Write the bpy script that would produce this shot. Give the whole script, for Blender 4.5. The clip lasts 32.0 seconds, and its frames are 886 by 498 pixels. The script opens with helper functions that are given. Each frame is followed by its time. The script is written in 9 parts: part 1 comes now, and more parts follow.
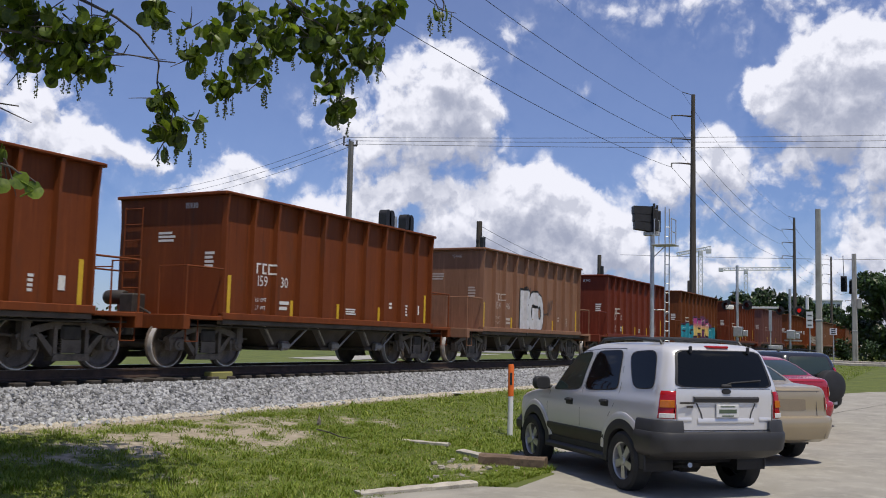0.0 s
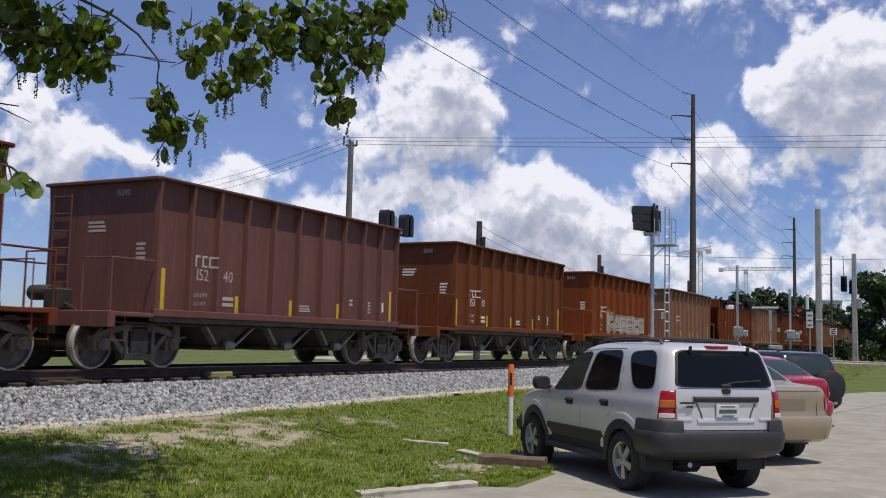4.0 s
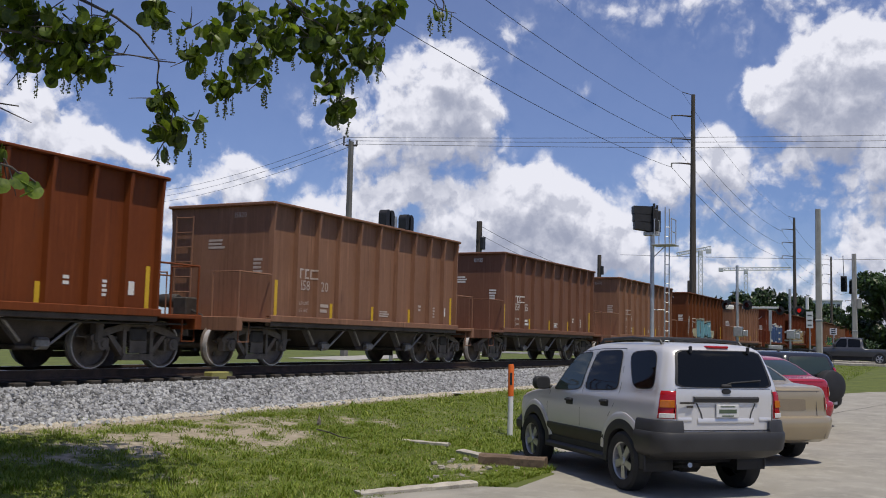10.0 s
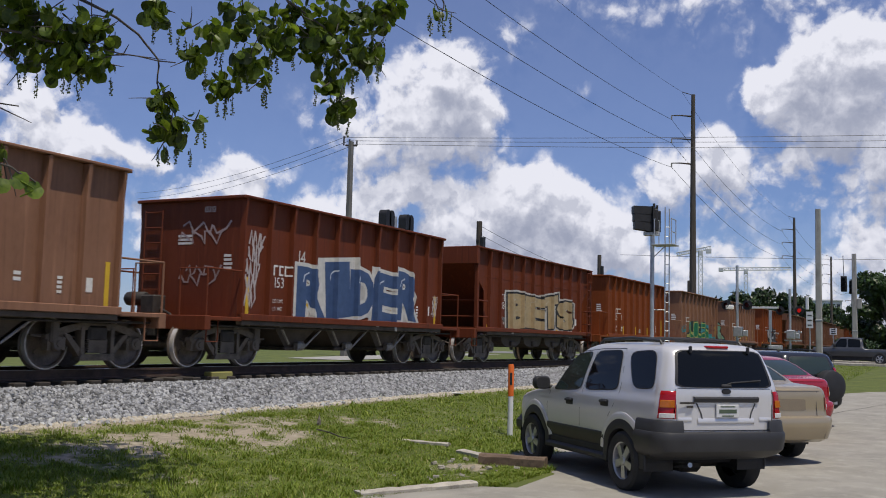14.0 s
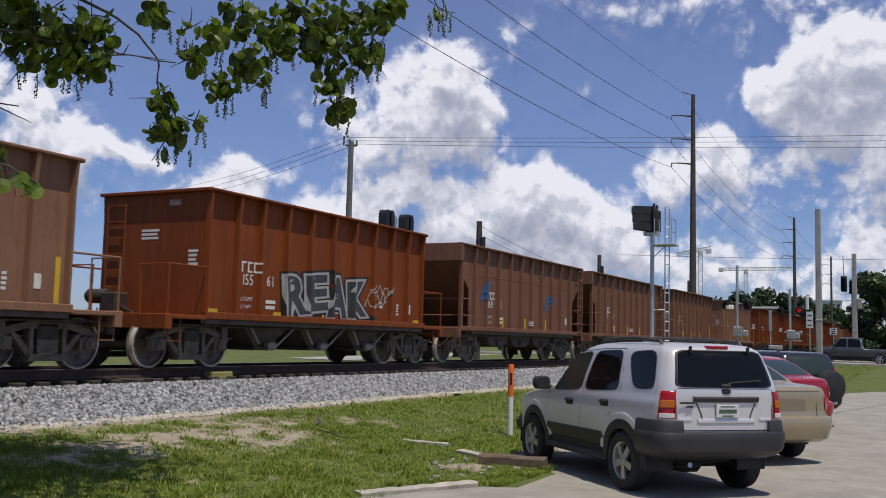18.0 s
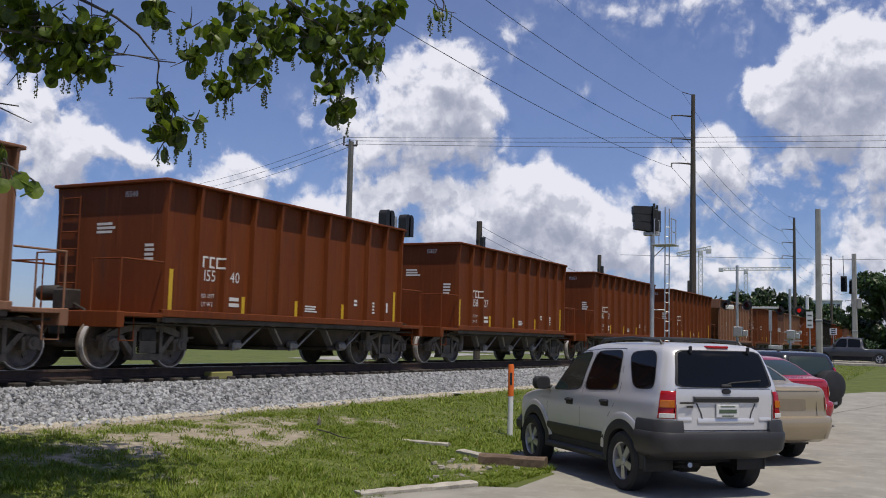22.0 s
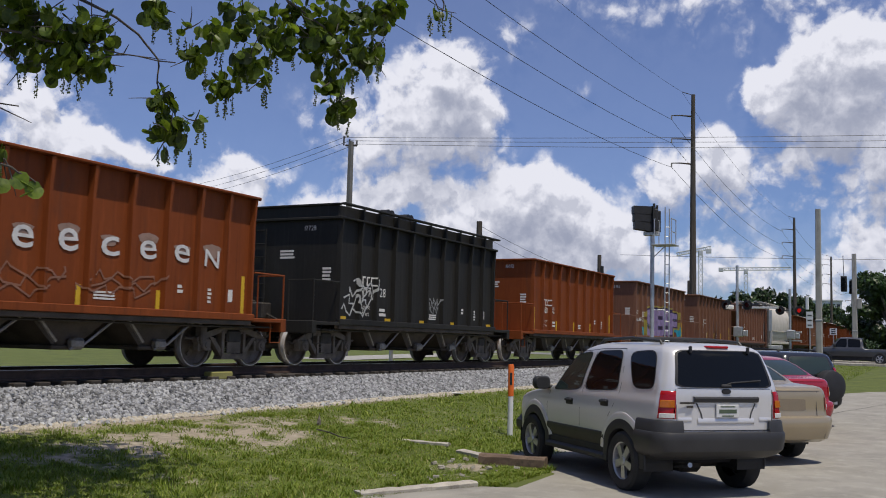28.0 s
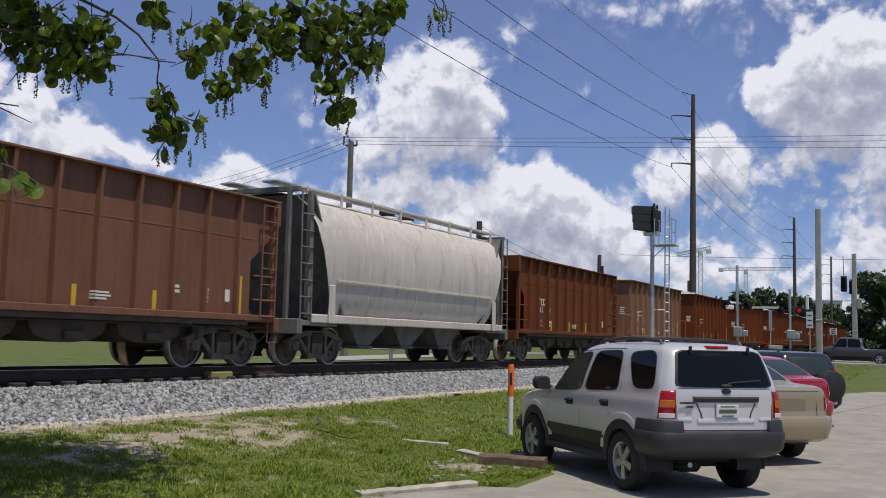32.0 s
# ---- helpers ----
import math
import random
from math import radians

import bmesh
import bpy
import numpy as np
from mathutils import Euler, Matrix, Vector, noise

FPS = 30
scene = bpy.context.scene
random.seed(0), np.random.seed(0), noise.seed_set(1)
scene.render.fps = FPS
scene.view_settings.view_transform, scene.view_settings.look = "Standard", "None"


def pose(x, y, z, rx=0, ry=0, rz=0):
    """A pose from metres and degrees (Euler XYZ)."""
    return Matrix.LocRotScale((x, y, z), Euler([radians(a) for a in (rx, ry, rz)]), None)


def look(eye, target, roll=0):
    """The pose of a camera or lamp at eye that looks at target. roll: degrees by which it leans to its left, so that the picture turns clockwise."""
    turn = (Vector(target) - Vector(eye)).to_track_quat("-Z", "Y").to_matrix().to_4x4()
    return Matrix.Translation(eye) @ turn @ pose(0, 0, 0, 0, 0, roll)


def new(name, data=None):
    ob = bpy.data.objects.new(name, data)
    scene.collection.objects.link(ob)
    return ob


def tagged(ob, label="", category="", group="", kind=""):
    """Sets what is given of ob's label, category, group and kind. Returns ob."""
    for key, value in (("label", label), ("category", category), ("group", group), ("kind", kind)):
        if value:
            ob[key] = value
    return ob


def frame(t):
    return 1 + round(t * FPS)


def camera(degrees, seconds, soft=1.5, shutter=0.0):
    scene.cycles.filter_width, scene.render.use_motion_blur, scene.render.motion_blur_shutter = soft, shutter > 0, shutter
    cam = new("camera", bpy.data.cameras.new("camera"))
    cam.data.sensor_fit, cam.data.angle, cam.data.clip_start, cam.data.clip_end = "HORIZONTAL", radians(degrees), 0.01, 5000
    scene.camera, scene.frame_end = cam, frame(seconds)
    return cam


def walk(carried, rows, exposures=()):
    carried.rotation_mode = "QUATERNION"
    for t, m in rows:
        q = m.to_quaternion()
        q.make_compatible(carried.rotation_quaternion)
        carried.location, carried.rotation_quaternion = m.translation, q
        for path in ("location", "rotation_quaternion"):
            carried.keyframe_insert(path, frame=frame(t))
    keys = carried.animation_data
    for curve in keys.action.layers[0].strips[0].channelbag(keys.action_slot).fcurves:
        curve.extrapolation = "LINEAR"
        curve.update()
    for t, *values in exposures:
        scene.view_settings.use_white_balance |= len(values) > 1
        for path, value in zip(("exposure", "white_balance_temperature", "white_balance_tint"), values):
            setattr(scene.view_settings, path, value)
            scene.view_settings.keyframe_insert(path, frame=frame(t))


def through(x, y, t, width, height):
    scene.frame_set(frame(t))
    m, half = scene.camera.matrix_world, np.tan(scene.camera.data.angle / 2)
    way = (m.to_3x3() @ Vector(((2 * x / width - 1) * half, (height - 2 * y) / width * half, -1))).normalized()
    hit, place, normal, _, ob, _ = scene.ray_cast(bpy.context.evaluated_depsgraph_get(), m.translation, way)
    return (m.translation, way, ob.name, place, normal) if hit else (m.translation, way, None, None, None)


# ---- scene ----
# ------------------------------------------------------------------ camera
# x runs along the railway towards the oncoming train, y across it, z = 0 is the car park.
PSI, PITCH = radians(27.925), radians(5.263)
EYE = Vector((0, 0, 1.738))
AHEAD = Vector((math.cos(PSI) * math.cos(PITCH), math.sin(PSI) * math.cos(PITCH), math.sin(PITCH)))
VIEW = look(EYE, EYE + AHEAD * 10, 1.449)
cam = camera(48.62, 32.0, soft=1.0, shutter=0.06)
walk(cam, [(0, VIEW), (32, VIEW)], exposures=[(0, -0.38, 6400, 13), (4, -0.42, 6400, 13), (9, -0.49, 6400, 13), (32, -0.53, 6400, 13)])

# ------------------------------------------------------------------ sky and sun
SUN_DIR = Vector((-0.16, -0.30, 1.0)).normalized()
SUN_EL = math.asin(SUN_DIR.z)
sun = new("sun", bpy.data.lights.new("sun", "SUN"))
sun.data.energy, sun.data.angle, sun.data.color = 5.0, radians(0.53), (1.0, 0.93, 0.77)
sun.matrix_world = look((0, 0, 60), Vector((0, 0, 60)) - SUN_DIR)


def ways(az, el):
    a, e = radians(az), radians(el)
    return Vector((math.cos(a) * math.cos(e), math.sin(a) * math.cos(e), math.sin(e)))


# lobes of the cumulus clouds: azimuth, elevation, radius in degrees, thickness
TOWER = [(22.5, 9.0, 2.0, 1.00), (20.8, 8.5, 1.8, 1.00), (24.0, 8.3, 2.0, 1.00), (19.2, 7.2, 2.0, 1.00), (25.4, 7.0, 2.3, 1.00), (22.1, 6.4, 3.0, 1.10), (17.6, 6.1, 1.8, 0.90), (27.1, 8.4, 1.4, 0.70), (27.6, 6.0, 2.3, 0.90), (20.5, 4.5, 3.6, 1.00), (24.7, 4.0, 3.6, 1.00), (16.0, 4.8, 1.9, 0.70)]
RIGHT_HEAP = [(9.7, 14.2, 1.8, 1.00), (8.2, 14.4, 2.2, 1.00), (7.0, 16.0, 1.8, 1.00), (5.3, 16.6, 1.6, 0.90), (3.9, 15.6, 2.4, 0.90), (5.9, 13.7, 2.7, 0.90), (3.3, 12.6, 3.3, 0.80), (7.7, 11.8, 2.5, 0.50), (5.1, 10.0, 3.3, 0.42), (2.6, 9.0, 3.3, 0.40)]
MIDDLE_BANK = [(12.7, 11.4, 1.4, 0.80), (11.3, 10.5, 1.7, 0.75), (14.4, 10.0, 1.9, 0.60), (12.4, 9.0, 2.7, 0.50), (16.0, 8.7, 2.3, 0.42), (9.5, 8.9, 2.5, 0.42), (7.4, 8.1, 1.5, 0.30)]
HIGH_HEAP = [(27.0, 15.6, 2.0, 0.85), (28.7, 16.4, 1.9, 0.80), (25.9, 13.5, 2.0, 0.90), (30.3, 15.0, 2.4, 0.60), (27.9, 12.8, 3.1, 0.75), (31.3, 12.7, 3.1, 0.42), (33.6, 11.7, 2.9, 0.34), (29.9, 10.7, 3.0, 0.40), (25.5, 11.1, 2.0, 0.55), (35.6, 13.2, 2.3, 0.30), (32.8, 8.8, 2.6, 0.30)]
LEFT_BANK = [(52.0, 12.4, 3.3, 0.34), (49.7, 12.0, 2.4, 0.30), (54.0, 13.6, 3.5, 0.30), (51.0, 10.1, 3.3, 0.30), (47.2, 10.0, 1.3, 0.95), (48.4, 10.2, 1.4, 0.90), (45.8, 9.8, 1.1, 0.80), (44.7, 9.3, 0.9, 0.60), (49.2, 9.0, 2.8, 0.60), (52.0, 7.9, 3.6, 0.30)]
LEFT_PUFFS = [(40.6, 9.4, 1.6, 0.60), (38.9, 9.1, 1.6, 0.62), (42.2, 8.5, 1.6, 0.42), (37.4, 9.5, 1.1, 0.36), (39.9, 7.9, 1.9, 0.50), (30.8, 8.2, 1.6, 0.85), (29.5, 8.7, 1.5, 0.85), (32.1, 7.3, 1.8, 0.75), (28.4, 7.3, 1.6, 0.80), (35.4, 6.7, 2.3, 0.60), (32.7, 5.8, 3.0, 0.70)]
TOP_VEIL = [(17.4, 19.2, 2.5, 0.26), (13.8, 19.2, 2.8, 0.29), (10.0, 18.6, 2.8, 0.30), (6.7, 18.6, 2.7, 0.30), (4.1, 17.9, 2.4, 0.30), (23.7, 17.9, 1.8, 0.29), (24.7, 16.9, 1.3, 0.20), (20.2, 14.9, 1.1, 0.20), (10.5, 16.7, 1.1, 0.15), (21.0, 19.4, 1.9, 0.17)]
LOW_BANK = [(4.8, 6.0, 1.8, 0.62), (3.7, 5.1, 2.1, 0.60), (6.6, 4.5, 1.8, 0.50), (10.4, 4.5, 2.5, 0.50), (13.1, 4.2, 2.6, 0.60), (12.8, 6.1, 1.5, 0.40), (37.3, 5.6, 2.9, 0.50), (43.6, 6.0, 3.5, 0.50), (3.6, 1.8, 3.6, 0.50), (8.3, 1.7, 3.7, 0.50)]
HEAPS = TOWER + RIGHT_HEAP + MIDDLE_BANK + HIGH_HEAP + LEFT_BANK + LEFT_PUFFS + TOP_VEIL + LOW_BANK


def cloud_group():
    """How thick the cloud is in one direction of the sky."""
    g = bpy.data.node_groups.new("cloud_thickness", "ShaderNodeTree")
    g.interface.new_socket("way", in_out="INPUT", socket_type="NodeSocketVector")
    g.interface.new_socket("thickness", in_out="OUTPUT", socket_type="NodeSocketFloat")
    n, l = g.nodes, g.links
    gi, go = n.new("NodeGroupInput"), n.new("NodeGroupOutput")
    warp = n.new("ShaderNodeTexNoise")
    warp.inputs["Scale"].default_value, warp.inputs["Detail"].default_value, warp.inputs["Roughness"].default_value = 20, 6, 0.55
    l.new(gi.outputs[0], warp.inputs["Vector"])
    sh = n.new("ShaderNodeVectorMath")
    sh.operation = "MULTIPLY_ADD"
    sh.inputs[1].default_value = (0.05, 0.05, 0.05)
    l.new(warp.outputs["Color"], sh.inputs[0])
    off = n.new("ShaderNodeVectorMath")
    off.operation = "ADD"
    off.inputs[1].default_value = (-0.025, -0.025, -0.025)
    l.new(gi.outputs[0], off.inputs[0])
    l.new(off.outputs[0], sh.inputs[2])
    total = None
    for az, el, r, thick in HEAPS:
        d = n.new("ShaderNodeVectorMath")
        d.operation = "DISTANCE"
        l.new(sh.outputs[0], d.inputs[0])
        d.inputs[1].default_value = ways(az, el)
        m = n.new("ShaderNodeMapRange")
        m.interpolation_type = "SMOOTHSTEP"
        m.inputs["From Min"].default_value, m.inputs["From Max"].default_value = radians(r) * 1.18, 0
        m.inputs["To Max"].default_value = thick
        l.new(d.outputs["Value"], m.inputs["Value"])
        if total is None:
            total = m.outputs[0]
        else:
            a = n.new("ShaderNodeMath")
            l.new(total, a.inputs[0])
            l.new(m.outputs[0], a.inputs[1])
            total = a.outputs[0]
    top = n.new("ShaderNodeMath")
    top.operation, top.inputs[1].default_value, top.inputs[2].default_value = "SMOOTH_MIN", 0.95, 0.4
    l.new(total, top.inputs[0])
    total = top.outputs[0]
    # scattered clouds over the rest of the sky
    wide = n.new("ShaderNodeTexNoise")
    wide.inputs["Scale"].default_value, wide.inputs["Detail"].default_value = 2.2, 6
    l.new(gi.outputs[0], wide.inputs["Vector"])
    dot = n.new("ShaderNodeVectorMath")
    dot.operation = "DOT_PRODUCT"
    l.new(gi.outputs[0], dot.inputs[0])
    dot.inputs[1].default_value = ways(28, 9)
    away = n.new("ShaderNodeMapRange")
    away.inputs["From Min"].default_value, away.inputs["From Max"].default_value = 0.9, 0.7
    l.new(dot.outputs["Value"], away.inputs["Value"])
    wm = n.new("ShaderNodeMapRange")
    wm.inputs["From Min"].default_value, wm.inputs["From Max"].default_value = 0.56, 0.74
    l.new(wide.outputs["Fac"], wm.inputs["Value"])
    mul = n.new("ShaderNodeMath")
    mul.operation = "MULTIPLY"
    l.new(away.outputs[0], mul.inputs[0])
    l.new(wm.outputs[0], mul.inputs[1])
    add = n.new("ShaderNodeMath")
    l.new(total, add.inputs[0])
    l.new(mul.outputs[0], add.inputs[1])
    # billows, only where there is cloud
    fine = n.new("ShaderNodeTexNoise")
    fine.inputs["Scale"].default_value, fine.inputs["Detail"].default_value, fine.inputs["Roughness"].default_value = 25, 10, 0.58
    l.new(gi.outputs[0], fine.inputs["Vector"])
    fm = n.new("ShaderNodeMath")
    fm.operation = "MULTIPLY_ADD"
    fm.inputs[1].default_value, fm.inputs[2].default_value = 1.1, -0.58
    l.new(fine.outputs["Fac"], fm.inputs[0])
    puff, pm = n.new("ShaderNodeTexVoronoi"), n.new("ShaderNodeMath")
    puff.feature = "SMOOTH_F1"
    puff.inputs["Scale"].default_value, puff.inputs["Detail"].default_value, puff.inputs["Smoothness"].default_value = 46, 3, 0.35
    puff.inputs["Roughness"].default_value = 0.5
    l.new(sh.outputs[0], puff.inputs["Vector"])
    pm.operation = "MULTIPLY_ADD"
    pm.inputs[1].default_value, pm.inputs[2].default_value = -0.5, 0.36
    l.new(puff.outputs["Distance"], pm.inputs[0])
    both = n.new("ShaderNodeMath")
    l.new(fm.outputs[0], both.inputs[0])
    l.new(pm.outputs[0], both.inputs[1])
    where = n.new("ShaderNodeMapRange")
    where.inputs["From Min"].default_value, where.inputs["From Max"].default_value, where.inputs["To Min"].default_value = 0.0, 0.35, 0.1
    l.new(add.outputs[0], where.inputs["Value"])
    held = n.new("ShaderNodeMath")
    held.operation = "MULTIPLY"
    l.new(both.outputs[0], held.inputs[0])
    l.new(where.outputs[0], held.inputs[1])
    out = n.new("ShaderNodeMath")
    l.new(add.outputs[0], out.inputs[0])
    l.new(held.outputs[0], out.inputs[1])
    l.new(out.outputs[0], go.inputs[0])
    return g


def make_world():
    w = bpy.data.worlds.new("daylight")
    scene.world = w
    w.use_nodes = True
    n, l = w.node_tree.nodes, w.node_tree.links
    n.clear()
    out, bg = n.new("ShaderNodeOutputWorld"), n.new("ShaderNodeBackground")
    bg.inputs["Strength"].default_value = 0.094
    l.new(bg.outputs[0], out.inputs[0])
    sky = n.new("ShaderNodeTexSky")
    sky.sky_type, sky.sun_disc = "NISHITA", False
    sky.sun_elevation, sky.sun_rotation = SUN_EL, math.atan2(SUN_DIR.x, SUN_DIR.y)
    sky.air_density, sky.dust_density, sky.ozone_density = 1.0, 0.3, 5.0
    tc = n.new("ShaderNodeTexCoord")
    grp = cloud_group()
    def thickness(shift):
        """Cloud thickness a little way towards the sun."""
        g, v = n.new("ShaderNodeGroup"), n.new("ShaderNodeVectorMath")
        g.node_tree = grp
        v.operation, v.inputs[1].default_value = "ADD", shift
        l.new(tc.outputs["Generated"], v.inputs[0])
        l.new(v.outputs[0], g.inputs[0])
        return g.outputs[0]

    def ranged(value, lo, hi, to0=0.0, to1=1.0, kind="LINEAR"):
        m = n.new("ShaderNodeMapRange")
        m.interpolation_type = kind
        for key, x in (("From Min", lo), ("From Max", hi), ("To Min", to0), ("To Max", to1)):
            m.inputs[key].default_value = x
        l.new(value, m.inputs["Value"])
        return m.outputs[0]

    def maths(op, x, y):
        m = n.new("ShaderNodeMath")
        m.operation = op
        l.new(x, m.inputs[0])
        l.new(y, m.inputs[1])
        return m.outputs[0]
    here = thickness((0, 0, 0))
    relief = ranged(maths("SUBTRACT", here, thickness((-0.004, 0.003, 0.012))), -0.2, 0.2)
    body = ranged(thickness((-0.006, 0.0, 0.045)), 0.1, 1.0, 1.0, 0.12)
    cover = ranged(here, 0.02, 0.48, 0.11, 1.0, "SMOOTHSTEP")
    lit = maths("MULTIPLY", ranged(relief, 0.0, 1.0, 0.5, 1.12), body)
    tone = n.new("ShaderNodeMix")
    tone.data_type = "RGBA"
    tone.inputs["A"].default_value, tone.inputs["B"].default_value = (4.5, 5.0, 6.5, 1), (12.2, 12.4, 13.2, 1)
    l.new(lit, tone.inputs["Factor"])
    mix = n.new("ShaderNodeMix")
    mix.data_type = "RGBA"
    l.new(cover, mix.inputs["Factor"])
    deep = n.new("ShaderNodeMix")          # clear, humid summer blue
    deep.data_type, deep.blend_type = "RGBA", "MULTIPLY"
    deep.inputs["Factor"].default_value, deep.inputs["B"].default_value = 1.0, (0.84, 0.98, 1.36, 1)
    l.new(sky.outputs[0], deep.inputs["A"])
    l.new(deep.outputs["Result"], mix.inputs["A"])
    l.new(tone.outputs["Result"], mix.inputs["B"])
    l.new(mix.outputs["Result"], bg.inputs["Color"])


make_world()


# ------------------------------------------------------------------ materials
def mat(name, a, b=None, rough=0.6, metal=0.0, scale=3.0, fine=40.0, bump=0.2, stretch=(1, 1, 1), spread=0.0, depth=0.01, coords="Object"):
    """A procedural surface: colours a and b mixed by coarse and fine noise, with relief. spread: how much single objects differ."""
    m = bpy.data.materials.new(name)
    m.use_nodes = True
    n, l = m.node_tree.nodes, m.node_tree.links
    p = n["Principled BSDF"]
    p.inputs["Roughness"].default_value, p.inputs["Metallic"].default_value = rough, metal
    b = b or tuple(min(1, c * 1.35 + 0.01) for c in a)
    tc, mp = n.new("ShaderNodeTexCoord"), n.new("ShaderNodeMapping")
    mp.inputs["Scale"].default_value = stretch
    l.new(tc.outputs[coords], mp.inputs["Vector"])
    c, f = n.new("ShaderNodeTexNoise"), n.new("ShaderNodeTexNoise")
    for node, s, d in ((c, scale, 5), (f, fine, 3)):
        node.inputs["Scale"].default_value, node.inputs["Detail"].default_value = s, d
        l.new(mp.outputs[0], node.inputs["Vector"])
    add = n.new("ShaderNodeMath")
    add.operation = "MULTIPLY_ADD"
    add.inputs[1].default_value = 0.4
    l.new(f.outputs["Fac"], add.inputs[0])
    l.new(c.outputs["Fac"], add.inputs[2])
    ramp = n.new("ShaderNodeMapRange")
    ramp.inputs["From Min"].default_value, ramp.inputs["From Max"].default_value = 0.48, 0.92
    l.new(add.outputs[0], ramp.inputs["Value"])
    mix = n.new("ShaderNodeMix")
    mix.data_type = "RGBA"
    mix.inputs["A"].default_value, mix.inputs["B"].default_value = (*a, 1), (*b, 1)
    l.new(ramp.outputs[0], mix.inputs["Factor"])
    col = mix.outputs["Result"]
    if spread:
        info, hsv, v = n.new("ShaderNodeObjectInfo"), n.new("ShaderNodeHueSaturation"), n.new("ShaderNodeMapRange")
        v.inputs["To Min"].default_value, v.inputs["To Max"].default_value = 1 - spread, 1 + spread
        l.new(info.outputs["Random"], v.inputs["Value"])
        l.new(v.outputs[0], hsv.inputs["Value"])
        l.new(col, hsv.inputs["Color"])
        col = hsv.outputs[0]
    l.new(col, p.inputs["Base Color"])
    if bump:
        bn = n.new("ShaderNodeBump")
        bn.inputs["Strength"].default_value, bn.inputs["Distance"].default_value = bump, depth
        l.new(add.outputs[0], bn.inputs["Height"])
        l.new(bn.outputs[0], p.inputs["Normal"])
    return m


def stained(m, colour, scale=(1.2, 1.2, 0.25), low=0.52, high=0.7, amount=0.8):
    """Lays streaky stains of a second colour over a material."""
    n, l = m.node_tree.nodes, m.node_tree.links
    p = n["Principled BSDF"]
    src = p.inputs["Base Color"].links[0].from_socket
    tc, mp, t = n.new("ShaderNodeTexCoord"), n.new("ShaderNodeMapping"), n.new("ShaderNodeTexNoise")
    mp.inputs["Scale"].default_value = scale
    t.inputs["Scale"].default_value, t.inputs["Detail"].default_value, t.inputs["Roughness"].default_value = 2.5, 8, 0.65
    l.new(tc.outputs["Object"], mp.inputs["Vector"])
    info, vadd = n.new("ShaderNodeObjectInfo"), n.new("ShaderNodeVectorMath")
    vadd.operation = "MULTIPLY_ADD"
    vadd.inputs[1].default_value = (37, 53, 11)
    l.new(info.outputs["Random"], vadd.inputs[0])
    l.new(mp.outputs[0], vadd.inputs[2])
    l.new(vadd.outputs[0], t.inputs["Vector"])
    r, mix = n.new("ShaderNodeMapRange"), n.new("ShaderNodeMix")
    r.inputs["From Min"].default_value, r.inputs["From Max"].default_value, r.inputs["To Max"].default_value = low, high, amount
    l.new(t.outputs["Fac"], r.inputs["Value"])
    mix.data_type = "RGBA"
    mix.inputs["B"].default_value = (*colour, 1)
    l.new(src, mix.inputs["A"])
    l.new(r.outputs[0], mix.inputs["Factor"])
    l.new(mix.outputs["Result"], p.inputs["Base Color"])
    return m


def glowing(name, colour, strength):
    m = bpy.data.materials.new(name)
    m.use_nodes = True
    p = m.node_tree.nodes["Principled BSDF"]
    p.inputs["Base Color"].default_value = (*colour, 1)
    p.inputs["Emission Color"].default_value, p.inputs["Emission Strength"].default_value = (*colour, 1), strength
    return m


def glass(name, tint, see=0.35, rough=0.03):
    """Tinted pane: part clear, part dark film, with a true gloss."""
    m = bpy.data.materials.new(name)
    m.use_nodes = True
    n, l = m.node_tree.nodes, m.node_tree.links
    p = n["Principled BSDF"]
    p.inputs["Base Color"].default_value, p.inputs["Roughness"].default_value = (*tint, 1), rough
    p.inputs["IOR"].default_value = 1.5
    clear, mix = n.new("ShaderNodeBsdfTransparent"), n.new("ShaderNodeMixShader")
    mix.inputs[0].default_value = see
    l.new(p.outputs[0], mix.inputs[1])
    l.new(clear.outputs[0], mix.inputs[2])
    l.new(mix.outputs[0], n["Material Output"].inputs[0])
    return m


def rust_paint(name, a, b, dirt=(0.07, 0.035, 0.02)):
    m = mat(name, a, b, rough=0.62, scale=0.9, fine=14, bump=0.12, stretch=(1, 1, 0.5), depth=0.02)
    m.node_tree.nodes["Principled BSDF"].inputs["Specular IOR Level"].default_value = 0.28
    stained(m, tuple(min(1, c * 1.45 + 0.004) for c in b), scale=(3.2, 3.2, 0.22), low=0.54, high=0.72, amount=0.55)
    stained(m, tuple(c * 0.45 for c in a), scale=(5, 5, 0.16), low=0.55, high=0.72, amount=0.6)
    return stained(m, dirt, low=0.56, high=0.8, amount=0.7)


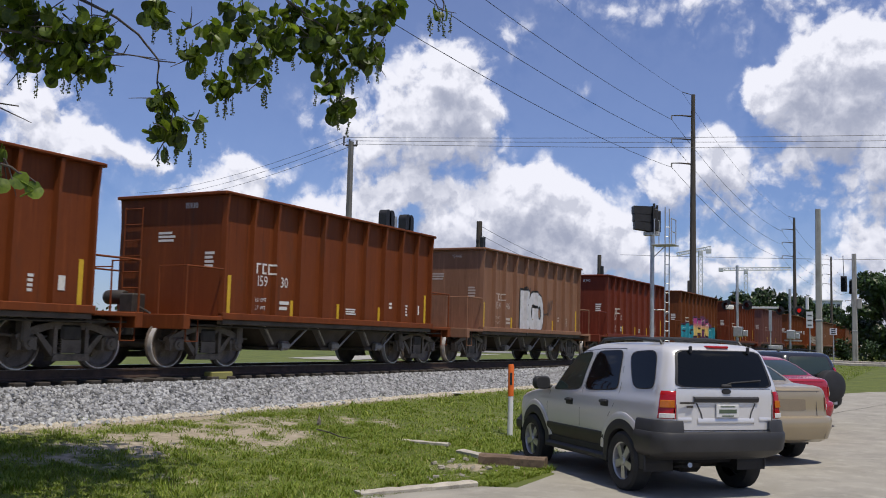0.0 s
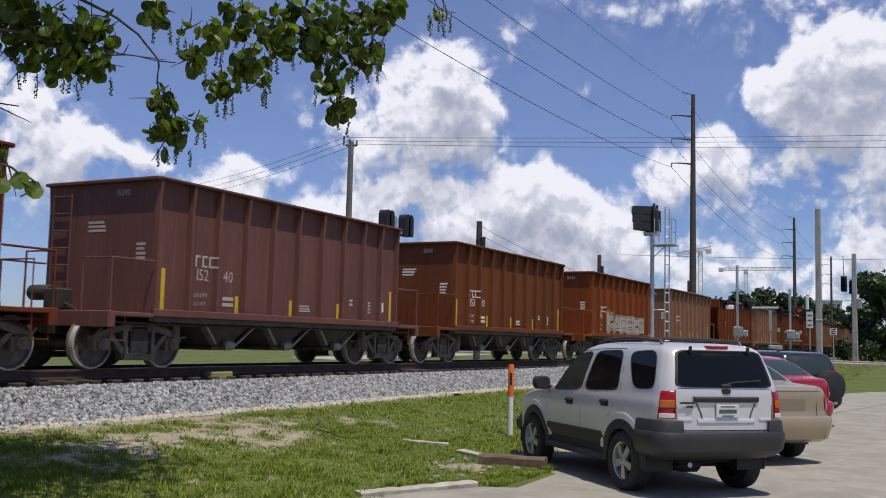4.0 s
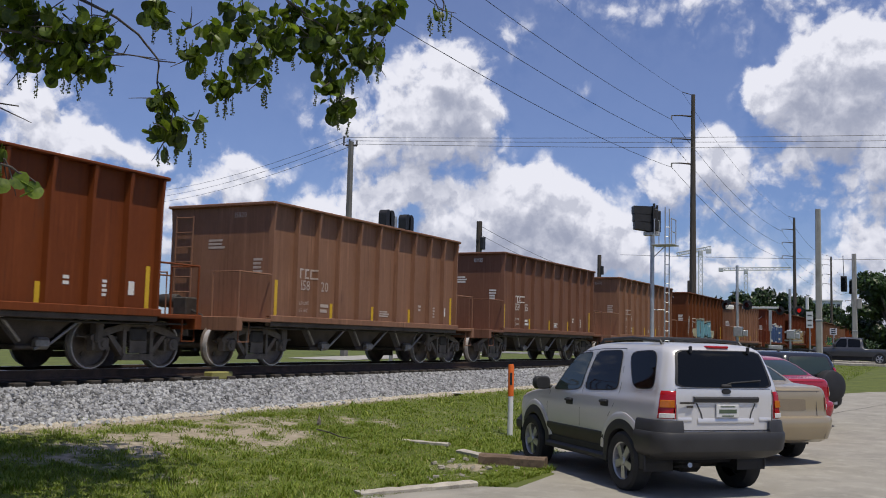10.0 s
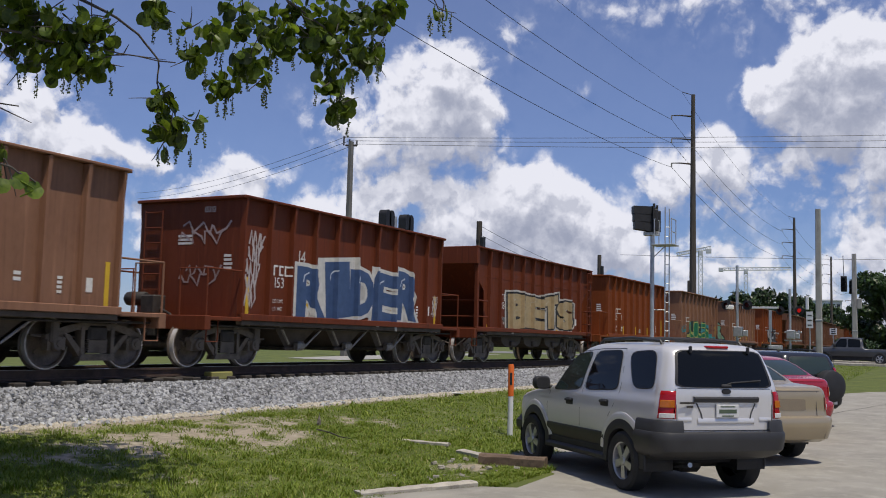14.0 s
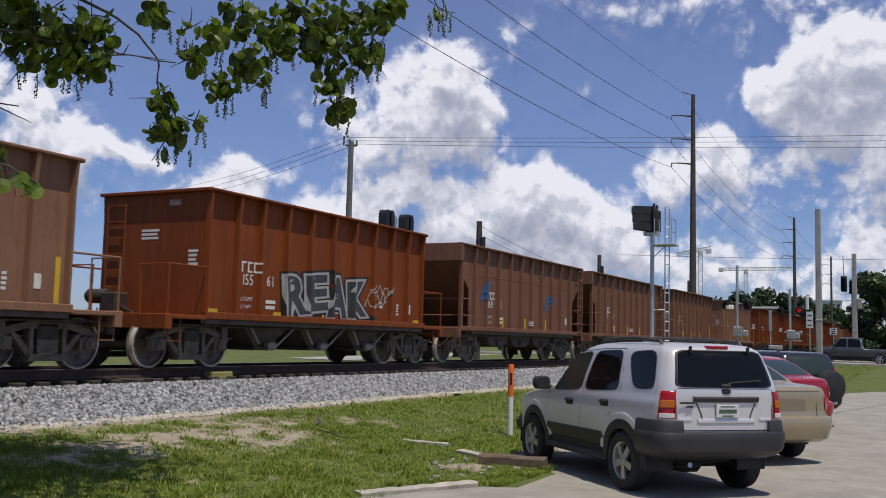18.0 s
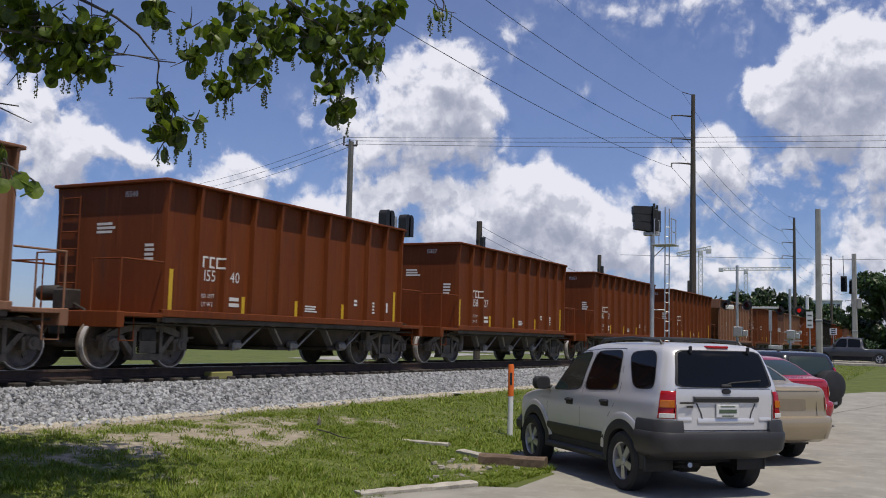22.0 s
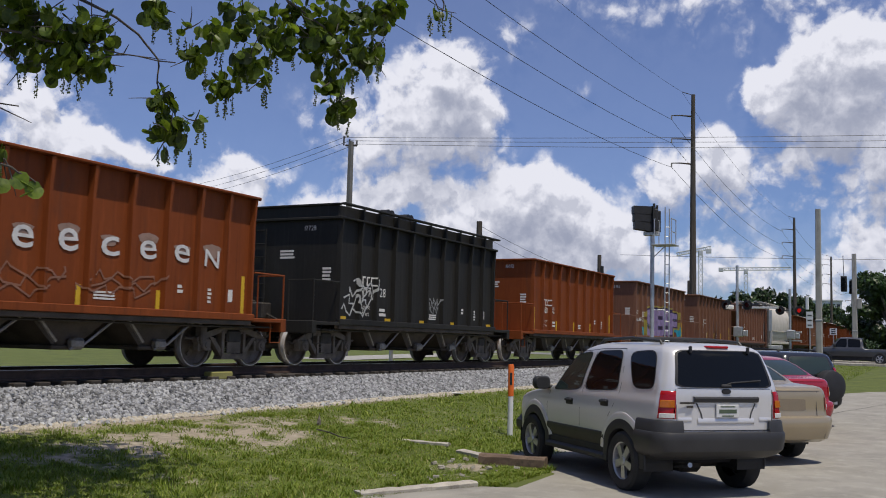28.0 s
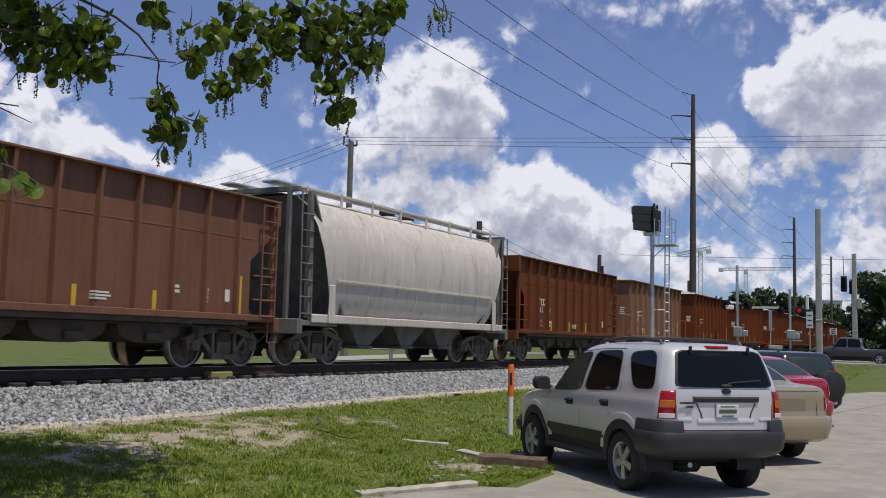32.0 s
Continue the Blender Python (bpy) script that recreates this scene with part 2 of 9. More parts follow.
PAINT = {
    "rust": rust_paint("rust_red_paint", (0.14, 0.0315, 0.0047), (0.18, 0.043, 0.007)),
    "maroon": rust_paint("maroon_paint", (0.12, 0.025, 0.007), (0.155, 0.034, 0.010)),
    "crimson": rust_paint("crimson_red_paint", (0.13, 0.022, 0.009), (0.165, 0.030, 0.012)),
    "brown": rust_paint("brown_paint", (0.13, 0.036, 0.0085), (0.165, 0.048, 0.012)),
    "orange": rust_paint("orange_rust_paint", (0.18, 0.040, 0.006), (0.225, 0.053, 0.009)),
    "tan": rust_paint("faded_tan_paint", (0.215, 0.105, 0.06), (0.27, 0.138, 0.082), (0.13, 0.06, 0.04)),
    "mauve": rust_paint("faded_mauve_paint", (0.13, 0.055, 0.043), (0.165, 0.072, 0.057), (0.09, 0.04, 0.03)),
    "tawny": rust_paint("tawny_paint", (0.165, 0.074, 0.044), (0.205, 0.096, 0.058), (0.1, 0.045, 0.03)),
    "black": rust_paint("black_paint", (0.015, 0.014, 0.012), (0.026, 0.024, 0.020), (0.012, 0.011, 0.01)),
    "white": stained(rust_paint("dusty_white_paint", (0.53, 0.49, 0.43), (0.62, 0.58, 0.52), (0.32, 0.27, 0.21)), (0.30, 0.21, 0.13), low=0.58, high=0.8, amount=0.7),
}
# grey of the covered hopper's ends, with the overhang's shade put into the colour
GREY_AND_SHADE = mat("grey_paint_and_shade", (0.10, 0.097, 0.088), (0.2, 0.195, 0.18), rough=0.8, scale=2.5, fine=40, bump=0.2)
# pole concrete darkened in colour, as a pole against the light looks
BACKLIT_CONCRETE = mat("backlit_pole_concrete", (0.13, 0.125, 0.115), (0.2, 0.19, 0.175), rough=0.85, scale=2, fine=45, bump=0.25)
STEEL_DARK = mat("grimy_steel", (0.02, 0.016, 0.013), (0.05, 0.042, 0.034), rough=0.7, scale=6, fine=60, bump=0.3)
STEEL_DUST = mat("dusty_steel", (0.075, 0.06, 0.046), (0.16, 0.132, 0.105), rough=0.75, scale=4, fine=50, bump=0.25)
STEEL_BRIGHT = mat("worn_bright_steel", (0.42, 0.40, 0.38), (0.55, 0.53, 0.5), rough=0.28, metal=1.0, scale=10, fine=90, bump=0.08)
RAIL_RUST = mat("rail_rust", (0.05, 0.03, 0.02), (0.10, 0.06, 0.04), rough=0.8, scale=5, fine=60)
YELLOW = mat("yellow_reflective_paint", (0.62, 0.38, 0.02), (0.7, 0.46, 0.03), rough=0.5, scale=8, bump=0.05)
LETTER = mat("white_lettering", (0.66, 0.63, 0.58), (0.78, 0.76, 0.72), rough=0.6, scale=9, bump=0.03)
LETTER_DIM = mat("faded_lettering", (0.42, 0.33, 0.27), (0.55, 0.46, 0.4), rough=0.65, scale=9, bump=0.03)
GALV = mat("galvanised_steel", (0.42, 0.43, 0.43), (0.56, 0.57, 0.57), rough=0.45, metal=0.6, scale=7, bump=0.08)
BLACK = mat("matt_black_metal", (0.012, 0.012, 0.013), (0.022, 0.022, 0.024), rough=0.6, scale=6, bump=0.1)
CONCRETE = stained(mat("pole_concrete", (0.30, 0.29, 0.26), (0.40, 0.385, 0.35), rough=0.85, scale=2, fine=45, bump=0.25), (0.17, 0.16, 0.14))
KERB_CONC = stained(mat("kerb_concrete", (0.36, 0.33, 0.28), (0.5, 0.46, 0.39), rough=0.9, scale=4, fine=60, bump=0.5), (0.16, 0.13, 0.1), scale=(2, 2, 2))
WOOD_POLE = mat("weathered_pole_wood", (0.055, 0.045, 0.036), (0.10, 0.085, 0.07), rough=0.9, scale=4, fine=60, bump=0.3, stretch=(3, 3, 0.25))
TIE = mat("creosoted_timber", (0.03, 0.025, 0.02), (0.07, 0.058, 0.046), rough=0.85, scale=3, fine=50, stretch=(1, 0.2, 1), bump=0.4, spread=0.25)
STONE = mat("limestone_ballast", (0.24, 0.245, 0.25), (0.52, 0.525, 0.52), rough=0.85, scale=8, fine=60, bump=0.2)
GRAVEL_FILL = mat("ballast_bed", (0.06, 0.057, 0.053), (0.15, 0.145, 0.135), rough=0.95, scale=18, fine=90, bump=0.8, depth=0.03)
ASPHALT = stained(mat("sunbleached_concrete_paving", (0.25, 0.235, 0.20), (0.335, 0.315, 0.27), rough=0.9, scale=1.2, fine=80, bump=0.3), (0.21, 0.195, 0.17), scale=(0.5, 0.5, 0.5))
stained(ASPHALT, (0.40, 0.38, 0.33), scale=(1.1, 1.1, 1.1), low=0.52, high=0.68, amount=0.6)
stained(ASPHALT, (0.10, 0.095, 0.085), scale=(2.4, 2.4, 2.4), low=0.64, high=0.74, amount=0.55)
ROADWAY = mat("road_asphalt", (0.16, 0.155, 0.15), (0.24, 0.235, 0.225), rough=0.9, scale=1, fine=60, bump=0.2)
BARK = mat("grey_bark", (0.10, 0.085, 0.07), (0.19, 0.165, 0.14), rough=0.9, scale=5, fine=50, bump=0.5)


# ------------------------------------------------------------------ mesh helpers
class Geo:
    """Collects vertices and faces for one mesh."""

    def __init__(self):
        self.v, self.f = [], []

    def add(self, verts, faces):
        o = len(self.v)
        self.v.extend(tuple(p) for p in verts)
        self.f.extend(tuple(i + o for i in f) for f in faces)
        return self

    def box(self, x0, x1, y0, y1, z0, z1, m=None):
        vs = [(x, y, z) for z in (z0, z1) for y in (y0, y1) for x in (x0, x1)]
        if m is not None:
            vs = [m @ Vector(p) for p in vs]
        return self.add(vs, [(0, 2, 3, 1), (4, 5, 7, 6), (0, 1, 5, 4), (2, 6, 7, 3), (0, 4, 6, 2), (1, 3, 7, 5)])

    def cbox(self, x0, x1, y0, y1, z0, z1, c=0.01, m=None):
        """A box with chamfered edges."""
        lo, hi = (x0, y0, z0), (x1, y1, z1)
        c = min(c, (x1 - x0) / 3, (y1 - y0) / 3, (z1 - z0) / 3)
        vs, ids = [], {}
        for sx in (0, 1):
            for sy in (0, 1):
                for sz in (0, 1):
                    s = (sx, sy, sz)
                    for ax in range(3):
                        p = []
                        for k in range(3):
                            e = hi[k] if s[k] else lo[k]
                            p.append(e if k == ax else (e - c if s[k] else e + c))
                        ids[s, ax] = len(vs)
                        vs.append(tuple(p))
        fs = []
        for ax in range(3):
            u, w = (ax + 1) % 3, (ax + 2) % 3
            for side in (0, 1):
                q = []
                for a, b in ((0, 0), (1, 0), (1, 1), (0, 1)):
                    s = [0, 0, 0]
                    s[ax], s[u], s[w] = side, a, b
                    q.append(ids[tuple(s), ax])
                fs.append(tuple(q if side else q[::-1]))
            for a in (0, 1):
                for b in (0, 1):
                    s0, s1 = [0, 0, 0], [0, 0, 0]
                    s0[ax], s1[ax] = 0, 1
                    s0[u] = s1[u] = a
                    s0[w] = s1[w] = b
                    q = [ids[tuple(s0), u], ids[tuple(s1), u], ids[tuple(s1), w], ids[tuple(s0), w]]
                    fs.append(tuple(q if (a == b) else q[::-1]))
        for s in [(a, b, d) for a in (0, 1) for b in (0, 1) for d in (0, 1)]:
            q = [ids[s, 0], ids[s, 1], ids[s, 2]]
            fs.append(tuple(q if sum(s) % 2 else q[::-1]))
        if m is not None:
            vs = [m @ Vector(p) for p in vs]
        return self.add(vs, fs)

    def tube(self, path, r, n=8, caps=True):
        """A round bar along a path; r is one radius or one for each point."""
        path = [Vector(p) for p in path]
        rs = r if isinstance(r, (list, tuple)) else [r] * len(path)
        rings, base = [], len(self.v)
        for i, p in enumerate(path):
            d = (path[min(i + 1, len(path) - 1)] - path[max(i - 1, 0)]).normalized()
            ref = Vector((0, 0, 1)) if abs(d.z) < 0.9 else Vector((1, 0, 0))
            a = d.cross(ref).normalized()
            b = d.cross(a)
            rings.append([p + (a * math.cos(t) + b * math.sin(t)) * rs[i] for t in (2 * math.pi * k / n for k in range(n))])
        vs = [q for ring in rings for q in ring]
        fs = [(i * n + k, i * n + (k + 1) % n, (i + 1) * n + (k + 1) % n, (i + 1) * n + k) for i in range(len(path) - 1) for k in range(n)]
        if caps:
            fs += [tuple(range(n))[::-1], tuple((len(path) - 1) * n + k for k in range(n))]
        return self.add(vs, fs)

    def lathe(self, prof, n=24, m=None):
        """Turns (radius, y) points round the y axis."""
        vs = [(r * math.cos(t), y, r * math.sin(t)) for r, y in prof for t in (2 * math.pi * k / n for k in range(n))]
        fs = [(i * n + k, (i + 1) * n + k, (i + 1) * n + (k + 1) % n, i * n + (k + 1) % n) for i in range(len(prof) - 1) for k in range(n)]
        if m is not None:
            vs = [m @ Vector(p) for p in vs]
        return self.add(vs, fs)

    def prism(self, poly, y0, y1, m=None):
        """An (x, z) outline pushed from y0 to y1."""
        n = len(poly)
        vs = [(x, y0, z) for x, z in poly] + [(x, y1, z) for x, z in poly]
        if m is not None:
            vs = [m @ Vector(p) for p in vs]
        return self.add(vs, [tuple(range(n)), tuple(range(2 * n - 1, n - 1, -1))] + [(i, n + i, n + (i + 1) % n, (i + 1) % n) for i in range(n)])

    def mesh(self, name, material, smooth=False):
        me = bpy.data.meshes.new(name)
        me.from_pydata(self.v, [], self.f)
        if not isinstance(material, (list, tuple)):
            material = [material]
        for mt in material:
            me.materials.append(mt)
        if smooth:
            me.shade_smooth()
            me.set_sharp_from_angle(angle=radians(38))
        me.update()
        return me


def fixed_normals(me):
    bm = bmesh.new()
    bm.from_mesh(me)
    bmesh.ops.recalc_face_normals(bm, faces=bm.faces)
    bm.to_mesh(me)
    bm.free()
    return me


def part(name, geo, material, parent=None, label="", m=None, smooth=False):
    """Links one mesh as an object, under a thing or a part; geo is a Geo or a finished mesh."""
    ob = new(name, geo.mesh(name, material, smooth) if isinstance(geo, Geo) else geo)
    if parent is not None:
        ob.parent = parent
    if m is not None:
        ob.matrix_basis = m
    if label:
        ob["label"] = label
    return ob


def thing(name, m, label, category, group="", kind=""):
    ob = new(name)
    ob.empty_display_size = 0.2
    ob.matrix_basis = m
    return tagged(ob, label, category, group, kind)


def step(x, a, b):
    t = min(1, max(0, (x - a) / (b - a)))
    return t * t * (3 - 2 * t)


def ground_z(x, y):
    """Height of the natural ground: it rises towards the railway and towards the level crossing."""
    rise = 0.34 * step(y, 5.5, 12.0)
    cross = 0.72 * step(x, 26, 74)
    dip = 0.04 * math.exp(-((x - 12.6) / 3.5) ** 2 - ((y - 3.0) / 2.2) ** 2)
    return rise + cross * (1 - rise / 0.9) - dip + 0.02 * noise.noise((x * 0.35, y * 0.35, 0))


# ------------------------------------------------------------------ ground
TRACK_Y, RAIL_Z = 14.72, 1.046


def sheet(name, xs, ys, zf, material, kind="structure", label="", category=""):
    g = Geo()
    n = len(ys)
    g.add([(x, y, zf(x, y)) for x in xs for y in ys], [(i * n + j, (i + 1) * n + j, (i + 1) * n + j + 1, i * n + j + 1) for i in range(len(xs) - 1) for j in range(n - 1)])
    return tagged(part(name, g, material, smooth=True), label, category, kind=kind)


def bare(x, y):
    """1 where the soil is bare, 0 where the turf is thick."""
    n1 = noise.fractal((x * 0.55, y * 0.75, 3.1), 1.0, 2.0, 4)
    n2 = noise.fractal((x * 2.4, y * 2.4, 7.7), 1.0, 2.0, 3)
    toe = math.exp(-((y - 11.9 - 0.35 * n2) / 0.62) ** 2) * (1.1 if x < 30 else 0.5)
    worn = 0.9 * math.exp(-((x - 12.2) / 2.6) ** 2 - ((y - 9.9) / 1.1) ** 2) + 0.6 * math.exp(-((x - 9.3) / 1.6) ** 2 - ((y - 9.2) / 0.9) ** 2)
    worn += 0.8 * math.exp(-((x - 12.1) / 0.9) ** 2 - ((y - 5.9) / 0.35) ** 2)
    return min(1, max(0, 0.05 + toe + worn * 0.82 + n1 * 0.45 + n2 * 0.5))


def ground_material():
    m = mat("turf_and_sandy_soil", (0.060, 0.080, 0.012), (0.12, 0.145, 0.022), rough=0.95, scale=1.4, fine=26, bump=0.6, depth=0.03)
    n, l = m.node_tree.nodes, m.node_tree.links
    p = n["Principled BSDF"]
    src = p.inputs["Base Color"].links[0].from_socket
    at, tex, add, r, mix, soil = (n.new("ShaderNode" + k) for k in ("Attribute", "TexNoise", "Math", "MapRange", "Mix", "Mix"))
    at.attribute_name = "bare"
    tc = n.new("ShaderNodeTexCoord")
    tex.inputs["Scale"].default_value, tex.inputs["Detail"].default_value = 9, 8
    l.new(tc.outputs["Object"], tex.inputs["Vector"])
    l.new(at.outputs["Fac"], add.inputs[0])
    l.new(tex.outputs["Fac"], add.inputs[1])
    r.inputs["From Min"].default_value, r.inputs["From Max"].default_value = 0.82, 1.22
    l.new(add.outputs[0], r.inputs["Value"])
    soil.data_type = mix.data_type = "RGBA"
    soil.inputs["A"].default_value, soil.inputs["B"].default_value = (0.13, 0.10, 0.065, 1), (0.48, 0.42, 0.32, 1)
    l.new(tex.outputs["Fac"], soil.inputs["Factor"])
    l.new(r.outputs[0], mix.inputs["Factor"])
    l.new(src, mix.inputs["A"])
    l.new(soil.outputs["Result"], mix.inputs["B"])
    l.new(mix.outputs["Result"], p.inputs["Base Color"])
    return m


GROUND = ground_material()


def spaced(marks):
    """Grid lines: (from, to, step) runs joined in order."""
    out = []
    for a, b, s in marks:
        k = max(1, round((b - a) / s))
        out += [a + (b - a) * i / k for i in range(k)]
    return out + [marks[-1][1]]


def bed_z(x, y):
    """The soil, dug out a little under the paving."""
    return ground_z(x, y) - (0.2 if x < 32 and y < 4.2 else 0.0)


def build_ground():
    xs = spaced([(-3000, -600, 300), (-600, -60, 30), (-60, 2, 4), (2, 26, 0.25), (26, 60, 0.7), (60, 140, 4), (140, 800, 30), (800, 3600, 280)])
    ys = spaced([(-3000, -300, 200), (-300, -10, 15), (-10, 4, 1), (4, 18, 0.25), (18, 60, 2), (60, 300, 16), (300, 3000, 200)])
    ob = sheet("ground", xs, ys, bed_z, GROUND, label="flat grassy ground with worn sandy patches", category="ground")
    a = ob.data.attributes.new("bare", "FLOAT", "POINT")
    a.data.foreach_set("value", [bare(x, y) if 2 < x < 60 and 4 < y < 18 else 0.15 for x in xs for y in ys])
    # car park: old concrete paving south of the verge
    edge = [(-40, 6.6), (4, 6.5), (8.4, 6.25), (9.3, 5.86), (10.8, 5.2), (11.0, 4.82), (12.5, 4.9), (12.95, 5.3), (13.5, 6.2), (16, 6.5), (28, 6.4), (34, 5.6), (38, 4.4), (40.5, 3.2), (43, 1), (45, -4), (46, -40)]
    g = Geo()
    vs, fs = [], []
    for i, (x, y) in enumerate(edge):
        for k in range(25):
            t = (k / 24) ** 2
            px, py = x + (2 - x) * t * (0.2 if x > 30 else 0), y + (-40 - y) * t
            vs.append((px, py, ground_z(px, py) + 0.012 - (0.05 if k == 0 else 0)))
    for i in range(len(edge) - 1):
        for k in range(24):
            fs.append((i * 25 + k, i * 25 + k + 1, (i + 1) * 25 + k + 1, (i + 1) * 25 + k))
    tagged(part("pavement", g.add(vs, fs), ASPHALT, smooth=True), "sunbleached pale concrete car park paving", "pavement", kind="structure")
    sheet("pavement_far", spaced([(44, 64, 2)]), spaced([(29, 33, 1)]), lambda x, y: ground_z(x, y) + 0.03, CONCRETE, label="pale concrete yard beyond the railway", category="pavement")
    # joints and cracks in the paving
    rng = random.Random(8)
    for a, b in (((19.0, -2.5), (44.0, 0.6)), ((13.0, 0.2), (19.5, -6.0)), ((6.0, 4.2), (14.0, -1.0)), ((27.0, 3.4), (40.0, 1.0))):
        pts = [Vector((*a, 0)).lerp(Vector((*b, 0)), k / 24) for k in range(25)]
        g = Geo()
        for k, q in enumerate(pts):
            x, y, w = q.x + rng.uniform(-0.03, 0.03), q.y + rng.uniform(-0.03, 0.03), rng.uniform(0.008, 0.02)
            g.v += [(x, y - w, ground_z(x, y) + 0.017), (x, y + w, ground_z(x, y) + 0.017)]
        g.f = [(2 * k, 2 * k + 1, 2 * k + 3, 2 * k + 2) for k in range(24)]
        tagged(part("pavement_joint", g, GRAVEL_FILL), "dark crack in the paving", "pavement joint", kind="structure")
    # street that crosses the railway
    ysr = spaced([(-60, -6, 6), (-6, 12, 0.5), (12, 18, 0.5), (18, 120, 8)])

    def road_z(x, y):
        return max(ground_z(x, y) + 0.03, (RAIL_Z - 0.012) * step(abs(y - TRACK_Y), 5.5, 1.9) + (ground_z(x, y) + 0.03) * (1 - step(abs(y - TRACK_Y), 5.5, 1.9)))
    sheet("road", spaced([(69.5, 79.5, 1.0)]), ysr, road_z, ROADWAY, label="grey asphalt street rising to a level crossing", category="road")
    for x0 in (69.1, 79.5):
        g = Geo()
        for a, b in zip(ysr[:-1], ysr[1:]):
            if b <= 12:
                z = ground_z(x0, a) + 0.03
                g.cbox(x0, x0 + 0.4, a, b + 0.01, z - 0.2, z + 0.14, 0.03)
        tagged(part("kerb", g, KERB_CONC), "pale concrete street kerb", "kerb", kind="structure")


def ballast_z(y):
    d = abs(y - TRACK_Y)
    return 0.76 if d < 1.6 else 0.76 - (d - 1.6) * 0.42


def stones(rng, count, x0, x1, y0, y1, size, height=ballast_z):
    """Crushed stones as one heap: jittered cubes strewn over the ballast's profile."""
    cube = np.array([(x, y, z) for z in (-1, 1) for y in (-1, 1) for x in (-1, 1)], float) * 0.5
    xs, ys = rng.uniform(x0, x1, count), rng.uniform(y0, y1, count)
    zs = np.array([height(y) for y in ys])
    s = size * rng.uniform(0.55, 1.25, (count, 1, 1))
    vs = cube[None] * s * rng.uniform(0.6, 1.25, (count, 1, 3)) + rng.uniform(-0.16, 0.16, (count, 8, 3)) * s
    q = rng.normal(size=(count, 4))
    q /= np.linalg.norm(q, axis=1, keepdims=True)
    w, x, y, z = q.T
    R = np.stack([1 - 2 * (y * y + z * z), 2 * (x * y - z * w), 2 * (x * z + y * w), 2 * (x * y + z * w), 1 - 2 * (x * x + z * z), 2 * (y * z - x * w),
                  2 * (x * z - y * w), 2 * (y * z + x * w), 1 - 2 * (x * x + y * y)], 1).reshape(-1, 3, 3)
    vs = np.einsum("nij,nkj->nki", R, vs) + np.stack([xs, ys, zs + 0.012], 1)[:, None]
    quad = np.array([(0, 2, 3, 1), (4, 5, 7, 6), (0, 1, 5, 4), (2, 6, 7, 3), (0, 4, 6, 2), (1, 3, 7, 5)])
    fs = (quad[None] + 8 * np.arange(count)[:, None, None]).reshape(-1, 4)
    return vs.reshape(-1, 3), fs


def mass_mesh(name, vs, fs, material):
    """A mesh straight from arrays of vertices and equal-sided faces."""
    me = bpy.data.meshes.new(name)
    k = fs.shape[1]
    me.vertices.add(len(vs))
    me.vertices.foreach_set("co", np.ascontiguousarray(vs, np.float32).ravel())
    me.loops.add(fs.size)
    me.loops.foreach_set("vertex_index", np.ascontiguousarray(fs, np.int32).ravel())
    me.polygons.add(len(fs))
    me.polygons.foreach_set("loop_start", np.arange(0, fs.size, k, dtype=np.int32))
    me.materials.append(material)
    me.update(calc_edges=True)
    me.validate()
    return me


def island_stone():
    m = mat("crushed_limestone", (0.205, 0.21, 0.222), (0.345, 0.35, 0.36), rough=0.85, scale=6, fine=70, bump=0.15)
    n, l = m.node_tree.nodes, m.node_tree.links
    p = n["Principled BSDF"]
    src = p.inputs["Base Color"].links[0].from_socket
    geo, r, hsv = n.new("ShaderNodeNewGeometry"), n.new("ShaderNodeMapRange"), n.new("ShaderNodeHueSaturation")
    r.inputs["To Min"].default_value, r.inputs["To Max"].default_value = 0.22, 1.45
    l.new(geo.outputs["Random Per Island"], r.inputs["Value"])
    l.new(r.outputs[0], hsv.inputs["Value"])
    l.new(src, hsv.inputs["Color"])
    l.new(hsv.outputs[0], p.inputs["Base Color"])
    return m


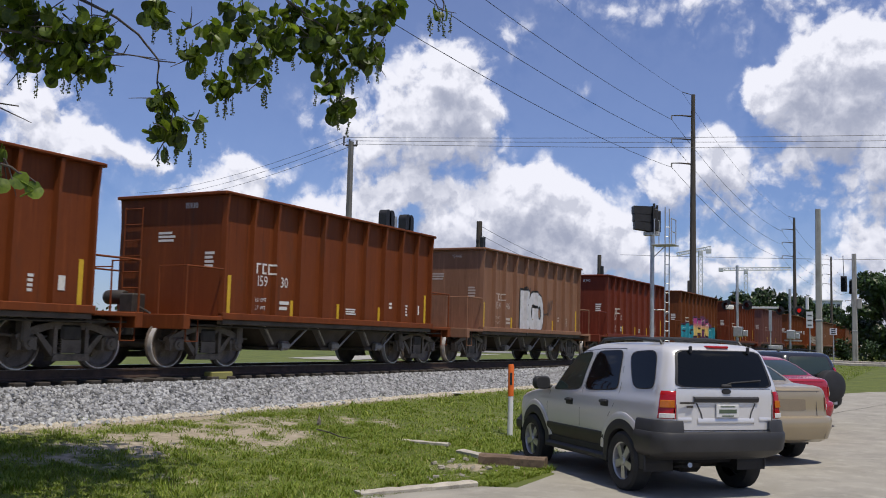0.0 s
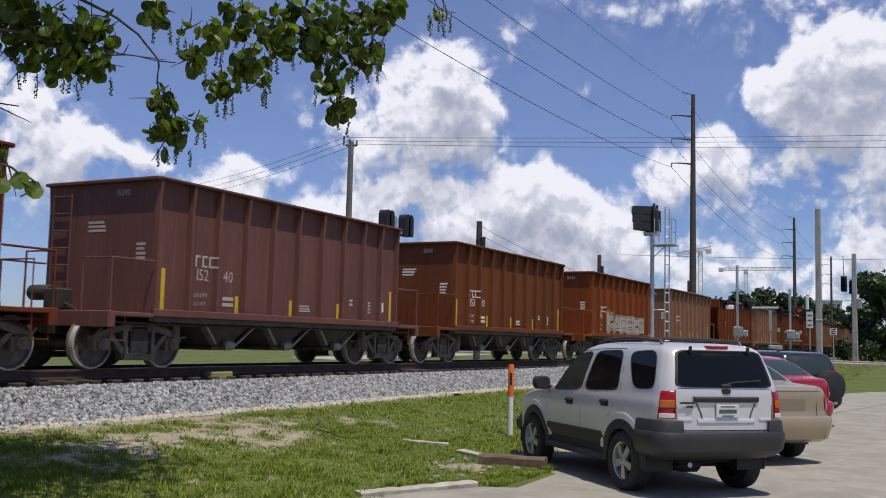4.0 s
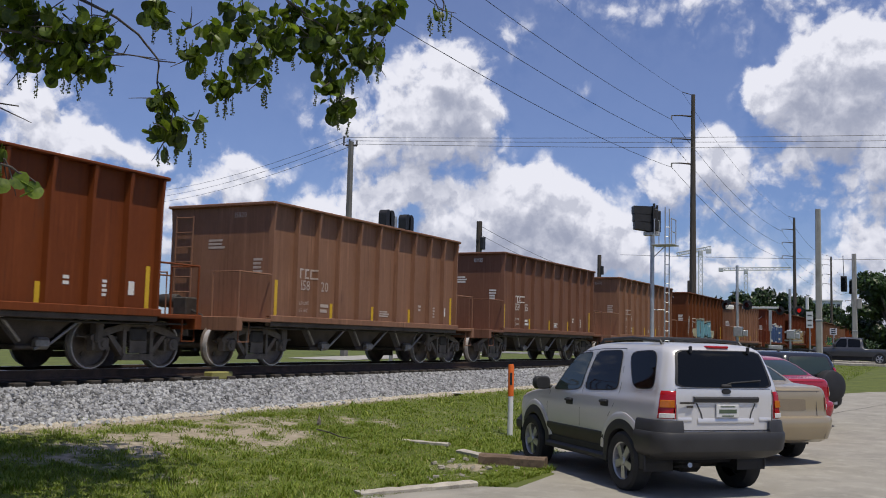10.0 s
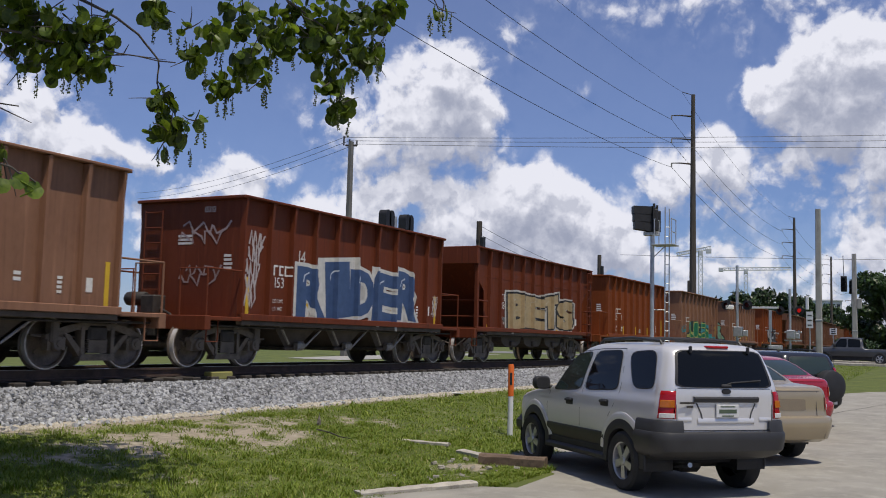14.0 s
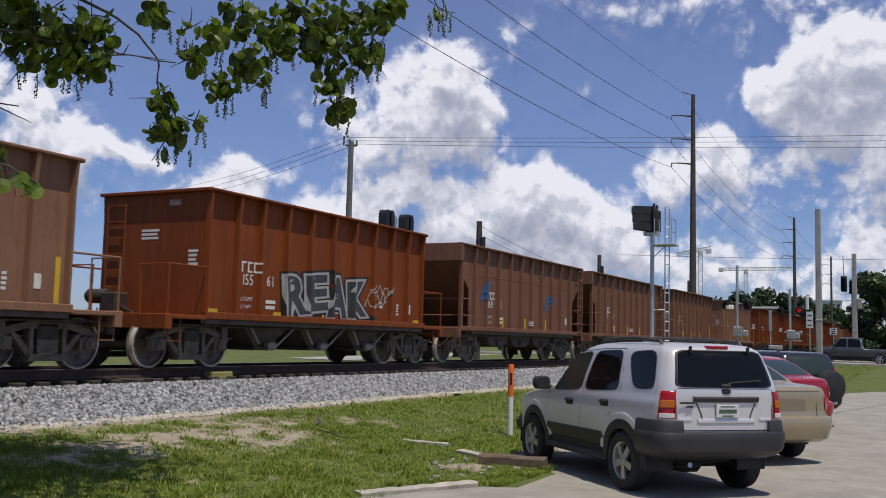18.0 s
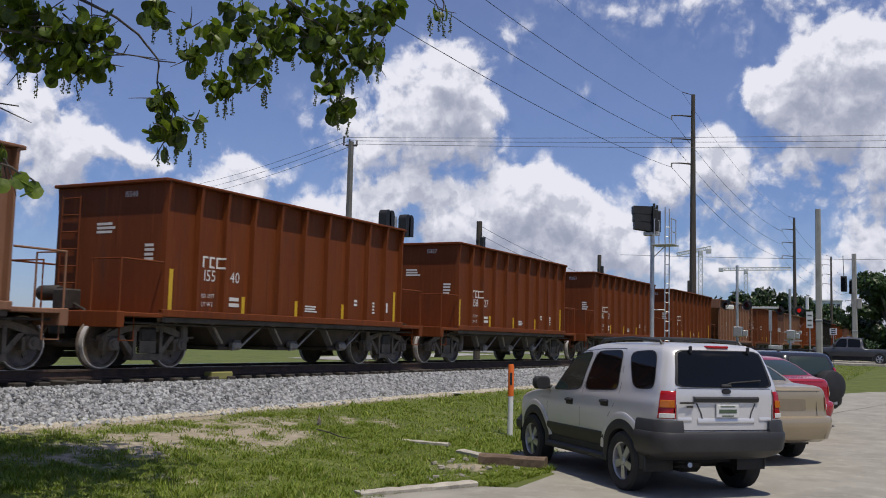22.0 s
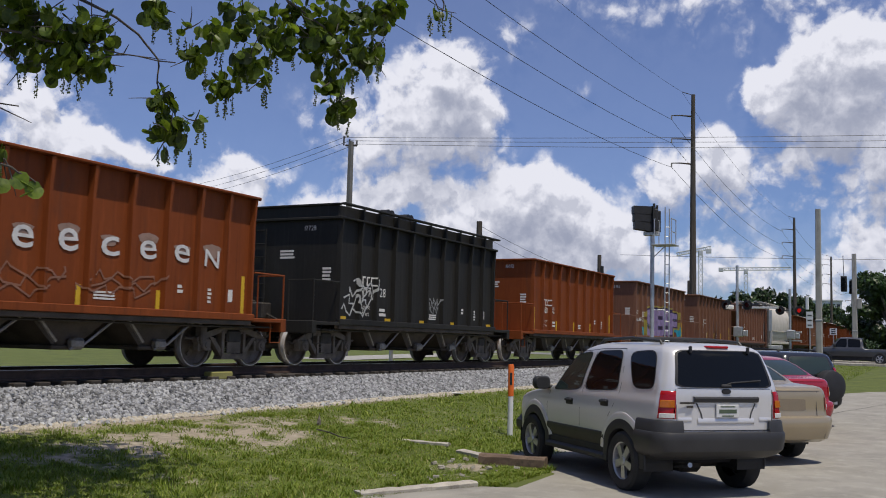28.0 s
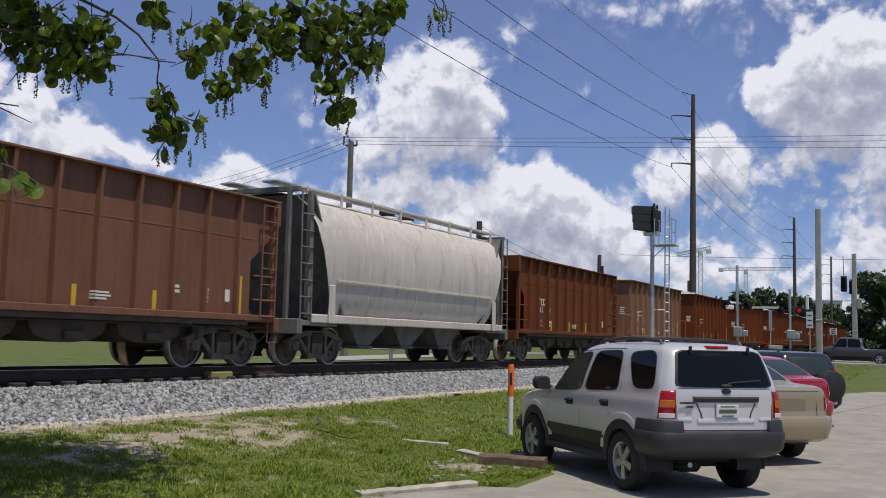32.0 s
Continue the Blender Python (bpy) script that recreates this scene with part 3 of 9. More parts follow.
def build_track():
    rng = np.random.default_rng(5)
    g = Geo()
    xs = spaced([(-700, -30, 60), (-30, 80, 2), (80, 900, 60)])
    prof = [(-4.3, -0.37), (-1.6, 0.76), (-1.2, 0.78), (1.2, 0.78), (1.6, 0.76), (4.3, -0.37)]
    vs = [(x, TRACK_Y + dy, z - 0.02 + 0.02 * noise.noise((x, dy, 0))) for x in xs for dy, z in prof]
    fs = [(i * 6 + j, (i + 1) * 6 + j, (i + 1) * 6 + j + 1, i * 6 + j + 1) for i in range(len(xs) - 1) for j in range(5)]
    bed = tagged(part("ballast_bed", g.add(vs, fs), GRAVEL_FILL), "grey crushed stone ballast bank under the railway", "ballast", kind="structure")
    vs, fs = stones(rng, 42000, 5, 34, TRACK_Y - 3.05, TRACK_Y - 1.36, 0.054)
    v2, f2 = stones(rng, 9000, 34, 66, TRACK_Y - 3.0, TRACK_Y - 1.36, 0.085)
    v3, f3 = stones(rng, 3500, 5, 40, TRACK_Y - 0.6, TRACK_Y + 0.6, 0.075)
    f2, f3 = f2 + len(vs), f3 + len(vs) + len(v2)
    tagged(part("ballast_stones", mass_mesh("ballast_stones", np.concatenate([vs, v2, v3]), np.concatenate([fs, f2, f3]), island_stone()), None),
           "loose grey and white crushed stones", "ballast", kind="stuff")
    vs, fs = stones(rng, 5200, 6, 40, TRACK_Y - 3.25, TRACK_Y - 2.75, 0.05, lambda y: ground_z(20, y) - 0.01)
    pale = mat("sandy_limestone_crumbs", (0.34, 0.30, 0.235), (0.56, 0.51, 0.42), rough=0.9, scale=6, fine=60, bump=0.2)
    tagged(part("toe_stones", mass_mesh("toe_stones", vs, fs, pale), None), "pale sandy stone crumbs at the foot of the bank", "stones", kind="stuff")
    one = [fixed_normals(Geo().add(*[list(map(tuple, a)) for a in stones(rng, 1, 0, 0, TRACK_Y - 3, TRACK_Y - 3, 0.06)]).mesh("stone", STONE)) for _ in range(6)]
    for me in one:
        mid = sum((v.co for v in me.vertices), Vector()) / 8
        me.transform(Matrix.Translation(-mid))
    for k in range(250):
        x, d = rng.uniform(8, 19), rng.uniform(2.2, 3.3)
        part("stone", one[k % 6], None, bed, m=pose(x, TRACK_Y - d, max(ballast_z(TRACK_Y - d), ground_z(x, TRACK_Y - d)) + 0.015, rng.uniform(0, 360), 0, rng.uniform(0, 360)))
    track = tagged(new("track"), "single railway track with worn steel rails", "railway track", kind="structure")
    for y in (TRACK_Y - 0.7525, TRACK_Y + 0.7525):
        rail = Geo().prism([(-700, 0), (900, 0), (900, 0.03), (-700, 0.03)], y - 0.07, y + 0.07)
        for v0, v1, w in ((0.03, 0.135, 0.009), (0.135, 0.172, 0.036)):
            rail.box(-700, 900, y - w, y + w, v0, v1)
        r = part("rail", rail, RAIL_RUST, track, m=pose(0, 0, RAIL_Z - 0.175))
        part("rail_head", Geo().box(-700, 900, y - 0.034, y + 0.034, 0.172, 0.175), STEEL_BRIGHT, r, "polished running surface")
    tie = Geo().cbox(-0.115, 0.115, -1.3, 1.3, -0.16, 0.0, 0.015).mesh("sleeper", TIE)
    far = Geo()
    for i in range(-60, 320):
        x = i * 0.52
        if 2 < x < 62:
            part("sleeper", tie, None, track, m=pose(x + random.uniform(-0.02, 0.02), TRACK_Y + random.uniform(-0.02, 0.02), RAIL_Z - 0.178, 0, 0, random.uniform(-0.8, 0.8)))
        else:
            far.box(x - 0.115, x + 0.115, TRACK_Y - 1.3, TRACK_Y + 1.3, RAIL_Z - 0.34, RAIL_Z - 0.178)
    part("sleepers_far", far, TIE, track)["kind"] = "stuff"


def blades(rng, count, x0, x1, y0, y1, height, width):
    """Grass blades: bent strips, left out where the soil is bare."""
    xs, ys = rng.uniform(x0, x1, count), rng.uniform(y0, y1, count)
    keep = np.array([bare(x, y) + 0.35 * noise.noise((x * 6, y * 6, 2)) < u * 0.75 + 0.08 for x, y, u in zip(xs, ys, rng.uniform(0, 1, count))])
    xs, ys = xs[keep], ys[keep]
    n = len(xs)
    tall = np.array([0.45 + 0.75 * max(0, noise.noise((x * 0.9, y * 0.9, 9)) + 0.35) + 2.4 * max(0, noise.noise((x * 3.3, y * 3.3, 5)) - 0.10) + 2.0 * max(0, noise.noise((x * 7.7, y * 7.7, 1)) - 0.25) for x, y in zip(xs, ys)])
    z = np.array([ground_z(x, y) for x, y in zip(xs, ys)])
    a = rng.uniform(0, 2 * np.pi, n)
    h = height * rng.uniform(0.5, 1.3, n) * tall
    lean = rng.uniform(0.3, 1.5, n) * h
    side = np.stack([np.cos(a), np.sin(a), 0 * a], 1) * (width * rng.uniform(0.6, 1.3, n))[:, None]
    out = np.stack([-np.sin(a), np.cos(a), 0 * a], 1)
    root = np.stack([xs, ys, z - 0.01], 1)
    mid = root + out * (lean * 0.35)[:, None] + np.stack([0 * a, 0 * a, h * 0.62], 1)
    tip = root + out * lean[:, None] + np.stack([0 * a, 0 * a, h], 1)
    vs = np.stack([root - side, root + side, mid + side * 0.8, mid - side * 0.8, tip], 1).reshape(-1, 3)
    o = 5 * np.arange(n)[:, None]
    return vs, np.concatenate([o + np.array([[0, 1, 2]]), o + np.array([[0, 2, 3]]), o + np.array([[3, 2, 4]])])


def grass_material():
    m = bpy.data.materials.new("grass_blade")
    m.use_nodes = True
    n, l = m.node_tree.nodes, m.node_tree.links
    p = n["Principled BSDF"]
    p.inputs["Roughness"].default_value = 0.6
    geo, r = n.new("ShaderNodeNewGeometry"), n.new("ShaderNodeValToRGB")
    l.new(geo.outputs["Random Per Island"], r.inputs[0])
    e = r.color_ramp.elements
    e[0].color, e[1].color = (0.105, 0.175, 0.009, 1), (0.38, 0.47, 0.045, 1)
    k = e.new(0.9)
    k.color = (0.23, 0.29, 0.026, 1)
    k = e.new(0.96)
    k.color = (0.36, 0.30, 0.14, 1)
    l.new(r.outputs[0], p.inputs["Base Color"])
    tr, mix = n.new("ShaderNodeBsdfTranslucent"), n.new("ShaderNodeMixShader")
    l.new(r.outputs[0], tr.inputs[0])
    mix.inputs[0].default_value = 0.3
    l.new(p.outputs[0], mix.inputs[1])
    l.new(tr.outputs[0], mix.inputs[2])
    l.new(mix.outputs[0], n["Material Output"].inputs[0])
    return m


def build_grass():
    rng = np.random.default_rng(11)
    gm = grass_material()
    for x0, x1, y0, y1, count, h, w in ((10.9, 12.8, 4.95, 5.6, 7000, 0.045, 0.006), (4.5, 15, 5.6, 12.4, 180000, 0.048, 0.006), (15, 30, 5.9, 12.4, 60000, 0.05, 0.009), (30, 68, 4.6, 12.2, 40000, 0.05, 0.009)):
        vs, fs = blades(rng, count, x0, x1, y0, y1, h, w)
        tagged(part("grass", mass_mesh("grass", vs, fs, gm), None), "short patchy green lawn grass", "grass", kind="stuff")


# ------------------------------------------------------------------ train
HALF_W, TOP, SILL = 1.523, 3.61, 0.98
WHEEL_R = 0.457
V0, SLOW = 15.808, 0.0233          # speed at the start in m/s, and how fast it drops
PITCH_A, PITCH_B, PITCH_W, PITCH_X = 12.228, 11.745, 12.1, 12.06


WHEEL_STEEL = mat("dusty_wheel_steel", (0.06, 0.044, 0.031), (0.17, 0.13, 0.095), rough=0.5, scale=5, fine=40, bump=0.2)
CAST_STEEL = mat("dusty_cast_steel", (0.065, 0.050, 0.036), (0.185, 0.148, 0.11), rough=0.6, scale=5, fine=40, bump=0.3)


def wheel_meshes():
    n = 28
    g = Geo()
    prof = [(0.0, -0.80), (0.07, -0.80), (0.10, -0.795), (0.12, -0.765), (0.30, -0.735), (0.385, -0.775), (0.40, -0.815), (0.452, -0.815), (0.457, -0.80), (0.457, -0.72), (0.486, -0.70), (0.486, -0.675), (0.40, -0.672), (0.36, -0.70), (0.12, -0.72), (0.085, -0.70), (0.085, 0)]
    for s in (1, -1):
        g.lathe([(r, y * s) for r, y in prof], n)
    for s in (-1, 1):
        for k in range(3):          # cast marks on the plate, which show the turning
            a = 2.1 * k
            g.box(0.2, 0.27, s * 0.757 - 0.012, s * 0.757 + 0.012, -0.03, 0.03, Matrix.Rotation(a, 4, "Y"))
    first = len(g.f)
    for s in (1, -1):          # polished tread; its gleam is put into a pale, barely metallic colour
        g.lathe([(0.432, s * -0.8175), (0.4535, s * -0.8175), (0.4587, s * -0.80), (0.4587, s * -0.722)], n)
    body = g.mesh("wheelset", [WHEEL_STEEL, mat("polished_rim_gleam", (0.55, 0.51, 0.47), (0.7, 0.66, 0.61), rough=0.3, metal=0.35, scale=9, fine=70, bump=0.05)], True)
    for p in body.polygons[first:]:
        p.material_index = 1
    return body


WHEELSET = wheel_meshes()


def side_frame_mesh():
    """Cast side frame of a freight bogie, seen from its side; the axle ends lie at x = +-0.889."""
    g = Geo()
    y0, y1 = -0.07, 0.07
    top = [(-1.12, 0.52), (-0.72, 0.62), (-0.45, 0.70), (0.45, 0.70), (0.72, 0.62), (1.12, 0.52), (1.12, 0.60), (0.75, 0.75), (0.42, 0.82), (-0.42, 0.82), (-0.75, 0.75), (-1.12, 0.60)]
    g.prism(top, y0, y1)
    for s in (-1, 1):
        g.prism([(s * 0.62, 0.62), (s * 0.74, 0.62), (s * 0.36, 0.20), (s * 0.30, 0.30)], y0, y1)
        g.prism([(s * 0.30, 0.24), (s * 0.38, 0.24), (s * 0.38, 0.74), (s * 0.30, 0.74)], y0 - 0.02, y1 + 0.02)
        g.cbox(s * 0.889 - 0.14, s * 0.889 + 0.14, y0 - 0.03, y1 + 0.02, 0.46, 0.60, 0.03)
        g.box(s * 0.889 - 0.19, s * 0.889 - 0.12, y0, y1, 0.34, 0.56)
        g.box(s * 0.889 + 0.12, s * 0.889 + 0.19, y0, y1, 0.34, 0.56)
    g.prism([(-0.42, 0.16), (0.42, 0.16), (0.36, 0.28), (-0.36, 0.28)], y0 - 0.04, y1 + 0.04)
    return fixed_normals(g.mesh("side_frame", CAST_STEEL))


def spring_mesh():
    zig = []
    for k in range(7):
        zig += [(0.23, 0.29 + k * 0.04), (0.2, 0.31 + k * 0.04)]
    return fixed_normals(Geo().prism(zig + [(-x, z) for x, z in zig[::-1]], -0.09, -0.02).mesh("spring_nest", STEEL_DUST))


def bearing_mesh():
    g = Geo()
    g.lathe([(0.0, -0.15), (0.05, -0.15), (0.06, -0.13), (0.11, -0.13), (0.125, -0.10), (0.125, 0.05)], 14)
    return g.mesh("bearing", STEEL_DUST, True)


SIDE_FRAME, SPRINGS, BEARING = side_frame_mesh(), spring_mesh(), bearing_mesh()
BOLSTER = Geo().cbox(-0.22, 0.22, -1.1, 1.1, 0.5, 0.78, 0.04).cbox(-0.3, 0.3, -0.3, 0.3, 0.76, 0.9, 0.03).mesh("bolster", STEEL_DARK)
WHEELSETS = []


def bogie(car, x):
    """A four-wheel freight bogie under a car."""
    b = part("bogie", BOLSTER, None, car, "grimy cast steel bogie", m=pose(x, 0, 0))
    for s in (-1, 1):
        part("side_frame", SIDE_FRAME, None, b, m=pose(0, s * 0.99, 0))
        part("spring_nest", SPRINGS, None, b, m=pose(0, s * 0.99, 0))
        w = part("wheelset", WHEELSET, None, b, m=pose(s * 0.889, 0, WHEEL_R))
        for q in (-1, 1):
            part("bearing", BEARING, None, b, m=pose(s * 0.889, q * 0.99, WHEEL_R, 0, 0, 0 if q < 0 else 180))
    return b


def coupler_mesh():
    g = Geo()
    g.cbox(0, 0.42, -0.08, 0.08, 0.80, 0.96, 0.02)
    g.cbox(0.38, 0.60, -0.16, 0.10, 0.74, 1.0, 0.05)
    g.cbox(0.50, 0.66, 0.02, 0.15, 0.74, 1.0, 0.04)
    g.tube([(0.0, -0.3, 0.75), (0.25, -0.32, 0.5), (0.5, -0.25, 0.45), (0.7, -0.1, 0.6)], 0.03, 8)
    return g.mesh("coupler", STEEL_DARK)


COUPLER = coupler_mesh()
CACHE = {}


def cached(key, make):
    if key not in CACHE:
        CACHE[key] = make()
    return CACHE[key]


RIBS_A = [x - 4.4425 for x in (0.95, 1.75, 2.64, 3.55, 4.47, 5.4, 6.32, 7.2, 8.04)]
RIBS_B = (-4.23, -3.38, -2.47, -1.52, -0.62, 0.28, 1.21, 2.16, 3.08, 4.05)


def bar(x0, x1, y0, y1, z0, z1, name, material, c=0.012):
    return cached((name, material.name, x0, x1, y0, y1, z0, z1), lambda: Geo().cbox(x0, x1, y0, y1, z0, z1, c).mesh(name, material))


CHUTE = mat("dusty_brown_hopper_steel", (0.042, 0.030, 0.021), (0.105, 0.080, 0.058), rough=0.7, scale=2.2, fine=30, bump=0.25)


def chute_mesh(material):
    """Discharge hopper under the floor, with its outlet."""
    g = Geo()
    z0, z1, a0, a1, b0, b1 = 1.02, 0.42, 0.98, 0.26, 1.12, 0.98
    vs = [(-a0, -b0, z0), (a0, -b0, z0), (a0, b0, z0), (-a0, b0, z0), (-a1, -b1, z1), (a1, -b1, z1), (a1, b1, z1), (-a1, b1, z1)]
    g.add(vs, [(0, 1, 5, 4), (1, 2, 6, 5), (2, 3, 7, 6), (3, 0, 4, 7), (4, 5, 6, 7)])
    g.cbox(-0.34, 0.34, -1.05, 1.05, 0.35, 0.43, 0.02)
    return fixed_normals(g.mesh("discharge_hopper", material))


def round_chute_mesh():
    """Short discharge hopper with a rounded belly."""
    prof = [(-0.92, 1.02)] + [(0.80 * math.cos(math.pi * (1 + k / 8)), 0.72 + 0.24 * math.sin(math.pi * (1 + k / 8))) for k in range(9)] + [(0.92, 1.02)]
    g = Geo().prism(prof, -1.18, 1.18)
    g.cbox(-0.14, 0.30, -1.26, -1.16, 0.52, 0.70, 0.03)
    return fixed_normals(g.mesh("discharge_hopper", CHUTE))


def chute_arm_mesh():
    """Worn lever and strut of a hopper door."""
    g = Geo()
    g.tube([(-0.93, -1.3, 0.98), (-0.35, -1.16, 0.50)], 0.032, 6)
    g.tube([(0.93, -1.3, 0.98), (0.25, -1.2, 0.46), (-0.05, -1.16, 0.36)], 0.024, 6)
    g.cbox(-0.02, 0.26, -1.22, -1.02, 0.36, 0.56, 0.05)
    return g.mesh("door_lever", mat("worn_lever_steel", (0.22, 0.2, 0.175), (0.36, 0.33, 0.3), rough=0.45, metal=0.5, scale=9))


def rib_mesh(P, s, w, ys, yo):
    """A shallow stiffener that flares out under the top chord."""
    g, rings = Geo(), ((SILL + 0.12, 0.115, 0.6), (TOP - 0.55, 0.115, 0.6), (TOP - 0.06, yo - ys - 0.01, 0.75))
    for z, d, k in rings:
        g.v += [(-w, s * ys, z), (w, s * ys, z), (w * k, s * (ys + d), z), (-w * k, s * (ys + d), z)]
    g.f = [(0, 1, 2, 3), (8, 9, 10, 11)] + [(4 * a + b, 4 * a + (b + 1) % 4, 4 * a + 4 + (b + 1) % 4, 4 * a + 4 + b) for a in (0, 1) for b in range(4)]
    return fixed_normals(g.mesh("rib", P))


def body_a(car, paint, extra=0.0):
    """Hopper with upright ends that stand back from open end platforms."""
    P = PAINT[paint]
    half, yo, ys = 4.4425, HALF_W, HALF_W - 0.16
    for s in (-1, 1):
        part("side_panel", bar(-half, half, ys - 0.012, ys, SILL + 0.1, TOP - 0.05, "side_panel", P, 0.003) if s > 0 else bar(-half, half, -ys, -ys + 0.012, SILL + 0.1, TOP - 0.05, "side_panel", P, 0.003), None, car)
        part("side_sill", bar(-half - 0.02, half + 0.02, s * yo - 0.06 if s > 0 else -yo - 0.0, s * yo if s > 0 else -yo + 0.06, SILL, SILL + 0.14, "side_sill", P), None, car)
        part("top_chord", bar(-half - 0.06, half + 0.06, (ys - 0.03) if s > 0 else -yo - 0.01, (yo + 0.01) if s > 0 else -ys + 0.03, TOP - 0.05, TOP, "top_chord", P), None, car)
        for i, x in enumerate([-half + 0.04] + RIBS_A + [half - 0.04]):
            w = 0.055 if 0 < i < 10 else 0.04
            me = cached(("rib", paint, s, w), lambda: rib_mesh(P, s, w, ys, yo))
            part("rib", me, None, car, m=pose(x, 0, 0))
        # end wall and platform
        part("end_wall", bar(s * half - (0.012 if s > 0 else 0), s * half + (0.012 if s < 0 else 0), -ys, ys, SILL + 0.05, TOP - 0.03, "end_wall", P, 0.003), None, car)
        part("end_chord", bar(s * half - 0.10 if s < 0 else half - 0.03, s * half + (0.10 if s > 0 else 0.03), -yo, yo, TOP - 0.068, TOP - 0.002, "end_chord", P), None, car)
        part("end_platform", bar(min(s * half, s * 5.55), max(s * half, s * 5.55), -yo + 0.02, yo - 0.02, SILL - 0.02, SILL + 0.06, "end_platform", P), None, car)
        part("end_sill", bar(min(s * 5.4, s * 5.58), max(s * 5.4, s * 5.58), -yo + 0.01, yo - 0.01, SILL - 0.22, SILL + 0.07, "end_sill", P), None, car)
    for x in (-2.0, 0.0, 2.0):
        part("discharge_hopper", cached("chute", lambda: chute_mesh(CHUTE)), None, car, m=pose(x, 0, 0))
        part("door_lever", cached("lever", chute_arm_mesh), None, car, m=pose(x, 0, 0))
    part("floor", bar(-half, half, -1.35, 1.35, SILL + 0.02, SILL + 0.08, "floor", STEEL_DARK), None, car)
    fittings(car, P, half)
    if extra:
        e = extra
        for s in (-1, 1):
            part("top_extension", bar(-half, half, s * ys - 0.006, s * ys + 0.006, TOP - 0.02, TOP + e, "top_extension", P, 0.002), None, car)
            part("extension_rail", bar(-half - 0.08, half + 0.08, s * yo - 0.09, s * yo + 0.04, TOP + e, TOP + e + 0.05, "extension_rail", P), None, car)
            part("extension_end", bar(s * half - 0.006, s * half + 0.006, -ys, ys, TOP - 0.02, TOP + e, "extension_end", P, 0.002), None, car)
            part("extension_end_rail", bar(s * half - 0.06, s * half + 0.06, -yo + 0.09, yo - 0.09, TOP + e, TOP + e + 0.05, "extension_end_rail", P), None, car)
            for x in RIBS_A:
                part("extension_rib", bar(-0.04, 0.04, (ys if s > 0 else -yo), (yo if s > 0 else -ys), TOP, TOP + e, "extension_rib", P), None, car, m=pose(x, 0, 0))


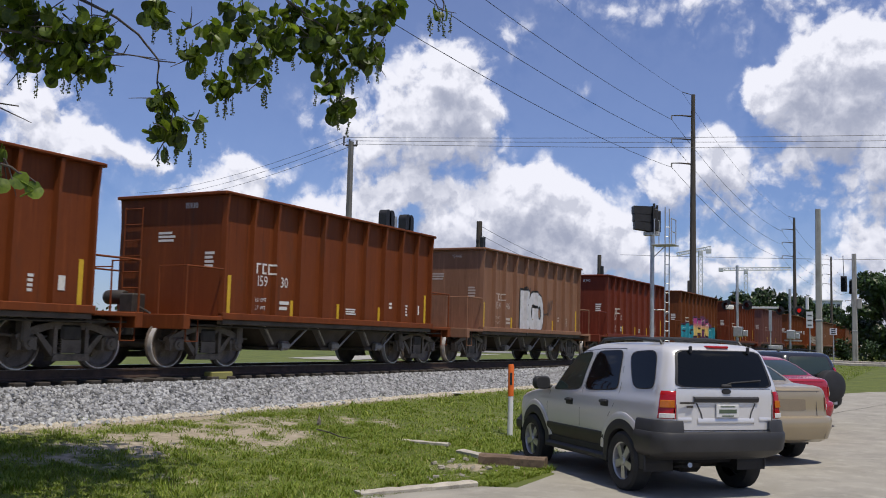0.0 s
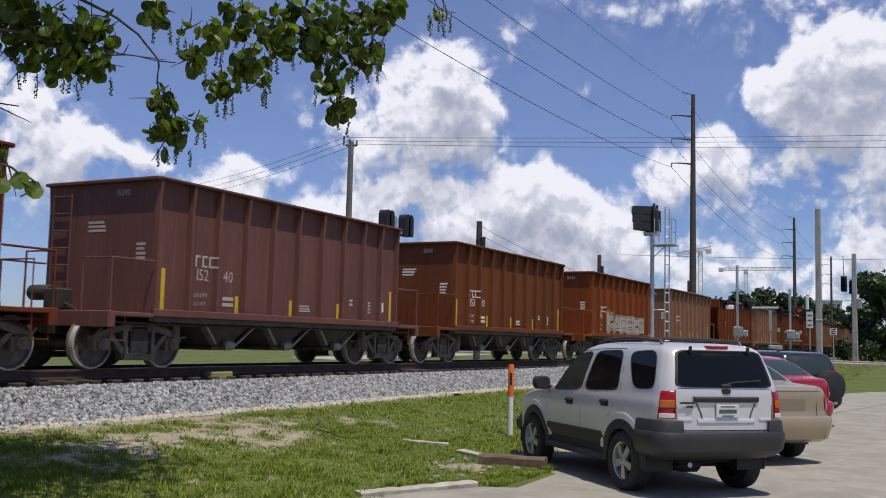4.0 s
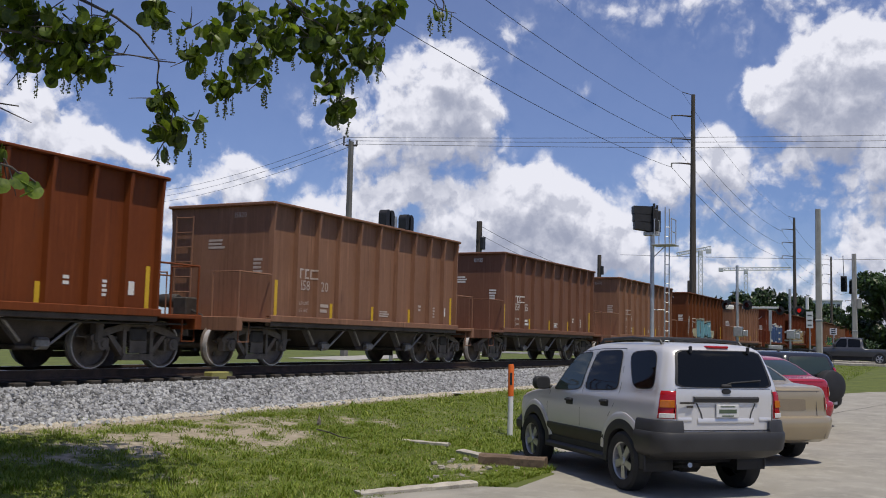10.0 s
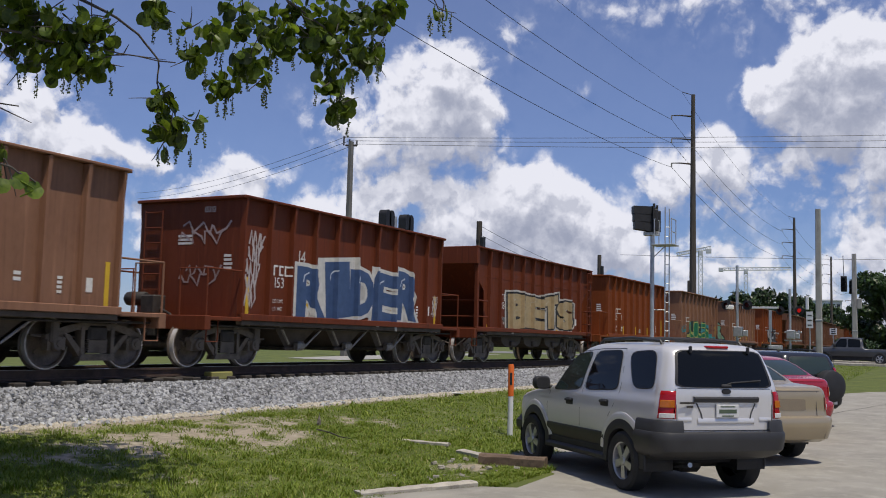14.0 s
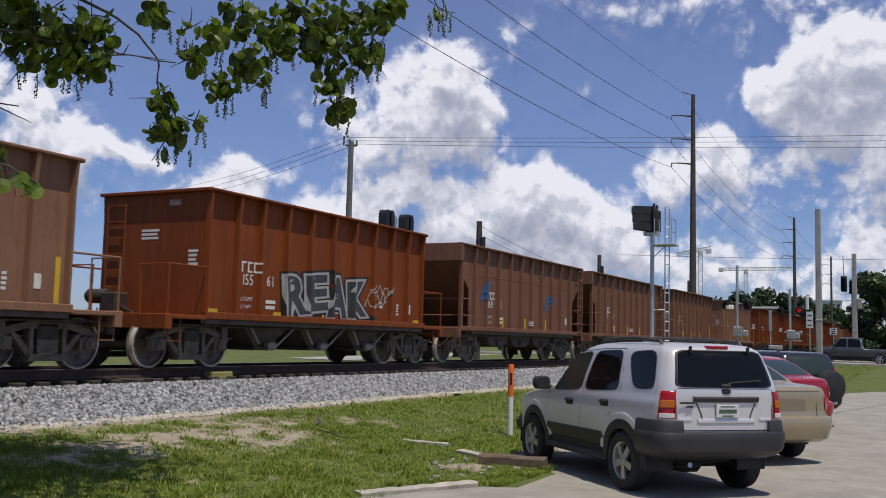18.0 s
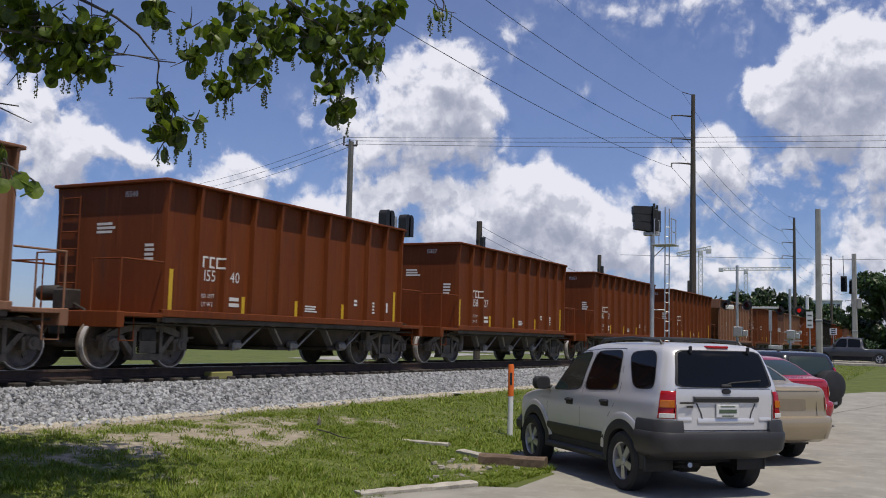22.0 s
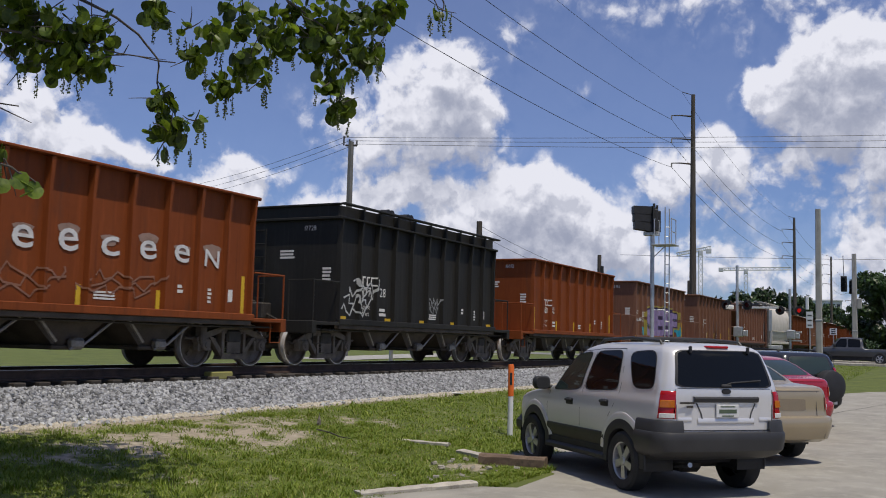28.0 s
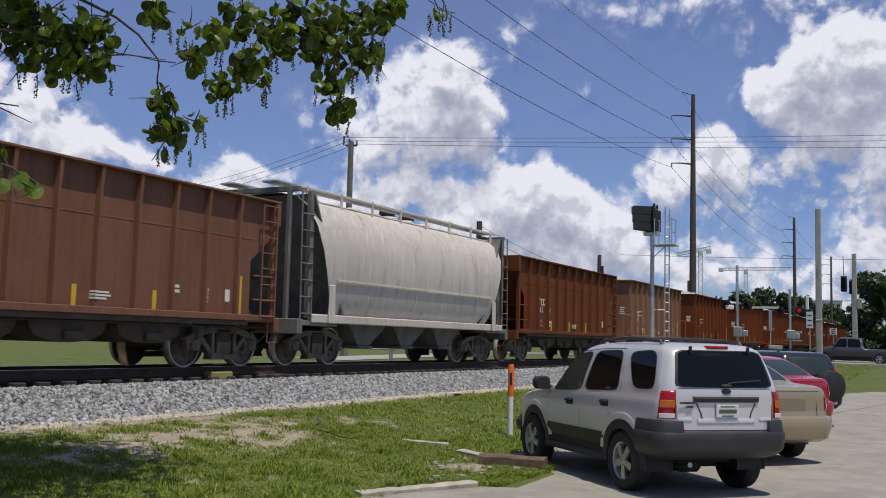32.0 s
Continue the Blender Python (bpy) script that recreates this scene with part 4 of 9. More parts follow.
def fittings(car, P, half):
    """Running gear, couplers, ladders, rails and brake gear."""
    part("centre_sill", bar(-5.6, 5.6, -0.2, 0.2, 0.62, SILL - 0.02, "centre_sill", STEEL_DARK), None, car)
    part("sill_flange", bar(-4.42, 4.42, -HALF_W + 0.05, -HALF_W + 0.20, SILL - 0.10, SILL + 0.004, "sill_flange", CHUTE), None, car, "grimy lower flange")
    part("air_pipe", cached("air_pipe", lambda: Geo().tube([(-5.4, -1.28, 0.86), (-3.2, -1.30, 0.84), (0, -1.27, 0.86), (3.2, -1.30, 0.84), (5.4, -1.28, 0.86)], 0.026, 6).mesh("air_pipe", STEEL_DARK)), None, car)
    for s in (-1, 1):
        bogie(car, s * 4.36 if half < 5 else s * 4.15)
        part("coupler", COUPLER, None, car, "worn steel coupler", m=pose(s * 5.5, 0, 0, 0, 0, 0 if s > 0 else 180))
        # hand rails of the end platform
        if half < 5:
            e, q, h = s * 5.5, s * (half + 0.02), SILL + 1.02
            near = cached(("rail_n", P.name, s), lambda: Geo().tube([(e, -0.75, SILL + 0.05), (e, -0.75, h), (e, -1.46, h), (q, -1.46, h)], 0.021, 6).mesh("platform_rail", P))
            far = cached(("rail_f", P.name, s), lambda: Geo().tube([(e, 0.55, SILL + 0.05), (e, 0.55, h), (e, 1.46, h), (q, 1.46, h)], 0.021, 6).mesh("platform_rail", P))
            post = cached(("rail_p", P.name), lambda: Geo().tube([(0, 0, SILL + 0.05), (0, 0, SILL + 1.02)], 0.021, 6).mesh("rail_post", P))
            part("platform_rail", near, None, car)
            part("platform_rail", far, None, car)
            for yy in (-1.46, 1.46):
                part("rail_post", post, None, car, m=pose(e, yy, 0))

        def ladder():
            g = Geo()
            for y in (0.75, 1.25):
                g.tube([(s * (half + 0.09), y, SILL + 0.1), (s * (half + 0.09), y, TOP - 0.25)], 0.018, 6)
            for k in range(7):
                z = SILL + 0.3 + k * 0.34
                g.tube([(s * (half + 0.09), 0.75, z), (s * (half + 0.09), 1.25, z)], 0.014, 6)
            return g.mesh("end_ladder", P)
        if half < 5:
            part("end_ladder", cached(("ladder", P.name, s), ladder), None, car)

        def brake():
            g = Geo()
            g.lathe([(0, -0.2), (0.13, -0.2), (0.15, -0.17), (0.15, 0.3), (0.12, 0.34), (0, 0.34)], 12, Matrix.Translation((s * 4.95, 0.9, SILL + 0.42)))
            g.cbox(s * 4.95 - 0.18, s * 4.95 + 0.18, 0.3, 0.7, SILL + 0.1, SILL + 0.5, 0.03)
            g.tube([(s * 4.95, 0.5, SILL + 0.3), (s * 4.95, 0.0, SILL + 0.1), (s * 5.5, -0.6, SILL - 0.1)], 0.025, 6)
            return g.mesh("brake_gear", STEEL_DARK, True)
        part("brake_gear", cached(("brake", s), brake), None, car)
        part("brake_rod", cached(("rod", s), lambda: Geo().tube([(s * 3.0, -0.95, 0.60), (s * 3.5, -0.92, 0.55), (s * 4.9, -0.86, 0.62), (s * 5.35, -0.9, 0.78)], 0.024, 6).cbox(s * 3.4 - 0.09, s * 3.4 + 0.09, -1.12, -0.92, 0.46, 0.86, 0.03).tube([(s * 5.42, -1.2, 0.74), (s * 5.44, -0.9, 0.5), (s * 5.44, -0.4, 0.66)], 0.022, 6).mesh("brake_rod", STEEL_DUST)), None, car)
        # sill step under the corner
        for q in (-1, 1):
            part("step_iron", cached(("step", P.name), lambda: Geo().tube([(-0.17, 0, SILL), (-0.17, 0, SILL - 0.45), (0.17, 0, SILL - 0.45), (0.17, 0, SILL)], 0.018, 6).mesh("step_iron", P)), None, car, m=pose(s * 5.28, q * 1.44, 0))


def body_b(car, paint):
    """Hopper with long sides, cut-away corners and open sloping ends."""
    P = PAINT[paint]
    half, inner, yo, ys = 5.2833, 4.53, HALF_W, HALF_W - 0.15
    for s in (-1, 1):
        def side():
            out = [(-inner, SILL + 0.1), (inner, SILL + 0.1), (inner, 2.25), (half, 2.86), (half, TOP - 0.05), (-half, TOP - 0.05), (-half, 2.86), (-inner, 2.25)]
            return fixed_normals(Geo().prism(out, s * ys - 0.006, s * ys + 0.006).mesh("side_panel", P))
        part("side_panel", cached(("bside", paint, s), side), None, car)
        part("side_sill", bar(-half, half, (yo - 0.08) if s > 0 else -yo, yo if s > 0 else -yo + 0.08, SILL, SILL + 0.13, "side_sill", P), None, car)
        part("top_chord", bar(-half - 0.06, half + 0.06, (ys - 0.03) if s > 0 else -yo - 0.01, (yo + 0.01) if s > 0 else -ys + 0.03, TOP - 0.05, TOP, "top_chord", P), None, car)
        part("weld_seam", bar(-inner, inner, s * ys - 0.012, s * ys + 0.012, 2.70, 2.725, "weld_seam", P, 0.004), None, car)
        for x in RIBS_B:
            part("rib", cached(("rib_b", paint, s), lambda: rib_mesh(P, s, 0.05, ys, yo)), None, car, m=pose(x, 0, 0))
        for q in (-1, 1):
            part("corner_post", bar(-0.06, 0.06, yo - 0.14 if s > 0 else -yo + 0.02, yo - 0.02 if s > 0 else -yo + 0.14, SILL, TOP - 0.06, "corner_post", P), None, car, m=pose(q * 5.18, 0, 0))
        part("end_chord", bar(min(s * (half - 0.1), s * (half + 0.06)), max(s * (half - 0.1), s * (half + 0.06)), -yo, yo, TOP - 0.55, TOP - 0.004, "end_chord", P), None, car)

        def slope():
            g = Geo().prism([(s * half, TOP - 0.5), (s * (half - 0.02), TOP - 0.55), (s * 3.05, SILL + 0.15), (s * 3.05, SILL + 0.2)], -ys, ys)
            return fixed_normals(g.mesh("slope_sheet", P))
        part("slope_sheet", cached(("slope", paint, s), slope), None, car)
        part("end_platform", bar(min(s * 4.3, s * 5.4), max(s * 4.3, s * 5.4), -yo + 0.02, yo - 0.02, SILL - 0.02, SILL + 0.05, "end_platform", P), None, car)
        part("end_sill", bar(min(s * 5.25, s * 5.42), max(s * 5.25, s * 5.42), -yo + 0.01, yo - 0.01, SILL - 0.22, SILL + 0.07, "end_sill", P), None, car)

        def grabs():
            g = Geo()
            for z in (SILL + 0.45, SILL + 0.95):
                g.tube([(s * 5.18, -1.5, z), (s * 4.5, -1.5, z)], 0.022, 6)
                g.tube([(s * 5.18, 1.5, z), (s * 4.5, 1.5, z)], 0.022, 6)
                g.tube([(s * 5.1, -1.5, z), (s * 5.1, 1.5, z)], 0.022, 6)
            return g.mesh("grab_rail", P)
        part("grab_rail", cached(("grabs", paint, s), grabs), None, car)

    def ladder():
        g = Geo()
        for x in (4.72, 5.2):
            g.tube([(x, -1.54, SILL), (x, -1.54, TOP - 0.15)], 0.022, 6)
        for k in range(8):
            g.tube([(4.72, -1.54, SILL + 0.1 + k * 0.34), (5.2, -1.54, SILL + 0.1 + k * 0.34)], 0.016, 6)
        return g.mesh("side_ladder", P)
    part("side_ladder", cached(("bladder", paint), ladder), None, car)
    for x in (-1.9, 0.0, 1.9):
        part("discharge_hopper", cached("chute_b", round_chute_mesh), None, car, m=pose(x, 0, 0))
    fittings(car, P, 5.28)


def heap(car, half):
    """Crushed stone load that rises over the sides."""
    g = Geo()
    nx, ny = 40, 9
    for i in range(nx + 1):
        for j in range(ny + 1):
            u, w = i / nx * 2 - 1, j / ny * 2 - 1
            z = TOP - 0.12 + 0.5 * (1 - abs(w)) ** 0.8 * min(1, (1 - abs(u)) * 4) * (0.75 + 0.25 * math.sin(u * 9)) + 0.04 * noise.noise((u * 30, w * 8, half))
            g.v.append((u * (half - 0.05), w * 1.33, z))
    for i in range(nx):
        for j in range(ny):
            a = i * (ny + 1) + j
            g.f.append((a, a + ny + 1, a + ny + 2, a + 1))
    return g.mesh("stone_load", STONE, True)


def covered_hopper(car):
    """White covered hopper with bulging sides and a roof walk."""
    P = PAINT["white"]
    sec = [(-1.28, 1.15), (-1.46, 1.5), (-1.55, 2.1), (-1.58, 2.7), (-1.50, 3.25), (-1.28, 3.72), (-0.98, 3.95), (-0.5, 4.06)]
    sec = sec + [(-y, z) for y, z in sec[::-1]]
    g = Geo()
    n = len(sec)
    rows = []
    for q in (-1, 1):
        ring = []
        for y, z in sec:
            x = q * (5.3 - 0.95 * max(0, 1 - (z - 1.15) / 2.9) ** 1.4)
            ring.append((x, y, z))
        rows.append(ring)
    g.add(rows[0] + rows[1], [(i, i + 1, n + i + 1, n + i) for i in range(n - 1)] + [(n - 1, 0, n, 2 * n - 1)])
    part("tank_body", fixed_normals(g.mesh("tank_body", P, True)), None, car, "dust-stained white steel shell")
    for q in (-1, 1):
        part("side_sill", Geo().cbox(-5.3, 5.3, q * 1.45 - 0.07, q * 1.45 + 0.07, 1.0, 1.2, 0.02), P, car)
        part("shell_seam", Geo().cbox(-4.35, 4.35, q * 1.565 - 0.012, q * 1.565 + 0.012, 2.0, 2.05, 0.004), P, car)
        for s in (-1, 1):
            g = Geo().prism([(s * 5.2, 4.0), (s * 5.26, 4.0), (s * 3.9, 1.15), (s * 3.84, 1.15)], -1.45, 1.45)
            if q == 1:
                # the dark tone stands for shade under the roof's end
                part("slope_sheet", fixed_normals(g.mesh("slope_sheet", GREY_AND_SHADE)), None, car, "grey sloping end, coloured darker for the shade under the roof")
                part("end_platform", Geo().cbox(min(s * 4.2, s * 5.75), max(s * 4.2, s * 5.75), -1.5, 1.5, SILL - 0.05, SILL + 0.06, 0.01), GREY_AND_SHADE, car)
                part("end_sill", Geo().cbox(min(s * 5.6, s * 5.8), max(s * 5.6, s * 5.8), -1.5, 1.5, SILL - 0.25, SILL + 0.1, 0.02), GREY_AND_SHADE, car)
                part("end_beam", Geo().cbox(s * 5.7 - 0.06, s * 5.7 + 0.06, -1.35, 1.35, 4.0, 4.12, 0.01), GREY_AND_SHADE, car)
            part("corner_post", Geo().cbox(s * 5.36 - 0.05, s * 5.36 + 0.05, q * 1.42 - 0.06, q * 1.42 + 0.06, 1.1, 4.05, 0.01), GREY_AND_SHADE, car)
            part("end_post", Geo().cbox(s * 5.74 - 0.05, s * 5.74 + 0.05, q * 1.1 - 0.05, q * 1.1 + 0.05, 1.0, 4.1, 0.01), GREY_AND_SHADE, car)
            part("splash_plate", Geo().cbox(s * 4.55 - 0.12, s * 4.55 + 0.12, q * 1.56 - 0.02, q * 1.56 + 0.02, 1.0, 1.9, 0.01), P, car)
            g = Geo()
            for x in (5.3, 5.72):
                g.tube([(s * x, q * 1.5, 1.0), (s * x, q * 1.45, 4.05)], 0.022, 6)
            for k in range(7):
                g.tube([(s * 5.3, q * 1.5, 1.2 + k * 0.38), (s * 5.72, q * 1.5, 1.2 + k * 0.38)], 0.018, 6)
            part("corner_ladder", g, GREY_AND_SHADE, car)
    for q in (-1, 1):
        part("roof_walk", Geo().cbox(-5.9, 5.9, q * 0.62 - 0.22, q * 0.62 + 0.22, 4.22, 4.27, 0.01), GALV, car)
        part("roof_edge", Geo().cbox(-5.4, 5.4, q * 1.12 - 0.03, q * 1.12 + 0.03, 4.14, 4.2, 0.01), P, car)
        for k in range(8):
            x = -5.1 + k * 10.2 / 7
            part("walk_bracket", bar(-0.03, 0.03, -0.03, 0.03, 3.85, 4.24, "walk_bracket", P), None, car, m=pose(x, q * 1.12, 0))
    for k in range(10):
        part("roof_hatch", cached("hatch", lambda: Geo().lathe([(0, 0.16), (0.2, 0.15), (0.26, 0.1), (0.27, 0)], 14, Matrix.Rotation(radians(90), 4, "X")).mesh("roof_hatch", P, True)), None, car, m=pose(-4.4 + k * 0.98, 0, 4.05))
    for x in (-2.2, 0, 2.2):
        part("discharge_hopper", cached("chute_w", lambda: chute_mesh(GREY_AND_SHADE)), None, car, m=pose(x, 0, 0.05))
    part("centre_sill", bar(-5.7, 5.7, -0.2, 0.2, 0.62, SILL - 0.02, "centre_sill_w", STEEL_DARK), None, car)
    for s in (-1, 1):
        bogie(car, s * 4.4)
        part("coupler", COUPLER, None, car, "worn steel coupler", m=pose(s * 5.75, 0, 0, 0, 0, 0 if s > 0 else 180))


# lettering made from the built-in font, one mesh for each sign
GLYPHS = {}


def glyph(ch):
    if ch not in GLYPHS:
        cu = bpy.data.curves.new("glyph", "FONT")
        cu.body, cu.resolution_u = ch, 2
        ob = bpy.data.objects.new("glyph", cu)
        me = bpy.data.meshes.new_from_object(ob)
        vs = [tuple(v.co) for v in me.vertices]
        GLYPHS[ch] = (vs, [tuple(p.vertices) for p in me.polygons], max([v[0] for v in vs], default=0.3) + 0.06)
        bpy.data.meshes.remove(me)
        bpy.data.objects.remove(ob)
        bpy.data.curves.remove(cu)
    return GLYPHS[ch]


def write(words, height, squeeze=0.9):
    """A sign in the xz plane, facing -y, from its lower left corner."""
    g, x = Geo(), 0
    for ch in words:
        if ch == " ":
            x += 0.35
            continue
        vs, fs, w = glyph(ch)
        g.add([((a + x) * height * 1.4 * squeeze, 0, b * height * 1.4) for a, b, c in vs], fs)
        x += w
    return g


def bars(n, w, h, rng):
    """Small writing that cannot be read, as plain bars."""
    g = Geo()
    for k in range(n):
        x = 0
        ww = w * rng.uniform(0.75, 1)
        g.add([(x, 0, k * h * 1.6), (x + ww, 0, k * h * 1.6), (x + ww, 0, k * h * 1.6 + h), (x, 0, k * h * 1.6 + h)], [(0, 1, 2, 3)])
    return g


FACE_A = -(HALF_W - 0.16) - 0.004


def painted(name, geo, material, car, kind="A", m=None, end=False, label=""):
    """Paint on the near side of a car: bent over each rib that it crosses."""
    if m is not None:
        geo.v = [m @ Vector(p) for p in geo.v]
    if end or not geo.v:
        return part(name, geo, material, car, label)
    ribs, w0, w1, deep = (RIBS_A, 0.060, 0.036, 0.120) if kind != "B" else (RIBS_B, 0.055, 0.033, 0.118)
    lo, hi = min(p[0] for p in geo.v), max(p[0] for p in geo.v)
    bm = bmesh.new()
    vs = [bm.verts.new(p) for p in geo.v]
    for f in geo.f:
        if len(set(f)) > 2:
            try:
                bm.faces.new([vs[k] for k in f])
            except ValueError:
                pass
    near = [x for x in ribs if lo - w0 < x < hi + w0]
    for x in near:
        for cut in (x - w0, x - w1, x + w1, x + w0):
            if lo < cut < hi:
                bmesh.ops.bisect_plane(bm, geom=bm.verts[:] + bm.edges[:] + bm.faces[:], plane_co=(cut, 0, 0), plane_no=(1, 0, 0))
    for v in bm.verts:
        for x in near:
            d = abs(v.co.x - x)
            if d < w0:
                v.co.y -= deep * min(1, (w0 - d) / (w0 - w1))
    me = bpy.data.meshes.new(name)
    bm.to_mesh(me)
    bm.free()
    me.materials.append(material)
    return part(name, me, None, car, label)


STRIPES = (0.30, 2.46, 4.32, 6.21, 8.66)


def decals(car, number, style, rng, kind):
    """Reporting mark, number, data and yellow reflectors on the near side and the leading end."""
    half = 4.4425
    y = FACE_A if kind != "B" else -(HALF_W - 0.15) - 0.010
    ink = LETTER_DIM if style == "dim" else LETTER
    d = half * 2 / 10
    x1 = -half + (1.17 if kind != 'B' else 1.25)
    if number:
        g = Geo()
        for k in range(3):     # the owner's mark, as three plain blocks
            u = x1 + k * 0.2
            for q in ((u, u + 0.045, 2.0, 2.23), (u + 0.045, u + 0.15, 2.19, 2.23)):
                g.box(q[0], q[1], y - 0.001, y + 0.002, q[2], q[3])
            if k:
                g.box(u + 0.045, u + 0.15, y - 0.001, y + 0.002, 2.0, 2.04)
        painted("owner_mark", g, ink, car, kind)
        painted("number", write(number[:3], 0.235), ink, car, kind, pose(x1, y - 0.002, 1.735))
        painted("number", write(number[3:], 0.235), ink, car, kind, pose(x1 + 0.84, y - 0.002, 1.745))
        painted("weight_data", write("LD LMT", 0.085), ink, car, kind, pose(x1, y - 0.002, 1.40))
        painted("weight_data", write("LT WT", 0.085), ink, car, kind, pose(x1, y - 0.002, 1.23))
        painted("weight_data", bars(2, 0.36, 0.075, rng), ink, car, kind, pose(x1 + 0.84, y - 0.002, 1.25))
    painted("data_block", bars(3, 0.5, 0.035, rng), ink, car, kind, pose(-half + 4.66, y - 0.002, 1.24))
    painted("data_block", bars(2, 0.16, 0.06, rng), ink, car, kind, pose(-half + 6.72, y - 0.002, 1.46))
    painted("data_block", bars(4, 0.12, 0.05, rng), ink, car, kind, pose(-half + 7.58, y - 0.002, 1.3))
    part("id_tag", Geo().box(-half + 9 * d + 0.2, -half + 9 * d + 0.34, y - 0.004, y, 1.35, 1.6), LETTER, car, "pale square tag")
    low = style == "low"
    for i, sx in enumerate(STRIPES):
        h = (0.16 if low else (0.87 if i in (0, 4) else 0.44))
        w = 0.16 if low else 0.05
        part("reflector", Geo().box(-half + sx - w, -half + sx + w, y - 0.005, y + 0.002, 1.035, 1.035 + h), YELLOW, car, "yellow reflective stripe")
    if kind != "B":            # end wall
        xe = -half - 0.004
        turn = pose(0, 0, 0, 0, 0, -90)
        part("end_data", bars(3, 0.5, 0.05, rng), ink, car, m=pose(xe, 0.35, 2.6) @ turn)
        part("end_data", bars(4, 0.26, 0.055, rng), ink, car, m=pose(xe, -0.95, 2.05) @ turn)
        part("end_number", write(number, 0.12), ink, car, m=pose(xe, -0.35, TOP - 0.32) @ turn)


GRAFFITI = {}


def spray(c):
    if c not in GRAFFITI:
        GRAFFITI[c] = mat("spray_paint", tuple(v * 0.85 for v in c), tuple(min(1, v * 1.12 + 0.01) for v in c), rough=0.5, scale=5, fine=30, bump=0.03)
    return GRAFFITI[c]


def fat_glyph(ch, off):
    """A letter swollen by off, centred and scaled to unit height."""
    key = ch, off
    if key not in GLYPHS:
        cu = bpy.data.curves.new("glyph", "FONT")
        cu.body, cu.resolution_u, cu.offset = ch, 3, off
        ob = bpy.data.objects.new("glyph", cu)
        me = bpy.data.meshes.new_from_object(ob)
        vs = [tuple(v.co) for v in me.vertices]
        GLYPHS[key] = (vs, [tuple(p.vertices) for p in me.polygons])
        bpy.data.meshes.remove(me)
        bpy.data.objects.remove(ob)
        bpy.data.curves.remove(cu)
    return GLYPHS[key]


def ribbon(g, pts, w, y):
    """A sprayed line of even width through points in the xz plane."""
    pts = [Vector((p[0], 0, p[1])) for p in pts]
    vs = []
    for i, p in enumerate(pts):
        d = (pts[min(i + 1, len(pts) - 1)] - pts[max(i - 1, 0)]).normalized()
        nrm = Vector((-d.z, 0, d.x)) * w / 2
        vs += [(p.x + nrm.x, y, p.z + nrm.z), (p.x - nrm.x, y, p.z - nrm.z)]
    g.add(vs, [(2 * i, 2 * i + 1, 2 * i + 3, 2 * i + 2) for i in range(len(pts) - 1)])


def scribble(rng, x, z, w, h, n=14):
    return [(x + w * (k / (n - 1)) + rng.uniform(-0.08, 0.08) * w, z + h * (0.5 + 0.5 * math.sin(k * 1.9 + rng.uniform(-0.5, 0.5)))) for k in range(n)]


def fade(low, high, z0, z1):
    """Spray paint that fades from one colour up to another."""
    key = low, high, z0
    if key not in GRAFFITI:
        m = mat("faded_spray_paint", low, low, rough=0.5, bump=0.03)
        n, l = m.node_tree.nodes, m.node_tree.links
        tc, sep, r, mix = (n.new("ShaderNode" + k) for k in ("TexCoord", "SeparateXYZ", "MapRange", "Mix"))
        l.new(tc.outputs["Object"], sep.inputs[0])
        l.new(sep.outputs["Z"], r.inputs["Value"])
        r.inputs["From Min"].default_value, r.inputs["From Max"].default_value = z0, z1
        mix.data_type = "RGBA"
        mix.inputs["A"].default_value, mix.inputs["B"].default_value = (*low, 1), (*high, 1)
        l.new(r.outputs[0], mix.inputs["Factor"])
        l.new(mix.outputs["Result"], n["Principled BSDF"].inputs["Base Color"])
        GRAFFITI[key] = m
    return GRAFFITI[key]


